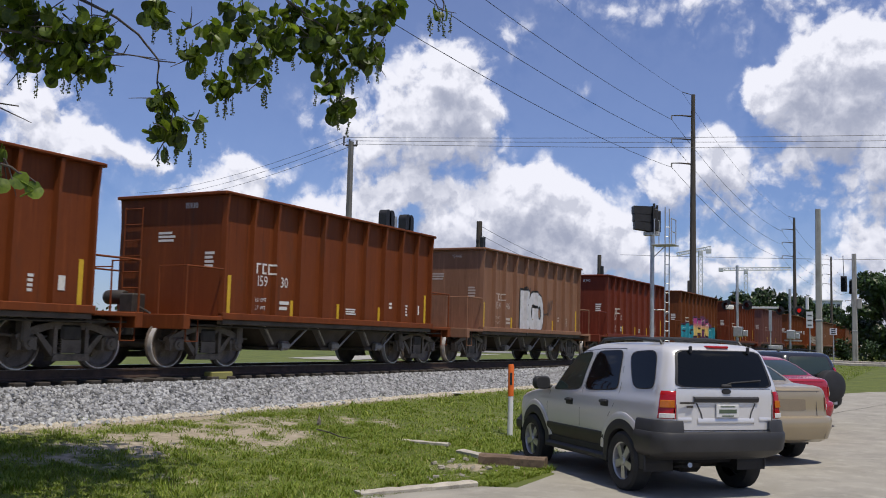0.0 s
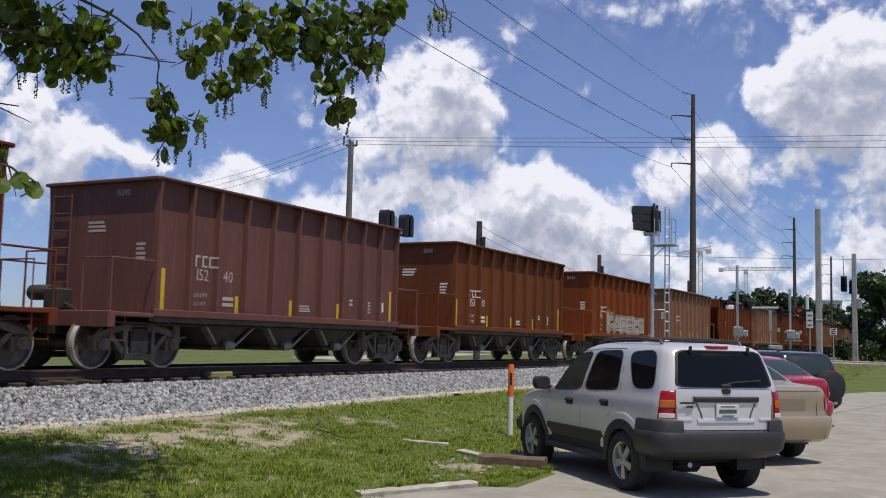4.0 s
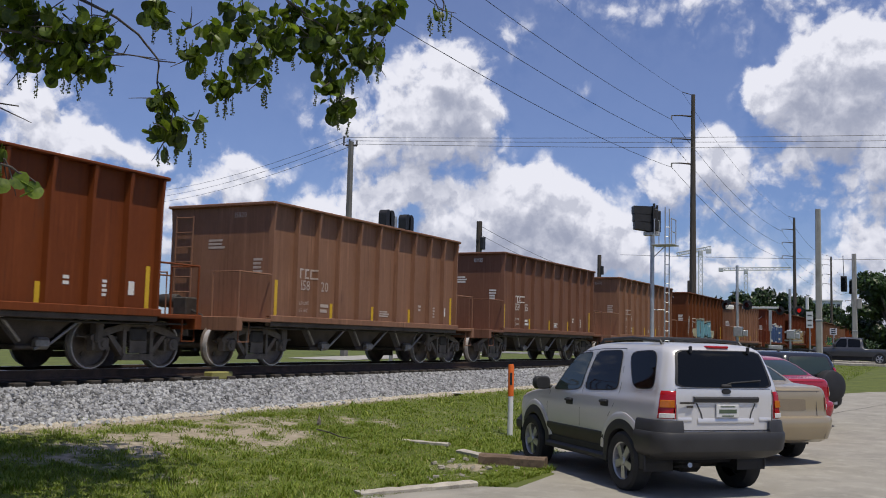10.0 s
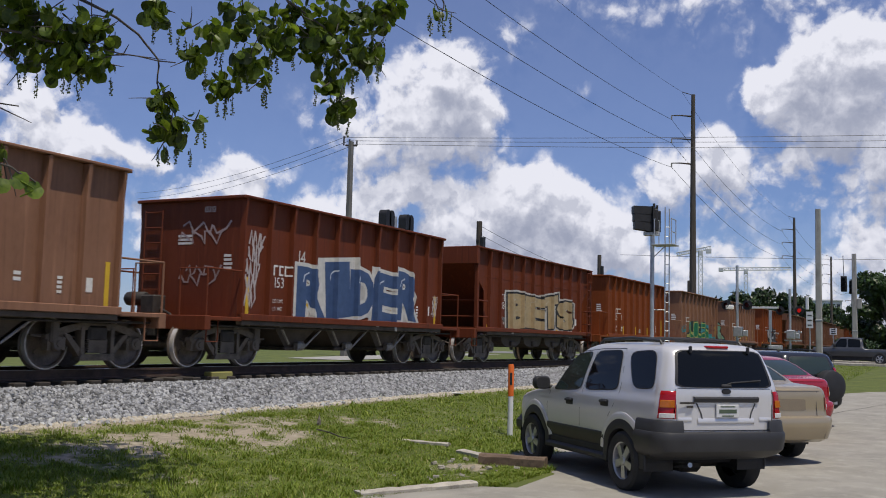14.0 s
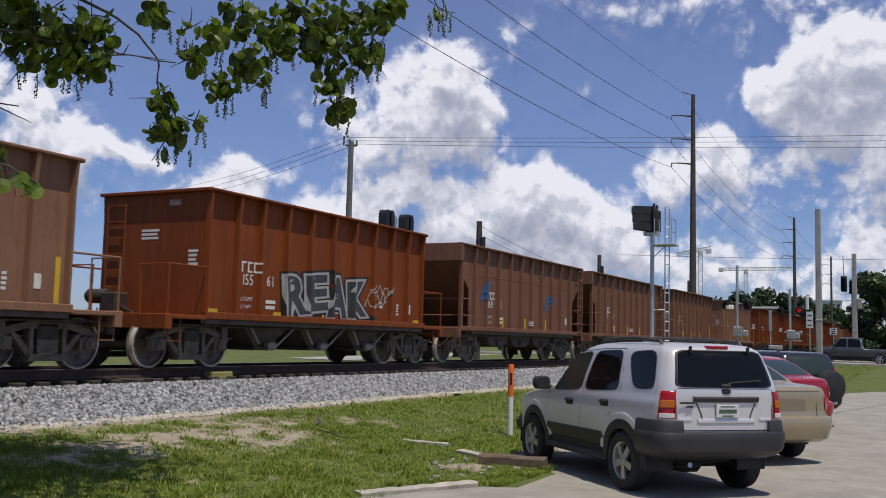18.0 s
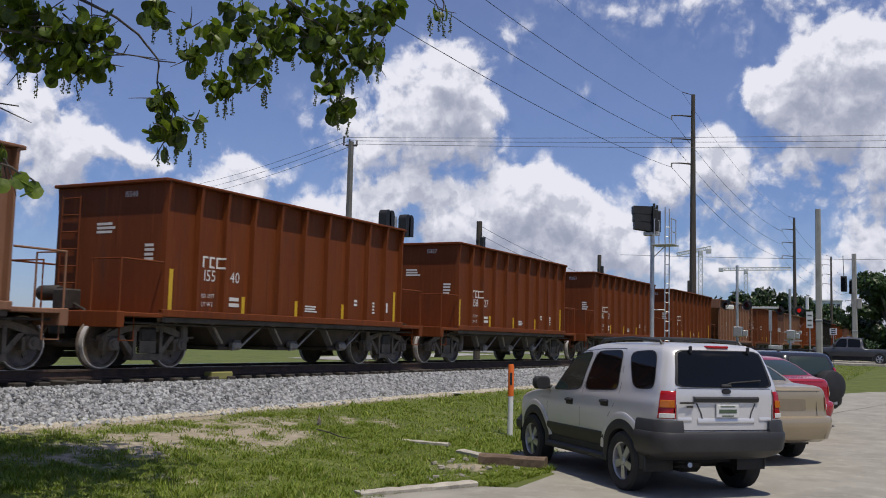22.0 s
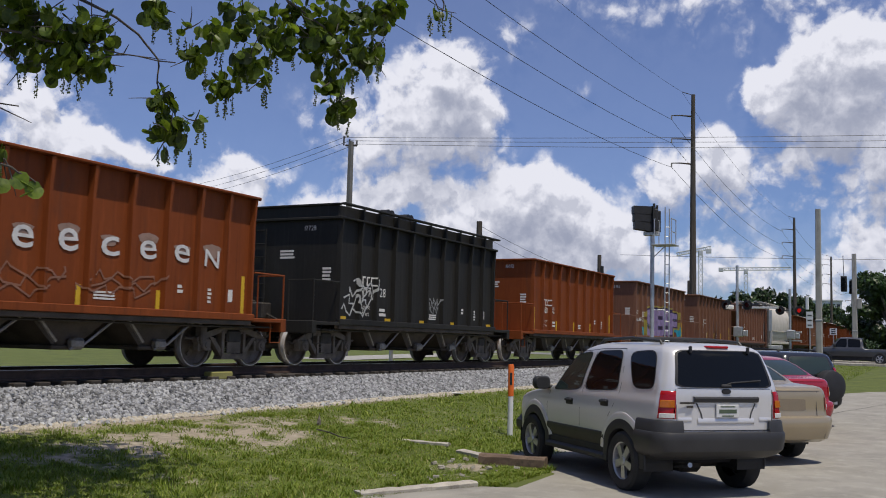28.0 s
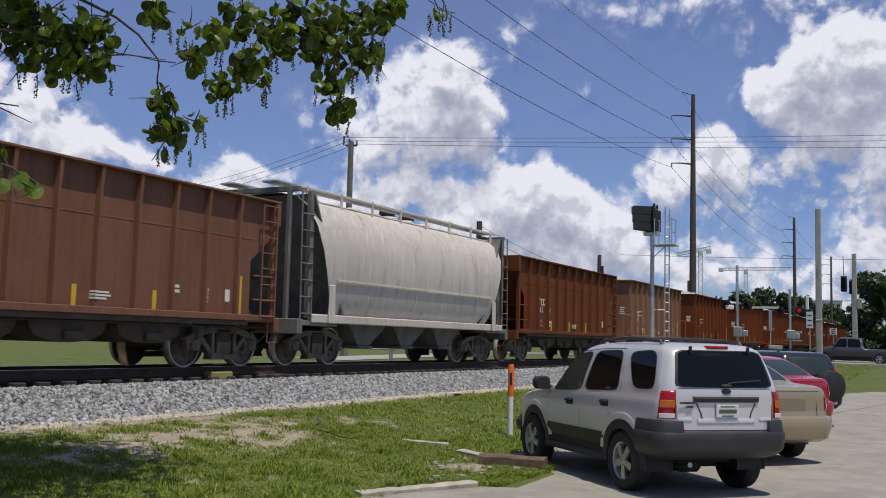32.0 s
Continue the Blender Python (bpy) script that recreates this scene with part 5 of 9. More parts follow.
def piece(car, rng, x0, x1, z0, z1, letters, fill, line, halo=None, shade=None, kind="A", end=False, fat=0.039, edge=0.05):
    """A sprayed lettering, letter by letter: halo, outline and fill in layers, with strokes of shine."""
    y = FACE_A - 0.006 if kind != "B" else -(HALF_W - 0.15) - 0.016
    m = pose(0, 0, 0)
    if end:
        m, y = pose(-4.4425, 0, 0, 0, 0, -90), -0.008
    if isinstance(letters, int):
        letters = "".join(rng.choice("OBSDGQ") for _ in range(letters))
    n = len(letters)
    w, h = (x1 - x0) / n, z1 - z0
    for k, ch in enumerate(letters):
        ang, dz = rng.uniform(-7, 7), rng.uniform(-0.06, 0.06) * h
        sz = rng.uniform(0.92, 1.1)
        core = fat_glyph(ch, 0.02)[0]
        lo = [min(v[i] for v in core) for i in (0, 1)]
        hi = [max(v[i] for v in core) for i in (0, 1)]
        kx, kz = w * 0.93 / max(0.2, hi[0] - lo[0]), h * sz * 0.86 / (hi[1] - lo[1])
        mx, mz = (lo[0] + hi[0]) / 2, (lo[1] + hi[1]) / 2
        place = m @ pose(x0 + (k + 0.5) * w, 0, z0 + h / 2 + dz, 0, ang, 0)
        top = None
        for name, c, off, dy in (("graffiti_letter", fill, fat, 0.006), ("graffiti_outline", line, fat + edge, 0.003), ("graffiti_halo", halo, fat + edge * 1.9, 0.0)):
            if c is None:
                continue
            vs, fs = fat_glyph(ch, off)
            g = Geo().add([((a - mx) * kx, y - dy - 0.0005 * (k % 3), (b - mz) * kz) for a, b, q in vs], fs)
            painted(name, g, c if isinstance(c, bpy.types.Material) else spray(c), car, kind, place, end)
        if shade:
            g = Geo()
            ribbon(g, [(-0.3 * w, 0.18 * h), (-0.26 * w, 0.3 * h), (-0.1 * w, 0.36 * h)], 0.035, y - 0.009)
            painted("graffiti_shine", g, spray(shade), car, kind, place, end)


def haze(car, rng, x0, x1, z0, z1, colour, count=10, dy=0.002, kind="A"):
    """Loose clouds of sprayed colour behind a lettering."""
    g = Geo()
    for k in range(count):
        cx, w, h = x0 + (x1 - x0) * (k + 0.5) / count, (x1 - x0) / count * rng.uniform(0.7, 1.1), (z1 - z0) * rng.uniform(0.45, 1.0)
        n, vs = 16, []
        for q in range(n):
            t = 2 * math.pi * q / n
            r = 1 + 0.18 * math.sin(3 * t + k) + 0.1 * math.sin(5 * t + 2 * k)
            vs.append((cx + w * 0.62 * r * math.cos(t), (FACE_A if kind != "B" else -(HALF_W - 0.15) - 0.010) - dy - 0.0003 * k, max(SILL + 0.13, z0 + h / 2 + h / 2 * r * math.sin(t))))
        g.add(vs, [tuple(range(n))])
    painted("graffiti_background", g, spray(colour), car, kind)


def tag_lines(car, rng, x, z, w, h, colour, count=3, end=False, kind="A", width=0.035):
    y = FACE_A - 0.006 if kind != "B" else -(HALF_W - 0.15) - 0.016
    m = None
    if end:
        m, y = pose(-4.4425, 0, 0, 0, 0, -90), -0.008
    g = Geo()
    for k in range(count):
        ribbon(g, scribble(rng, x + 0.1 * k * w, z + h * k / count * 0.8, w * 0.85, h / count * 1.2, 12), width, y - 0.001 * k)
    painted("graffiti_tag", g, spray(colour), car, kind, m, end)


def Rng(n):
    r = random.Random(n)
    r.seed_no = n
    return r


# (kind, paint, number, style)
CONSIST = [("A", "rust", "15807", ""), ("A", "rust", "15930", ""), ("A", "tan", "15446", "dim"), ("A", "crimson", "15792", ""), ("A", "brown", "18021", ""), ("A", "maroon", "15236", ""),
           ("A", "mauve", "15240", "dim"), ("A", "brown", "15310", ""), ("A", "orange", "15484", "low"), ("A", "tan", "15396", ""), ("B", "rust", "13163", "low"),
           ("A", "tan", "15105", "dim"), ("A", "brown", "18093", ""), ("A", "rust", "15393", ""), ("A", "tan", "15820", "dim"), ("A", "tawny", "15935", ""),
           ("A", "tan", "15636", "dim"), ("A", "brown", "18041", ""), ("A", "tan", "15379", ""), ("A", "maroon", "15312", ""), ("B", "maroon", "13161", "low"),
           ("A", "orange", "15511", ""), ("A", "tan", "15350", ""), ("A", "tan", "15435", ""), ("A", "orange", "15561", "low"), ("B", "tawny", "16061", ""),
           ("B", "tawny", "13153", ""), ("A", "tawny", "15749", "dim"), ("A", "tan", "15415", "dim"), ("A", "rust", "15540", ""), ("A", "rust", "15827", ""),
           ("A", "rust", "18053", ""), ("A", "rust", "15632", ""), ("B", "tan", "16068", "dim"), ("A", "brown", "15454", ""), ("A", "tan", "15301", ""),
           ("A", "orange", "18024", ""), ("X", "black", "17728", "low"), ("A", "orange", "18012", ""), ("A", "tawny", "15386", ""), ("A", "tawny", "15356", ""),
           ("B", "tawny", "16090", ""), ("W", "white", "", ""), ("B", "brown", "16021", "load"), ("A", "tan", "15402", "load"), ("A", "rust", "15418", "load"),
           ("A", "rust", "15433", "load"), ("A", "rust", "15451", "load"), ("A", "brown", "15467", "load"), ("A", "rust", "15472", "load"), ("A", "rust", "15489", "load"), ("A", "brown", "15496", "load")]
COLOUR_WORDS = {"rust": "rust-red", "tan": "faded pinkish tan", "maroon": "dark maroon", "crimson": "dull crimson", "brown": "brown", "mauve": "faded mauve-brown", "orange": "orange-rust", "tawny": "dusty tawny brown", "black": "black", "white": "dusty white"}
CARS = []


def paint_graffiti(car, i):
    """What is sprayed on single cars; i counts from the car that stands whole in view at the start."""
    r = Rng(100 + i)
    white, black, cyan = (0.68, 0.68, 0.67), (0.015, 0.015, 0.015), (0.02, 0.28, 0.36)
    if i == 1:
        piece(car, r, -1.2, 0.8, 1.1, 2.4, "EGO", (0.60, 0.59, 0.60), black, None, None, fat=0.09, edge=0.045)
        tag_lines(car, r, -1.05, 2.3, 0.7, 0.28, black, 2)
        tag_lines(car, r, -0.1, 2.2, 0.55, 0.28, black, 2)
        tag_lines(car, r, 0.9, 1.55, 0.75, 0.75, (0.1, 0.07, 0.06), 4)
    elif i == 2:
        tag_lines(car, r, 2.2, 1.35, 0.5, 0.3, (0.3, 0.2, 0.18), 2)
    elif i == 3:
        haze(car, r, -1.4, 3.0, 1.5, 2.35, (0.12, 0.03, 0.07), 6)
        piece(car, r, -3.9, -1.2, 1.12, 1.85, "MG", cyan, black, (0.1, 0.03, 0.08), (0.3, 0.6, 0.62), fat=0.077)
        piece(car, r, 2.5, 4.3, 1.12, 1.78, "DD", cyan, black, None, (0.3, 0.6, 0.62), fat=0.066)
        piece(car, r, -1.7, 2.7, 1.13, 2.25, "JAHO", fade((0.72, 0.52, 0.16), (0.46, 0.08, 0.26), 1.62, 2.0), black, (0.14, 0.04, 0.12), (0.78, 0.72, 0.66), fat=0.033)
        tag_lines(car, r, -1.0, 1.9, 1.7, 0.75, (0.3, 0.28, 0.27), 4, True)
    elif i == 7:
        haze(car, r, -2.4, 3.2, 1.2, 1.75, (0.5, 0.44, 0.36), 8)
        piece(car, r, -2.3, 3.0, 1.15, 1.95, "KADERS", (0.42, 0.39, 0.34), (0.10, 0.06, 0.045), (0.5, 0.44, 0.37), (0.58, 0.56, 0.52), fat=0.04, edge=0.03)
        tag_lines(car, r, -2.5, 1.9, 0.8, 0.25, (0.4, 0.2, 0.05), 2)
    elif i == 9:
        tag_lines(car, r, 0.6, 1.2, 1.0, 0.35, white, 2, kind="B")
    elif i == 11:
        piece(car, r, -1.2, 4.1, 1.3, 2.05, "TWHANG", (0.13, 0.05, 0.028), (0.25, 0.21, 0.20), None, (0.34, 0.32, 0.33), fat=0.04, edge=0.03)
        tag_lines(car, r, -4.2, 1.4, 0.6, 0.5, (0.45, 0.42, 0.4), 3)
    elif i == 16:
        haze(car, r, -2.8, 1.9, 1.12, 1.9, (0.46, 0.44, 0.3), 7)
        piece(car, r, -1.9, 1.6, 1.16, 2.15, "KNOL", (0.17, 0.36, 0.42), black, (0.44, 0.44, 0.36), (0.5, 0.62, 0.66), fat=0.055)
        tag_lines(car, r, -0.6, 2.0, 1.0, 0.5, (0.45, 0.43, 0.42), 2, True)
        tag_lines(car, r, -4.2, 1.3, 0.5, 1.2, (0.5, 0.48, 0.44), 5)
    elif i == 18:
        haze(car, r, -2.3, 3.0, 1.12, 2.3, (0.5, 0.47, 0.42), 7)
        piece(car, r, -2.4, 3.1, 1.10, 2.42, "RIDER", (0.045, 0.085, 0.19), (0.60, 0.58, 0.53), None, (0.5, 0.55, 0.62), fat=0.055, edge=0.06)
        painted("graffiti_number", write("14.", 0.32), spray((0.6, 0.56, 0.52)), car, "A", pose(-2.45, FACE_A - 0.006, 2.32))
        tag_lines(car, r, -0.3, 2.6, 1.4, 0.5, (0.4, 0.3, 0.28), 2, True, width=0.05)
        tag_lines(car, r, -0.3, 1.7, 1.3, 0.45, (0.34, 0.25, 0.23), 2, True, width=0.05)
        tag_lines(car, r, -4.35, 1.25, 0.55, 1.9, (0.46, 0.4, 0.38), 5, width=0.05)
        tag_lines(car, r, 4.0, 1.3, 0.35, 0.7, (0.5, 0.45, 0.42), 4)
    elif i == 19:
        haze(car, r, -2.9, 3.6, 1.12, 1.9, (0.10, 0.10, 0.09), 8, kind="B")
        piece(car, r, -2.6, 3.4, 1.12, 2.3, "BETS", (0.40, 0.30, 0.16), black, (0.5, 0.47, 0.42), (0.5, 0.42, 0.3), "B", fat=0.07, edge=0.045)
    elif i == 21:
        haze(car, r, -2.7, 2.0, 1.14, 2.1, (0.04, 0.26, 0.28), 9)
        piece(car, r, -2.7, 2.0, 1.13, 2.05, "AMRCA", (0.015, 0.17, 0.075), (0.46, 0.46, 0.14), (0.02, 0.05, 0.04), (0.5, 0.5, 0.16), fat=0.039)
        haze(car, r, 2.2, 4.2, 1.14, 1.45, (0.04, 0.26, 0.28), 3)
        tag_lines(car, r, -4.0, 1.4, 0.6, 0.4, (0.04, 0.26, 0.28), 3)
        tag_lines(car, r, 2.3, 1.4, 1.6, 0.7, (0.14, 0.05, 0.04), 3)
    elif i == 22:
        piece(car, r, -1.25, 1.1, 1.12, 2.2, "DOR", (0.19, 0.42, 0.28), black, None, (0.4, 0.6, 0.48), end=True, fat=0.066)
        piece(car, r, -2.0, -0.1, 1.25, 1.85, "CRO", (0.2, 0.095, 0.062), white, None, None, fat=0.017)
        tag_lines(car, r, 0.1, 1.5, 0.9, 0.4, white, 2)
    elif i == 23:
        piece(car, r, -1.8, 1.6, 1.15, 2.15, "REAK", (0.05, 0.052, 0.055), (0.4, 0.4, 0.4), black, (0.42, 0.42, 0.43), fat=0.039)
        tag_lines(car, r, 1.6, 1.4, 1.2, 0.7, (0.45, 0.43, 0.4), 3)
    elif i == 24:
        tag_lines(car, r, -3.7, 1.95, 0.45, 0.75, (0.05, 0.12, 0.26), 9, kind="B", width=0.07)
        tag_lines(car, r, 1.7, 1.8, 0.32, 0.65, (0.05, 0.12, 0.26), 8, kind="B", width=0.07)
    elif i == 27:
        piece(car, r, -0.9, 1.0, 1.75, 2.75, "MC", (0.235, 0.11, 0.06), (0.33, 0.22, 0.17), None, None, end=True, fat=0.022, edge=0.03)
    elif i == 33:
        tag_lines(car, r, -1.2, 1.7, 1.9, 1.0, (0.45, 0.38, 0.34), 5, True)
    elif i == 34:
        haze(car, r, -2.2, 1.6, 1.12, 2.0, (0.05, 0.34, 0.42), 6)
        piece(car, r, -1.9, 1.5, 1.15, 2.0, "SES", (0.4, 0.36, 0.42), black, (0.08, 0.3, 0.36), (0.6, 0.55, 0.6), fat=0.050)
        tag_lines(car, r, 2.5, 2.1, 1.2, 0.3, (0.6, 0.58, 0.5), 1)
        tag_lines(car, r, 2.5, 1.75, 1.3, 0.3, (0.6, 0.58, 0.5), 1)
        tag_lines(car, r, 2.6, 1.4, 1.0, 0.3, (0.6, 0.58, 0.5), 1)
    elif i == 35:
        edges = RIBS_A + [4.4425]
        for k, ch in enumerate("FeeceeN"):
            mid = (edges[k + 1] + edges[k + 2]) / 2 + 0.04
            haze(car, r, mid - 0.2, mid + 0.2, 2.2, 2.55, (0.3, 0.19, 0.14), 1)
            piece(car, r, mid - 0.24, mid + 0.24, 1.98, 2.42, ch, (0.66, 0.64, 0.62), None, None, None, fat=0.008)
        tag_lines(car, r, -1.3, 1.6, 2.0, 1.7, (0.42, 0.36, 0.33), 6, True)
        tag_lines(car, r, -0.3, 1.3, 2.2, 0.5, (0.26, 0.12, 0.07), 3)
        tag_lines(car, r, -2.8, 1.2, 2.4, 0.6, (0.26, 0.12, 0.07), 3)
    elif i == 36:
        tag_lines(car, r, -4.2, 1.2, 1.5, 1.1, (0.5, 0.5, 0.48), 4, width=0.05)
        tag_lines(car, r, 0.1, 1.4, 0.8, 0.5, (0.3, 0.3, 0.29), 3)
    elif i == 38:
        haze(car, r, -3.4, -1.9, 1.13, 1.85, (0.02, 0.3, 0.42), 4)
        haze(car, r, 2.7, 4.2, 1.13, 1.7, (0.02, 0.3, 0.42), 3)
        haze(car, r, -1.9, 2.7, 1.5, 2.2, (0.03, 0.24, 0.32), 7)
        piece(car, r, -2.5, 3.2, 1.1, 2.42, "SEEF", (0.27, 0.205, 0.37), (0.035, 0.018, 0.06), (0.33, 0.27, 0.05), (0.5, 0.45, 0.6), fat=0.05, edge=0.05)
        for words, z in (("I NEED", 2.06), ("TO POOP!", 1.72)):
            painted("graffiti_words", write(words, 0.17, 0.82), spray(white), car, "A", pose(-4.36, FACE_A - 0.006, z, 0, -4, 0))
        tag_lines(car, r, -2.5, 1.6, 0.4, 0.4, white, 2)
    elif i == 39:
        for k in range(4):
            tag_lines(car, r, -1.5 + k * 0.92, 1.4, 0.34, 0.75, (0.05, 0.03, 0.025), 1)


def build_train():
    s, prev = 0.0, None
    pitch = {"A": PITCH_A, "B": PITCH_B, "X": PITCH_X, "W": PITCH_W}
    for n, (kind, paint, number, style) in enumerate(CONSIST):
        if prev:
            s += (pitch[prev] + pitch[kind]) / 2
        prev = kind
        i = n - 1
        what = {"A": "open-top hopper car with upright ends", "B": "open-top hopper car with sloping ends", "X": "hopper car with a raised top", "W": "covered hopper car with a roof walk"}[kind]
        extra = ", graffiti-sprayed" if i in (1, 3, 7, 16, 18, 19, 21, 22, 23, 34, 35, 38) else (", stone-laden" if style == "load" else "")
        car = thing("covered_hopper_car" if kind == "W" else "hopper_car", pose(0, TRACK_Y, RAIL_Z), COLOUR_WORDS[paint] + " " + what + extra, "freight car", "cars of the freight train")
        if kind in "AX":
            body_a(car, paint, 0.28 if kind == "X" else 0)
        elif kind == "B":
            body_b(car, paint)
        else:
            covered_hopper(car)
        if style == "load":
            half = 4.43 if kind == "A" else 5.25
            part("stone_load", cached(("load", half), lambda: heap(car, half)), None, car, "pale crushed stone")
        if number:
            decals(car, number, style, Rng(n), kind)
        paint_graffiti(car, i)
        CARS.append((car, s))
    # the car with index 0 stood with its middle at x = 19.956 at the start
    first = CARS[1][1]
    for k, (car, s0) in enumerate(CARS):
        CARS[k] = (car, s0 - first + 19.956)
        car.location = (CARS[k][1], TRACK_Y, RAIL_Z)


def travelled(t):
    return V0 * t - SLOW * t * t / 2 + 0.1 * max(0.0, t - 28)


# ------------------------------------------------------------------ road vehicles
SILVER = mat("silver_car_paint", (0.66, 0.65, 0.645), (0.70, 0.69, 0.685), rough=0.3, metal=0.3, scale=1.5, fine=200, bump=0.0)
BEIGE = mat("gold_beige_car_paint", (0.36, 0.29, 0.185), (0.40, 0.325, 0.21), rough=0.3, metal=0.35, scale=1.5, fine=200, bump=0.0)
RED_CAR = mat("red_car_paint", (0.33, 0.012, 0.022), (0.38, 0.016, 0.028), rough=0.25, metal=0.1, scale=1.5, fine=200, bump=0.0)
DARK_CAR = mat("black_car_paint", (0.012, 0.013, 0.016), (0.02, 0.022, 0.026), rough=0.22, scale=1.5, fine=200, bump=0.0)
GREY_CAR = mat("grey_car_paint", (0.055, 0.057, 0.063), (0.07, 0.072, 0.08), rough=0.3, metal=0.2, scale=1.5, fine=200, bump=0.0)
for paint_mat in (SILVER, BEIGE, RED_CAR, DARK_CAR, GREY_CAR):
    paint_mat.node_tree.nodes["Principled BSDF"].inputs["Coat Weight"].default_value = 0.6
CLAD = mat("grey_plastic_cladding", (0.024, 0.0235, 0.024), (0.037, 0.0365, 0.037), rough=0.5, scale=4, fine=150, bump=0.06)
TYRE = mat("tyre_rubber", (0.014, 0.014, 0.014), (0.03, 0.03, 0.029), rough=0.8, scale=8, fine=90, bump=0.2)
ALLOY = mat("cast_alloy", (0.45, 0.45, 0.46), (0.58, 0.58, 0.59), rough=0.35, metal=0.8, scale=12, bump=0.03)
DARK_GLASS = glass("tinted_window", (0.006, 0.007, 0.008), 0.0)
DARK_GLASS.node_tree.nodes["Principled BSDF"].inputs["IOR"].default_value = 1.32
CLEAR_GLASS = glass("window_glass", (0.03, 0.045, 0.04), 0.0)
CABIN = mat("cabin_fabric", (0.05, 0.05, 0.052), (0.08, 0.08, 0.082), rough=0.9, scale=10)
LAMP_RED = mat("red_lamp_lens", (0.30, 0.004, 0.006), (0.38, 0.008, 0.010), rough=0.15, scale=30, bump=0.1)
LAMP_AMBER = mat("amber_lamp_lens", (0.42, 0.11, 0.006), (0.5, 0.14, 0.01), rough=0.15, scale=30, bump=0.1)
LAMP_CLEAR = mat("clear_lamp_lens", (0.55, 0.55, 0.52), (0.66, 0.66, 0.63), rough=0.12, scale=30, bump=0.1)
PLATE = mat("white_number_plate", (0.6, 0.6, 0.58), (0.68, 0.68, 0.66), rough=0.4, scale=20, bump=0.02)
INK = mat("dull_ink", (0.06, 0.09, 0.05), (0.1, 0.13, 0.08), rough=0.6)


def lerp_rows(rows, x):
    """Reads a table of (x, a, b, ...) at x."""
    if x <= rows[0][0]:
        return rows[0][1:]
    for p, q in zip(rows[:-1], rows[1:]):
        if x <= q[0]:
            t = (x - p[0]) / (q[0] - p[0])
            return tuple(a + (b - a) * t for a, b in zip(p[1:], q[1:]))
    return rows[-1][1:]


def half_section(row, low):
    """Half outline of a car's body: (belt z, top z, belt half-width, top half-width, side half-width)."""
    belt, top, wb, wt, w = row
    return [(w * 0.96, low), (w, low + 0.1), (w, (low + belt) / 2 + 0.08), (wb + 0.01, belt - 0.03), (wb - 0.012, belt), (wb + (wt - wb) * 0.5, belt + (top - belt) * 0.47),
            (wt, belt + (top - belt) * 0.86), (wt - 0.07, top - (top - belt) * 0.05), (wt * 0.5, top), (0, top + 0.006)]


def loft(rows, xs, low):
    g = Geo()
    rings = []
    for x in xs:
        h = half_section(lerp_rows(rows, x), low)
        rings.append([(x, y, z) for y, z in h] + [(x, -y, z) for y, z in h[-2::-1]])
    n = len(rings[0])
    g.add([p for r in rings for p in r], [(i * n + k, (i + 1) * n + k, (i + 1) * n + k + 1, i * n + k + 1) for i in range(len(xs) - 1) for k in range(n - 1)]
          + [tuple(range(n)), tuple((len(xs) - 1) * n + k for k in range(n))[::-1], ] + [(i * n, i * n + n - 1, (i + 1) * n + n - 1, (i + 1) * n) for i in range(len(xs) - 1)])
    return g


def side_y(rows, x, z, low):
    h = half_section(lerp_rows(rows, x), low)
    for (y0, z0), (y1, z1) in zip(h[:-1], h[1:]):
        if z0 <= z <= z1 and z1 > z0:
            return y0 + (y1 - y0) * (z - z0) / (z1 - z0)
    return h[-1][0]


def side_pane(rows, corners, low, s, proud=0.008, nx=6, nz=8):
    """A pane on a car's side: corners (x, z) as bottom rear, bottom front, top front, top rear."""
    (ax, az), (bx, bz), (cx, cz), (dx, dz) = corners
    g, vs = Geo(), []
    for j in range(nz + 1):
        v = j / nz
        for i in range(nx + 1):
            u = i / nx
            x = (ax + (bx - ax) * u) * (1 - v) + (dx + (cx - dx) * u) * v
            z = (az + (bz - az) * u) * (1 - v) + (dz + (cz - dz) * u) * v
            mid = ((ax + bx) * (1 - v) + (cx + dx) * v) / 2
            x = mid + (x - mid) * (1 - 0.10 * abs(2 * v - 1) ** 5)      # rounded corners
            vs.append((x, s * (side_y(rows, x, z, low) + proud), z))
    g.add(vs, [(j * (nx + 1) + i, j * (nx + 1) + i + 1, (j + 1) * (nx + 1) + i + 1, (j + 1) * (nx + 1) + i) for j in range(nz) for i in range(nx)])
    return g


def slab(pts, t):
    """A plate of thickness t on four corner points."""
    p = [Vector(q) for q in pts]
    n = (p[1] - p[0]).cross(p[3] - p[0]).normalized() * t
    return Geo().add(p + [q + n for q in p], [(0, 1, 2, 3), (7, 6, 5, 4), (0, 4, 5, 1), (1, 5, 6, 2), (2, 6, 7, 3), (3, 7, 4, 0)])


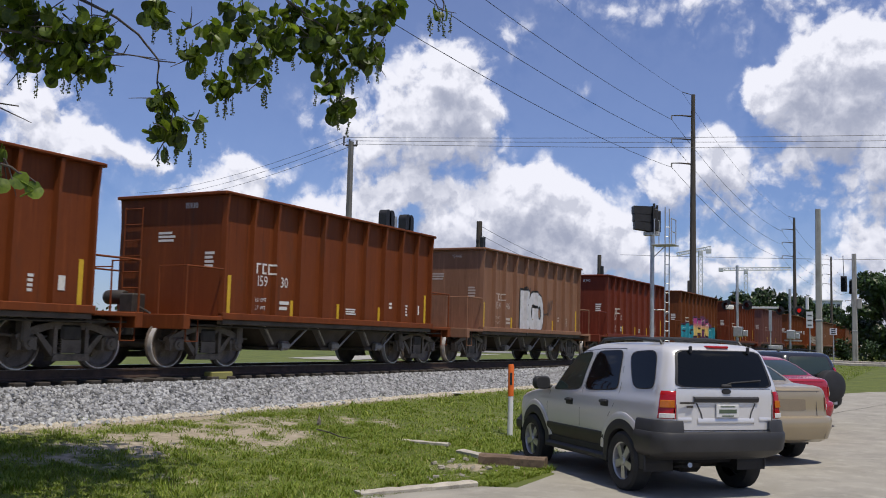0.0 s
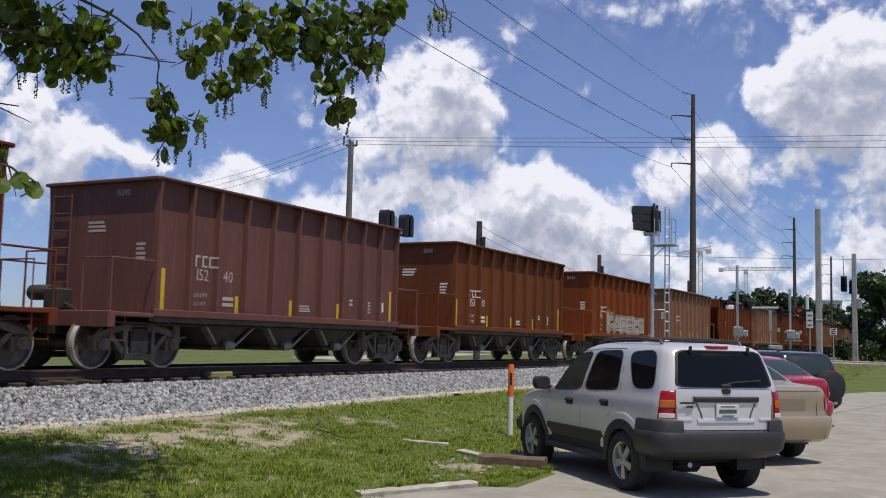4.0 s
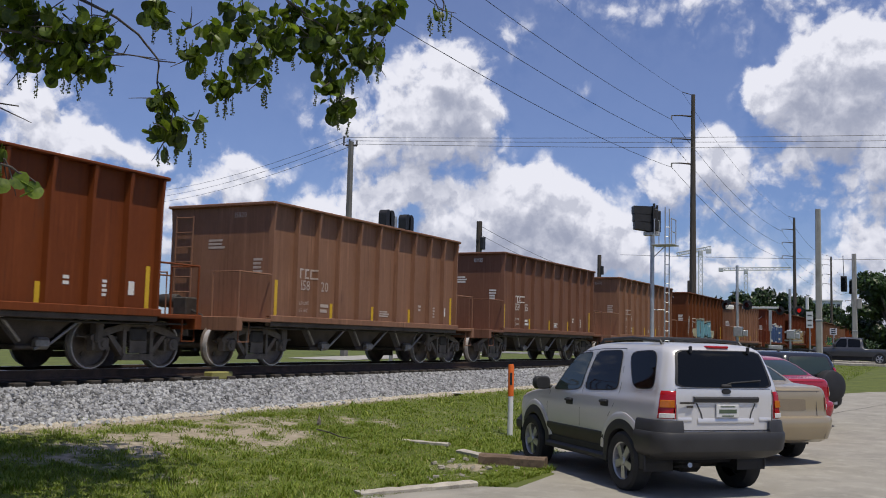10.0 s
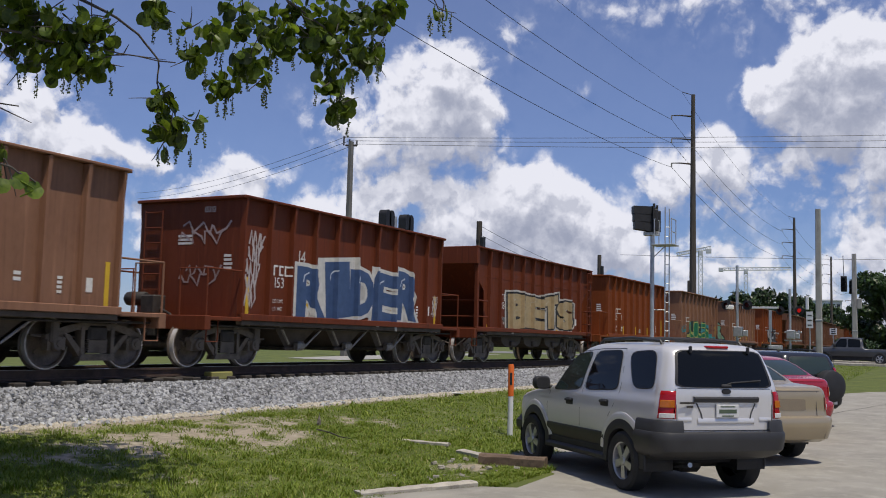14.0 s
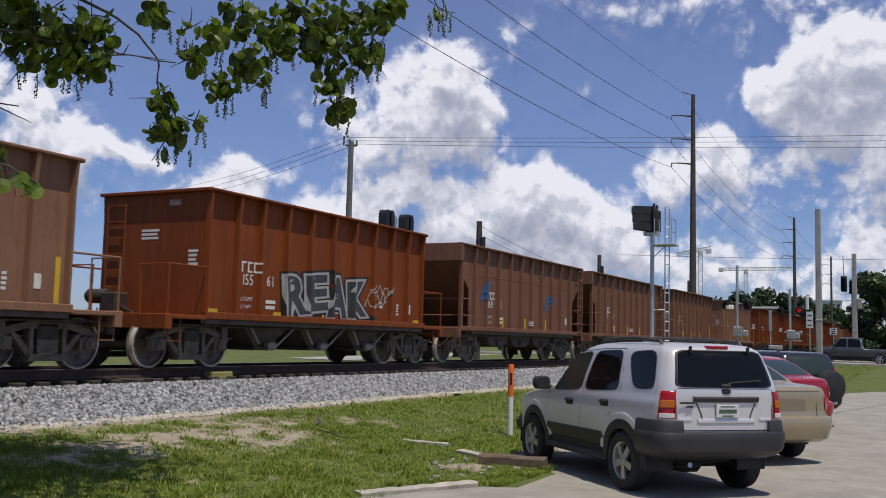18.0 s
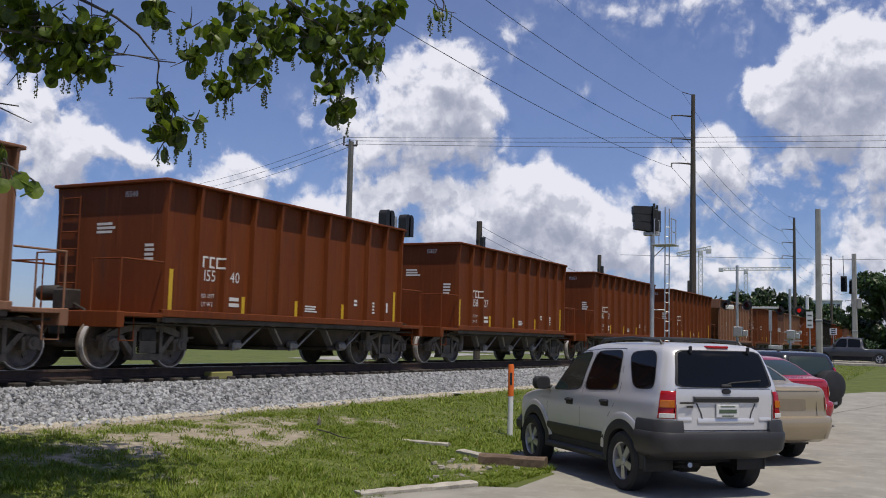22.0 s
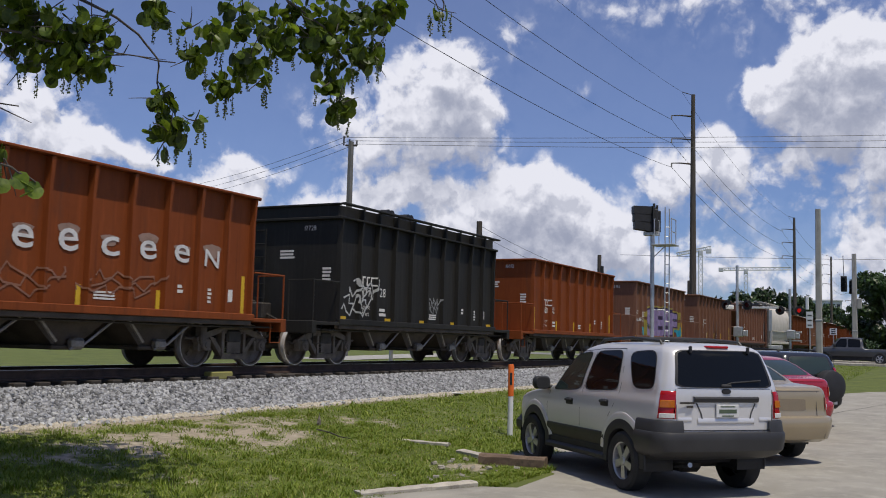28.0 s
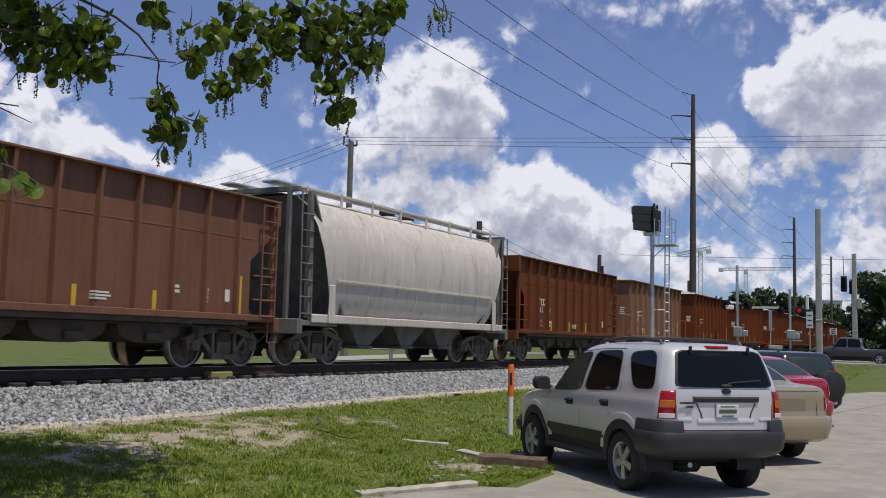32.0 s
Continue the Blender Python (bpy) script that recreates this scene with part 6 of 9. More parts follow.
def car_wheel(car, x, y, r, w, rim_mat, spokes=5):
    """Tyre with shoulders and a spoked rim; y is the outer face."""
    s = 1 if y > 0 else -1
    at = pose(x, y, r)
    prof = [(r * 0.62, 0), (r * 0.68, 0.012), (r * 0.9, 0.012), (r * 0.985, -0.015), (r, -0.05), (r, -w + 0.05), (r * 0.97, -w + 0.01), (r * 0.6, -w)]
    tyre = part("wheel", Geo().lathe([(a, b * s) for a, b in prof], 32), TYRE, car, "black rubber tyre on an alloy rim", m=at, smooth=True)
    g = Geo()
    g.lathe([(r * 0.64, 0.0), (r * 0.60, -0.01 * s), (r * 0.56, -0.06 * s), (r * 0.54, -0.12 * s)], 28)
    g.lathe([(0.0, 0.005 * s), (r * 0.13, 0.0), (r * 0.17, -0.03 * s)], 16)
    for k in range(spokes):
        a = 2 * math.pi * k / spokes + 0.3
        m = Matrix.Rotation(a, 4, "Y")
        g.add([m @ Vector(p) for p in ((r * 0.1, -0.012 * s, -r * 0.1), (r * 0.6, -0.02 * s, -r * 0.13), (r * 0.6, -0.02 * s, r * 0.13), (r * 0.1, -0.012 * s, r * 0.1),
                                      (r * 0.1, -0.05 * s, -r * 0.1), (r * 0.6, -0.055 * s, -r * 0.13), (r * 0.6, -0.055 * s, r * 0.13), (r * 0.1, -0.05 * s, r * 0.1))],
              [(0, 1, 2, 3), (7, 6, 5, 4), (0, 4, 5, 1), (2, 6, 7, 3)])
    part("rim", fixed_normals(g.mesh("rim", rim_mat)), None, tyre)
    part("brake_disc", Geo().lathe([(0, -0.10 * s), (r * 0.55, -0.10 * s)], 20), BLACK, tyre)


def arch(rows, x, r0, r1, low, s, t=0.03, cut=-0.08):
    """A wheel arch lip round a wheel."""
    g, n = Geo(), 18
    ring = []
    for k in range(n + 1):
        a = math.pi * (cut + (1 - 2 * cut) * k / n)
        for r, o in ((r0, t), (r1, t), (r1, -0.02)):
            px, pz = x + r * math.cos(a), max(0.2, 0.36 + r * math.sin(a))
            ring.append((px, s * (side_y(rows, px, max(pz, low + 0.01), low) + o), pz))
    g.add(ring, [(3 * k + j, 3 * k + 3 + j, 3 * k + 4 + j, 3 * k + 1 + j) for k in range(n) for j in range(2)])
    return g


def wheel_well(rows, x, r, low, s):
    g, n = Geo(), 20
    y = s * (side_y(rows, x, 0.5, low) + 0.006)
    vs = [(x, y, 0.36)] + [(x + r * math.cos(2 * math.pi * k / n), y, max(0.12, 0.36 + r * math.sin(2 * math.pi * k / n))) for k in range(n)]
    return g.add(vs, [(0, 1 + k, 1 + (k + 1) % n) for k in range(n)])


def cabin(car, x0, x1, w, z):
    """Seats and dashboard that show through the panes."""
    for x in (x0, x0 + (x1 - x0) * 0.55):
        for y in (-w * 0.5, w * 0.5):
            g = Geo().cbox(x, x + 0.5, y - 0.26, y + 0.26, z - 0.35, z - 0.2, 0.05).cbox(x - 0.12, x + 0.05, y - 0.26, y + 0.26, z - 0.25, z + 0.22, 0.05).cbox(x - 0.12, x - 0.02, y - 0.14, y + 0.14, z + 0.25, z + 0.42, 0.04)
            part("car_seat", g, CABIN, car)
    part("dashboard", Geo().cbox(x1 - 0.1, x1 + 0.25, -w * 0.9, w * 0.9, z - 0.3, z - 0.02, 0.05), CABIN, car)


def plain_car(name, m, label, paint, rows, xs, low, wheel_x, r, half_w, panes, quads, rim=ALLOY, clad=None):
    """Body, panes, wheels and arches shared by all the cars."""
    car = thing(name, m, label, "car", "")
    body = part("body", fixed_normals(loft(rows, xs, low).mesh("body", paint, True)), None, car)
    for corners, s_list, kind in panes:
        for s in s_list:
            part("window", side_pane(rows, corners, low, s), kind, car, "dark tinted side window" if kind is DARK_GLASS else "")
    for nm, pts, kind in quads:
        part(nm, slab(pts, 0.006), kind, car)
    for x in wheel_x:
        for s in (-1, 1):
            part("wheel_well", wheel_well(rows, x, r * 1.12, low, s), BLACK, car)
            part("wheel_arch", arch(rows, x, r * 1.08, r * 1.08 + 0.07, low, s), clad or paint, car)
            car_wheel(car, x, s * (half_w + 0.02), r, 0.2, rim)
    part("underbody", Geo().cbox(0.35, xs[-1] - 0.35, -half_w * 0.8, half_w * 0.8, 0.24, low + 0.05, 0.03).cbox(xs[0] + 0.1, 0.36, -half_w * 0.7, half_w * 0.7, low - 0.08, low + 0.04, 0.02), BLACK, car)
    return car


class Shell:
    """A car's skin, known level by level: rows of (z, rear x, front x, half-width, rear corner radius, front corner radius)."""

    def __init__(self, rows, bow=0.05, nose=0.16):
        self.rows, self.bow, self.nose = rows, bow, nose

    def at(self, z):
        r = self.rows
        if z <= r[0][0]:
            return r[0][1:]
        for i in range(len(r) - 1):
            p, q = r[i], r[i + 1]
            if z <= q[0]:
                h = q[0] - p[0]
                t = (z - p[0]) / h
                out = []
                for k in range(1, 6):
                    d = (q[k] - p[k]) / h
                    a = d if i == 0 else (p[k] - r[i - 1][k]) / (p[0] - r[i - 1][0])
                    b = d if i == len(r) - 2 else (r[i + 2][k] - q[k]) / (r[i + 2][0] - q[0])
                    m0 = 0 if a * d <= 0 else 2 * a * d / (a + d)
                    m1 = 0 if b * d <= 0 else 2 * b * d / (b + d)
                    out.append((2 * t ** 3 - 3 * t * t + 1) * p[k] + (t ** 3 - 2 * t * t + t) * h * m0 + (3 * t * t - 2 * t ** 3) * q[k] + (t ** 3 - t * t) * h * m1)
                return out
        return r[-1][1:]

    def bent(self, x, y, s, z, out):
        """Moves a point of the plain outline on to the bowed one, out along its normal."""
        xr, xf, w, rr, rf = s
        u = (y / max(w, 0.01)) ** 2
        mid = max(0, min(1, (x - xr) / (xf - xr)))
        x += self.bow * u * (1 - mid) ** 3 - self.nose * u * mid ** 3
        y *= 1 - 0.035 * ((x - 1.3) / 2.2) ** 2
        return x, y, z

    def point(self, z, a, out=0.0):
        """A point of the outline at height z: a = ('rear', y), ('side', x) or ('corner', 0..1), on the left-hand side."""
        s = self.at(z)
        xr, xf, w, rr, rf = s
        kind, v = a
        if kind == "side":
            x, y, nx, ny = max(v, xr + rr), w, 0, 1
            if v < xr + rr:
                c = max(-1, min(1, (xr + rr - v) / rr))
                y, x, nx, ny = w - rr + rr * math.sqrt(1 - c * c), v, -c, math.sqrt(1 - c * c)
        elif kind == "rear":
            x, y, nx, ny = xr, v, -1, 0
            if abs(v) > w - rr:
                c = min(1, (abs(v) - (w - rr)) / rr)
                x, nx, ny = xr + rr - rr * math.sqrt(1 - c * c), -math.sqrt(1 - c * c), c * (1 if v > 0 else -1)
        else:
            t = math.pi / 2 * v
            x, y, nx, ny = xr + rr - rr * math.sin(t), w - rr + rr * math.cos(t), -math.sin(t), math.cos(t)
        return self.bent(x + nx * out, y + ny * out, s, z, out)

    def ring(self, z, side=60):
        s = self.at(z)
        xr, xf, w, rr, rf = s
        half = [(xr, (w - rr) * k / 6) for k in range(6)]
        half += [(xr + rr - rr * math.cos(math.pi / 2 * k / 7), w - rr + rr * math.sin(math.pi / 2 * k / 7)) for k in range(7)]
        half += [(xr + rr + (xf - rf - xr - rr) * k / side, w) for k in range(side)]
        half += [(xf - rf + rf * math.sin(math.pi / 2 * k / 7), w - rf + rf * math.cos(math.pi / 2 * k / 7)) for k in range(8)]
        half += [(xf, (w - rf) * (5 - k) / 6) for k in range(6)]
        full = half + [(x, -y) for x, y in half[-2:0:-1]]
        return [self.bent(x, y, s, z, 0) for x, y in full]

    def skin(self, zs, wheels=(), reach=0.43, hub=0.36):
        """The whole skin, open round the wheels."""
        g, rings = Geo(), [self.ring(z) for z in zs]
        n = len(rings[0])
        fs = []
        for i in range(len(zs) - 1):
            for k in range(n):
                q = (k, (k + 1) % n)
                cx = sum(rings[i + a][b][0] for a in (0, 1) for b in q) / 4
                cy = sum(rings[i + a][b][1] for a in (0, 1) for b in q) / 4
                cz = (zs[i] + zs[i + 1]) / 2
                if abs(cy) > 0.5 and any(math.hypot(cx - x, cz - hub) < reach for x in wheels):
                    continue
                fs.append((i * n + q[0], i * n + q[1], (i + 1) * n + q[1], (i + 1) * n + q[0]))
        fs += [tuple(range(n))[::-1], tuple((len(zs) - 1) * n + k for k in range(n))]
        return g.add([p for r in rings for p in r], fs)

    def strip(self, path, prof, s=1):
        """A band along the outline: path of point() keys, prof of (z, out)."""
        g, n = Geo(), len(path)
        for z, out in prof:
            g.v += [(x, y * s, zz) for x, y, zz in (self.point(z, a, out) for a in path)]
        g.f = [(i * n + k, i * n + k + 1, (i + 1) * n + k + 1, (i + 1) * n + k) for i in range(len(prof) - 1) for k in range(n - 1)]
        return g

    def pane(self, corners, kind, s=1, proud=0.005, grow=0.0, hole=False, power=7):
        """A rounded pane on the skin; corners are (x or y, z): low rear, low front, top front, top rear."""
        (ax, az), (bx, bz), (cx, cz), (dx, dz) = corners
        g, n = Geo(), 48
        radii = (1.0, 1.0 + grow) if hole else (0.0, 0.3, 0.55, 0.75, 0.9, 1.0)
        for r in radii:
            for k in range(n):
                t = 2 * math.pi * (k + 0.5) / n
                c, e = math.cos(t), math.sin(t)
                m = r / (abs(c) ** power + abs(e) ** power) ** (1 / power)
                u, v = (c * m + 1) / 2, (e * m + 1) / 2
                x = (ax + (bx - ax) * u) * (1 - v) + (dx + (cx - dx) * u) * v
                z = (az + (bz - az) * u) * (1 - v) + (dz + (cz - dz) * u) * v
                p = self.point(z, (kind, x), proud)
                g.v.append((p[0], p[1] * s, z))
        g.f = [(i * n + k, i * n + (k + 1) % n, (i + 1) * n + (k + 1) % n, (i + 1) * n + k) for i in range(len(radii) - 1) for k in range(n)]
        return g

    def line(self, pts, kind, s=1, w=0.004, proud=0.002):
        """A dark joint along (x or y, z) points."""
        g = Geo()
        for i, (x, z) in enumerate(pts):
            q = pts[min(i + 1, len(pts) - 1)]
            o = pts[max(i - 1, 0)]
            d = Vector((q[0] - o[0], q[1] - o[1])).normalized() * w
            for e in (-1, 1):
                p = self.point(z + e * d.x, (kind, x - e * d.y), proud)
                g.v.append((p[0], p[1] * s, z + e * d.x))
        g.f = [(2 * i, 2 * i + 1, 2 * i + 3, 2 * i + 2) for i in range(len(pts) - 1)]
        return g

    def lip(self, x, hub, r0, r1, out, s, a0=-6, a1=186, n=26):
        """A raised lip round a wheel opening, with its inner edge turned in."""
        g = Geo()
        for k in range(n + 1):
            a = radians(a0 + (a1 - a0) * k / n)
            for r, o in ((r0, -0.10), (r0, out), ((r0 + r1) / 2, out + 0.006), (r1, out * 0.6), (r1 + 0.006, -0.004)):
                px, pz = x + r * math.cos(a), hub + r * math.sin(a)
                p = self.point(max(pz, self.rows[0][0] + 0.06), ("side", px), o)
                g.v.append((p[0], p[1] * s, pz))
        g.f = [(5 * k + j, 5 * k + 5 + j, 5 * k + 6 + j, 5 * k + 1 + j) for k in range(n) for j in range(4)]
        return g


ROUND_REAR = [("side", -0.38 - 0.04 * k) for k in range(7)] + [("corner", k / 8) for k in range(9)]


def smooth_part(name, geo, material, parent, label=""):
    return part(name, fixed_normals(geo.mesh(name, material, True)), None, parent, label)


def shell_car(name, m, label, paint, shell, zs, wheels, r, half_w, clad=None, rim=None, reach=0.43):
    """Skin, wheel openings and wheels shared by the parked cars."""
    car = thing(name, m, label, "car")
    smooth_part("body", shell.skin(zs, wheels, reach, r), paint, car)
    for x in wheels:
        for s in (1, -1):
            liner = Geo()
            for k in range(17):
                a = radians(-10 + 200 * k / 16)
                for y in (0.45, half_w - 0.03):
                    liner.v.append((x + (reach + 0.02) * math.cos(a), s * y, r + (reach + 0.02) * math.sin(a)))
            liner.f = [(2 * k, 2 * k + 1, 2 * k + 3, 2 * k + 2) for k in range(16)]
            liner.f.append(tuple(2 * k for k in range(17)))
            part("wheel_liner", liner, BLACK, car)
            smooth_part("wheel_arch", shell.lip(x, r, reach - 0.045, reach + 0.07, 0.022, s), clad or paint, car, "dark grey plastic wheel arch" if clad else "")
            car_wheel(car, x, s * half_w, r, 0.22, rim or ALLOY)
    part("underbody", Geo().cbox(shell.at(0.5)[0] + 0.4, shell.at(0.5)[1] - 0.3, -half_w + 0.42, half_w - 0.42, 0.36, 0.54, 0.05), BLACK, car)
    return car


def glaze(car, shell, corners, kind, material, label="", sides=(1, -1), power=7):
    """A pane in its black rubber seal."""
    for s in sides:
        w = part("window", fixed_normals(shell.pane(corners, kind, s, power=power).mesh("window", material, True)), None, car, label)
        part("seal", fixed_normals(shell.pane(corners, kind, s, 0.006, 0.05, True, power).mesh("seal", BLACK)), None, w)


def build_suv():
    rows = [(0.46, -0.70, 3.20, 0.80, 0.14, 0.3), (0.54, -0.85, 3.36, 0.865, 0.15, 0.3), (0.75, -0.865, 3.40, 0.885, 0.15, 0.3), (0.95, -0.865, 3.33, 0.885, 0.15, 0.3), (1.02, -0.865, 3.16, 0.88, 0.15, 0.3), (1.08, -0.865, 2.80, 0.875, 0.15, 0.26),
            (1.13, -0.865, 2.40, 0.865, 0.15, 0.2), (1.18, -0.865, 2.16, 0.85, 0.15, 0.16), (1.30, -0.855, 2.02, 0.825, 0.15, 0.16), (1.45, -0.82, 1.87, 0.78, 0.15, 0.16), (1.60, -0.77, 1.67, 0.73, 0.15, 0.16), (1.69, -0.73, 1.50, 0.695, 0.15, 0.18),
            (1.745, -0.67, 1.33, 0.65, 0.15, 0.2), (1.78, -0.56, 1.12, 0.57, 0.15, 0.2), (1.80, -0.36, 0.80, 0.40, 0.15, 0.2), (1.806, -0.1, 0.5, 0.2, 0.1, 0.1)]
    sh = Shell(rows)
    zs = spaced([(0.46, 1.0, 0.04), (1.0, 1.2, 0.02), (1.2, 1.68, 0.04), (1.68, 1.79, 0.011), (1.79, 1.806, 0.004)])
    suv = shell_car("silver_suv", pose(12.37, 3.085, ground_z(12.4, 3.1) + 0.012, 0, 0, 47.3), "silver compact SUV with grey lower cladding, parked", SILVER, sh, zs, (0, 2.62), 0.36, 0.885, CLAD)
    glaze(suv, sh, [(1.19, 1.16), (2.05, 1.12), (1.60, 1.615), (1.12, 1.655)], "side", CLEAR_GLASS)
    glaze(suv, sh, [(0.18, 1.21), (1.06, 1.165), (1.00, 1.66), (0.30, 1.69)], "side", DARK_GLASS, "dark tinted side window")
    glaze(suv, sh, [(-0.66, 1.265), (-0.19, 1.245), (0.10, 1.67), (-0.50, 1.705)], "side", DARK_GLASS, "dark tinted side window", power=4.5)
    glaze(suv, sh, [(-0.665, 1.295), (0.665, 1.295), (0.575, 1.71), (-0.575, 1.71)], "rear", DARK_GLASS, "dark tinted rear window", sides=(1,), power=12)
    cabin(suv, 0.3, 2.0, 0.7, 1.0)
    full = ROUND_REAR + [("rear", 0.68 - 0.68 * k / 6) for k in range(7)]
    for s in (1, -1):
        smooth_part("fender_flare", sh.lip(2.62, 0.36, 0.50, 0.57, 0.016, s, 12, 168), SILVER, suv)
        smooth_part("fender_flare", sh.lip(0, 0.36, 0.50, 0.58, 0.018, s, 12, 150), SILVER, suv)
        smooth_part("door_cladding", sh.strip([("side", 0.44 + 0.1 * k) for k in range(18)], [(0.44, -0.03), (0.45, 0.022), (0.60, 0.026), (0.655, 0.018), (0.665, -0.002)], s), CLAD, suv, "grey plastic lower door panel")
        part("running_board", Geo().cbox(0.45, 2.16, s * 0.84 - 0.10, s * 0.84 + 0.055, 0.315, 0.40, 0.03), CLAD, suv)
        part("rocker", Geo().cbox(0.40, 2.22, s * 0.80 - 0.05, s * 0.80 + 0.05, 0.36, 0.50, 0.02), BLACK, suv)
        for pts in ([(1.13, 0.68), (1.13, 0.9), (1.11, 1.13), (1.06, 1.40), (1.02, 1.66)], [(2.17, 0.68), (2.17, 0.9), (2.12, 1.09)], [(0.36, 0.86), (0.22, 1.02), (0.13, 1.18), (0.12, 1.3)], [(0.13, 1.2), (0.16, 1.45), (0.24, 1.70)], [(0.25, 1.715), (0.9, 1.70), (1.5, 1.655)]):
            part("door_gap", sh.line(pts, "side", s), BLACK, suv)
        for x, z in ((0.47, 1.025), (1.42, 0.985)):
            y = sh.point(z, ("side", x))[1]
            smooth_part("door_handle", Geo().cbox(x - 0.11, x + 0.10, s * y - 0.012 * s - 0.02, s * y - 0.012 * s + 0.02, z - 0.05, z + 0.045, 0.018).cbox(x - 0.085, x + 0.09, s * (y + 0.02) - 0.015, s * (y + 0.02) + 0.015, z, z + 0.035, 0.014), BLACK, suv, "black door handle")
        mir = Geo()
        for k, (dx, ww, hh) in enumerate(((0.0, 0.10, 0.075), (0.03, 0.125, 0.092), (0.10, 0.12, 0.09), (0.16, 0.08, 0.06), (0.18, 0.03, 0.02))):
            for q in range(14):
                t = 2 * math.pi * q / 14
                c, e = math.cos(t), math.sin(t)
                e2 = 1 / (abs(c) ** 4 + abs(e) ** 4) ** 0.25
                mir.v.append((2.0 + dx, s * 1.0 + ww * c * e2, 1.20 + hh * e * e2))
        mir.f = [(i * 14 + q, i * 14 + (q + 1) % 14, (i + 1) * 14 + (q + 1) % 14, (i + 1) * 14 + q) for i in range(4) for q in range(14)] + [tuple(range(14)), tuple(range(56, 70))]
        mir.cbox(2.03, 2.15, s * 0.87 - 0.05, s * 0.87 + 0.05, 1.12, 1.17, 0.015)
        smooth_part("mirror", mir, BLACK, suv, "black door mirror")
        lamp_way = [("corner", 0.3 + 0.7 * k / 8) for k in range(9)] + [("rear", 0.715), ("rear", 0.695)]
        lamp = smooth_part("tail_lamp", sh.strip(lamp_way, [(0.925, -0.01), (0.93, 0.014), (1.20, 0.018), (1.235, 0.012), (1.25, -0.006)], s), LAMP_RED, suv, "red and amber tail lamp")
        smooth_part("amber_lens", sh.strip(lamp_way[1:-1], [(1.055, 0.015), (1.06, 0.021), (1.135, 0.021), (1.14, 0.015)], s), LAMP_AMBER, lamp)
        smooth_part("clear_lens", sh.strip(lamp_way[1:-1], [(0.935, 0.010), (0.94, 0.020), (0.985, 0.020), (0.99, 0.014)], s), LAMP_CLEAR, lamp)
        part("head_lamp", Geo().cbox(3.12, 3.30, s * 0.60 - 0.14, s * 0.60 + 0.14, 0.78, 0.95, 0.04), LAMP_CLEAR, suv)
        smooth_part("bumper_corner", sh.strip(ROUND_REAR + [("rear", 0.71), ("rear", 0.66), ("rear", 0.61), ("rear", 0.607)], [(0.76, 0.05), (0.79, 0.045), (0.885, 0.032), (0.905, 0.02), (0.912, -0.01)], s), CLAD, suv)
        smooth_part("rear_bumper", sh.strip(full, [(0.44, -0.16), (0.442, -0.02), (0.455, 0.03), (0.50, 0.055), (0.56, 0.066), (0.68, 0.074), (0.745, 0.07), (0.772, 0.055), (0.782, 0.03), (0.784, -0.01)], s), CLAD, suv, "dark grey plastic rear bumper")
        part("gate_gap", sh.line([(0.675, 0.80), (0.675, 1.0), (0.685, 1.25), (0.64, 1.5), (0.59, 1.72)], "rear", s, 0.004), BLACK, suv)
        part("roof_rail", Geo().tube([(-0.40, s * 0.56, 1.755), (-0.34, s * 0.56, 1.815), (0.3, s * 0.57, 1.85), (1.05, s * 0.56, 1.82), (1.16, s * 0.55, 1.745)], 0.02, 8), CLAD, suv, "grey roof rail")
        part("window_hinge", Geo().cbox(-0.75, -0.70, s * 0.40 - 0.014, s * 0.40 + 0.014, 1.68, 1.765, 0.012), BLACK, suv)
    for x in (0.0, 0.8):
        part("roof_crossbar", Geo().tube([(x, -0.57, 1.835), (x, -0.3, 1.852), (x, 0.3, 1.852), (x, 0.57, 1.835)], 0.017, 8), CLAD, suv)
    smooth_part("front_bumper", Geo().cbox(2.95, 3.46, -0.80, 0.80, 0.38, 0.68, 0.10), CLAD, suv)
    part("gate_gap", sh.line([(-0.68 + 0.136 * k, 0.795) for k in range(11)], "rear", 1, 0.006), BLACK, suv)
    part("gate_gap", sh.line([(-0.66 + 0.132 * k, 1.275) for k in range(11)], "rear", 1, 0.003), BLACK, suv)
    smooth_part("tailgate_trim", sh.strip([("rear", 0.46 - 0.092 * k) for k in range(11)], [(1.115, -0.004), (1.125, 0.022), (1.165, 0.034), (1.18, 0.026), (1.184, -0.004)]), CLAD, suv, "dark strip over the number plate")
    smooth_part("gate_ledge", sh.strip([("rear", 0.40 - 0.08 * k) for k in range(11)], [(0.865, -0.002), (0.88, 0.010), (0.895, 0.013), (0.925, 0.006), (0.95, -0.004)]), SILVER, suv)
    for s in (1, -1):
        smooth_part("gate_fold", sh.strip([("rear", 0.66 - 0.03 * k) for k in range(7)], [(0.89, -0.002), (0.906, 0.009), (0.925, 0.008), (0.955, -0.004)], s), SILVER, suv)
        # grey line painted for the shade along the plate recess, which has no depth
        part("recess_edge", sh.line([(0.34, 0.93), (0.36, 1.0), (0.42, 1.11)], "rear", s, 0.010, 0.003), GREY_CAR, suv)
    plate = part("number_plate", Geo().cbox(-0.893, -0.872, -0.155, 0.155, 0.945, 1.095, 0.006), PLATE, suv)
    part("plate_bars", Geo().box(-0.896, -0.892, -0.12, 0.12, 0.995, 1.04).box(-0.896, -0.892, -0.10, 0.10, 1.065, 1.078).box(-0.896, -0.892, -0.08, 0.08, 0.958, 0.972), INK, plate)
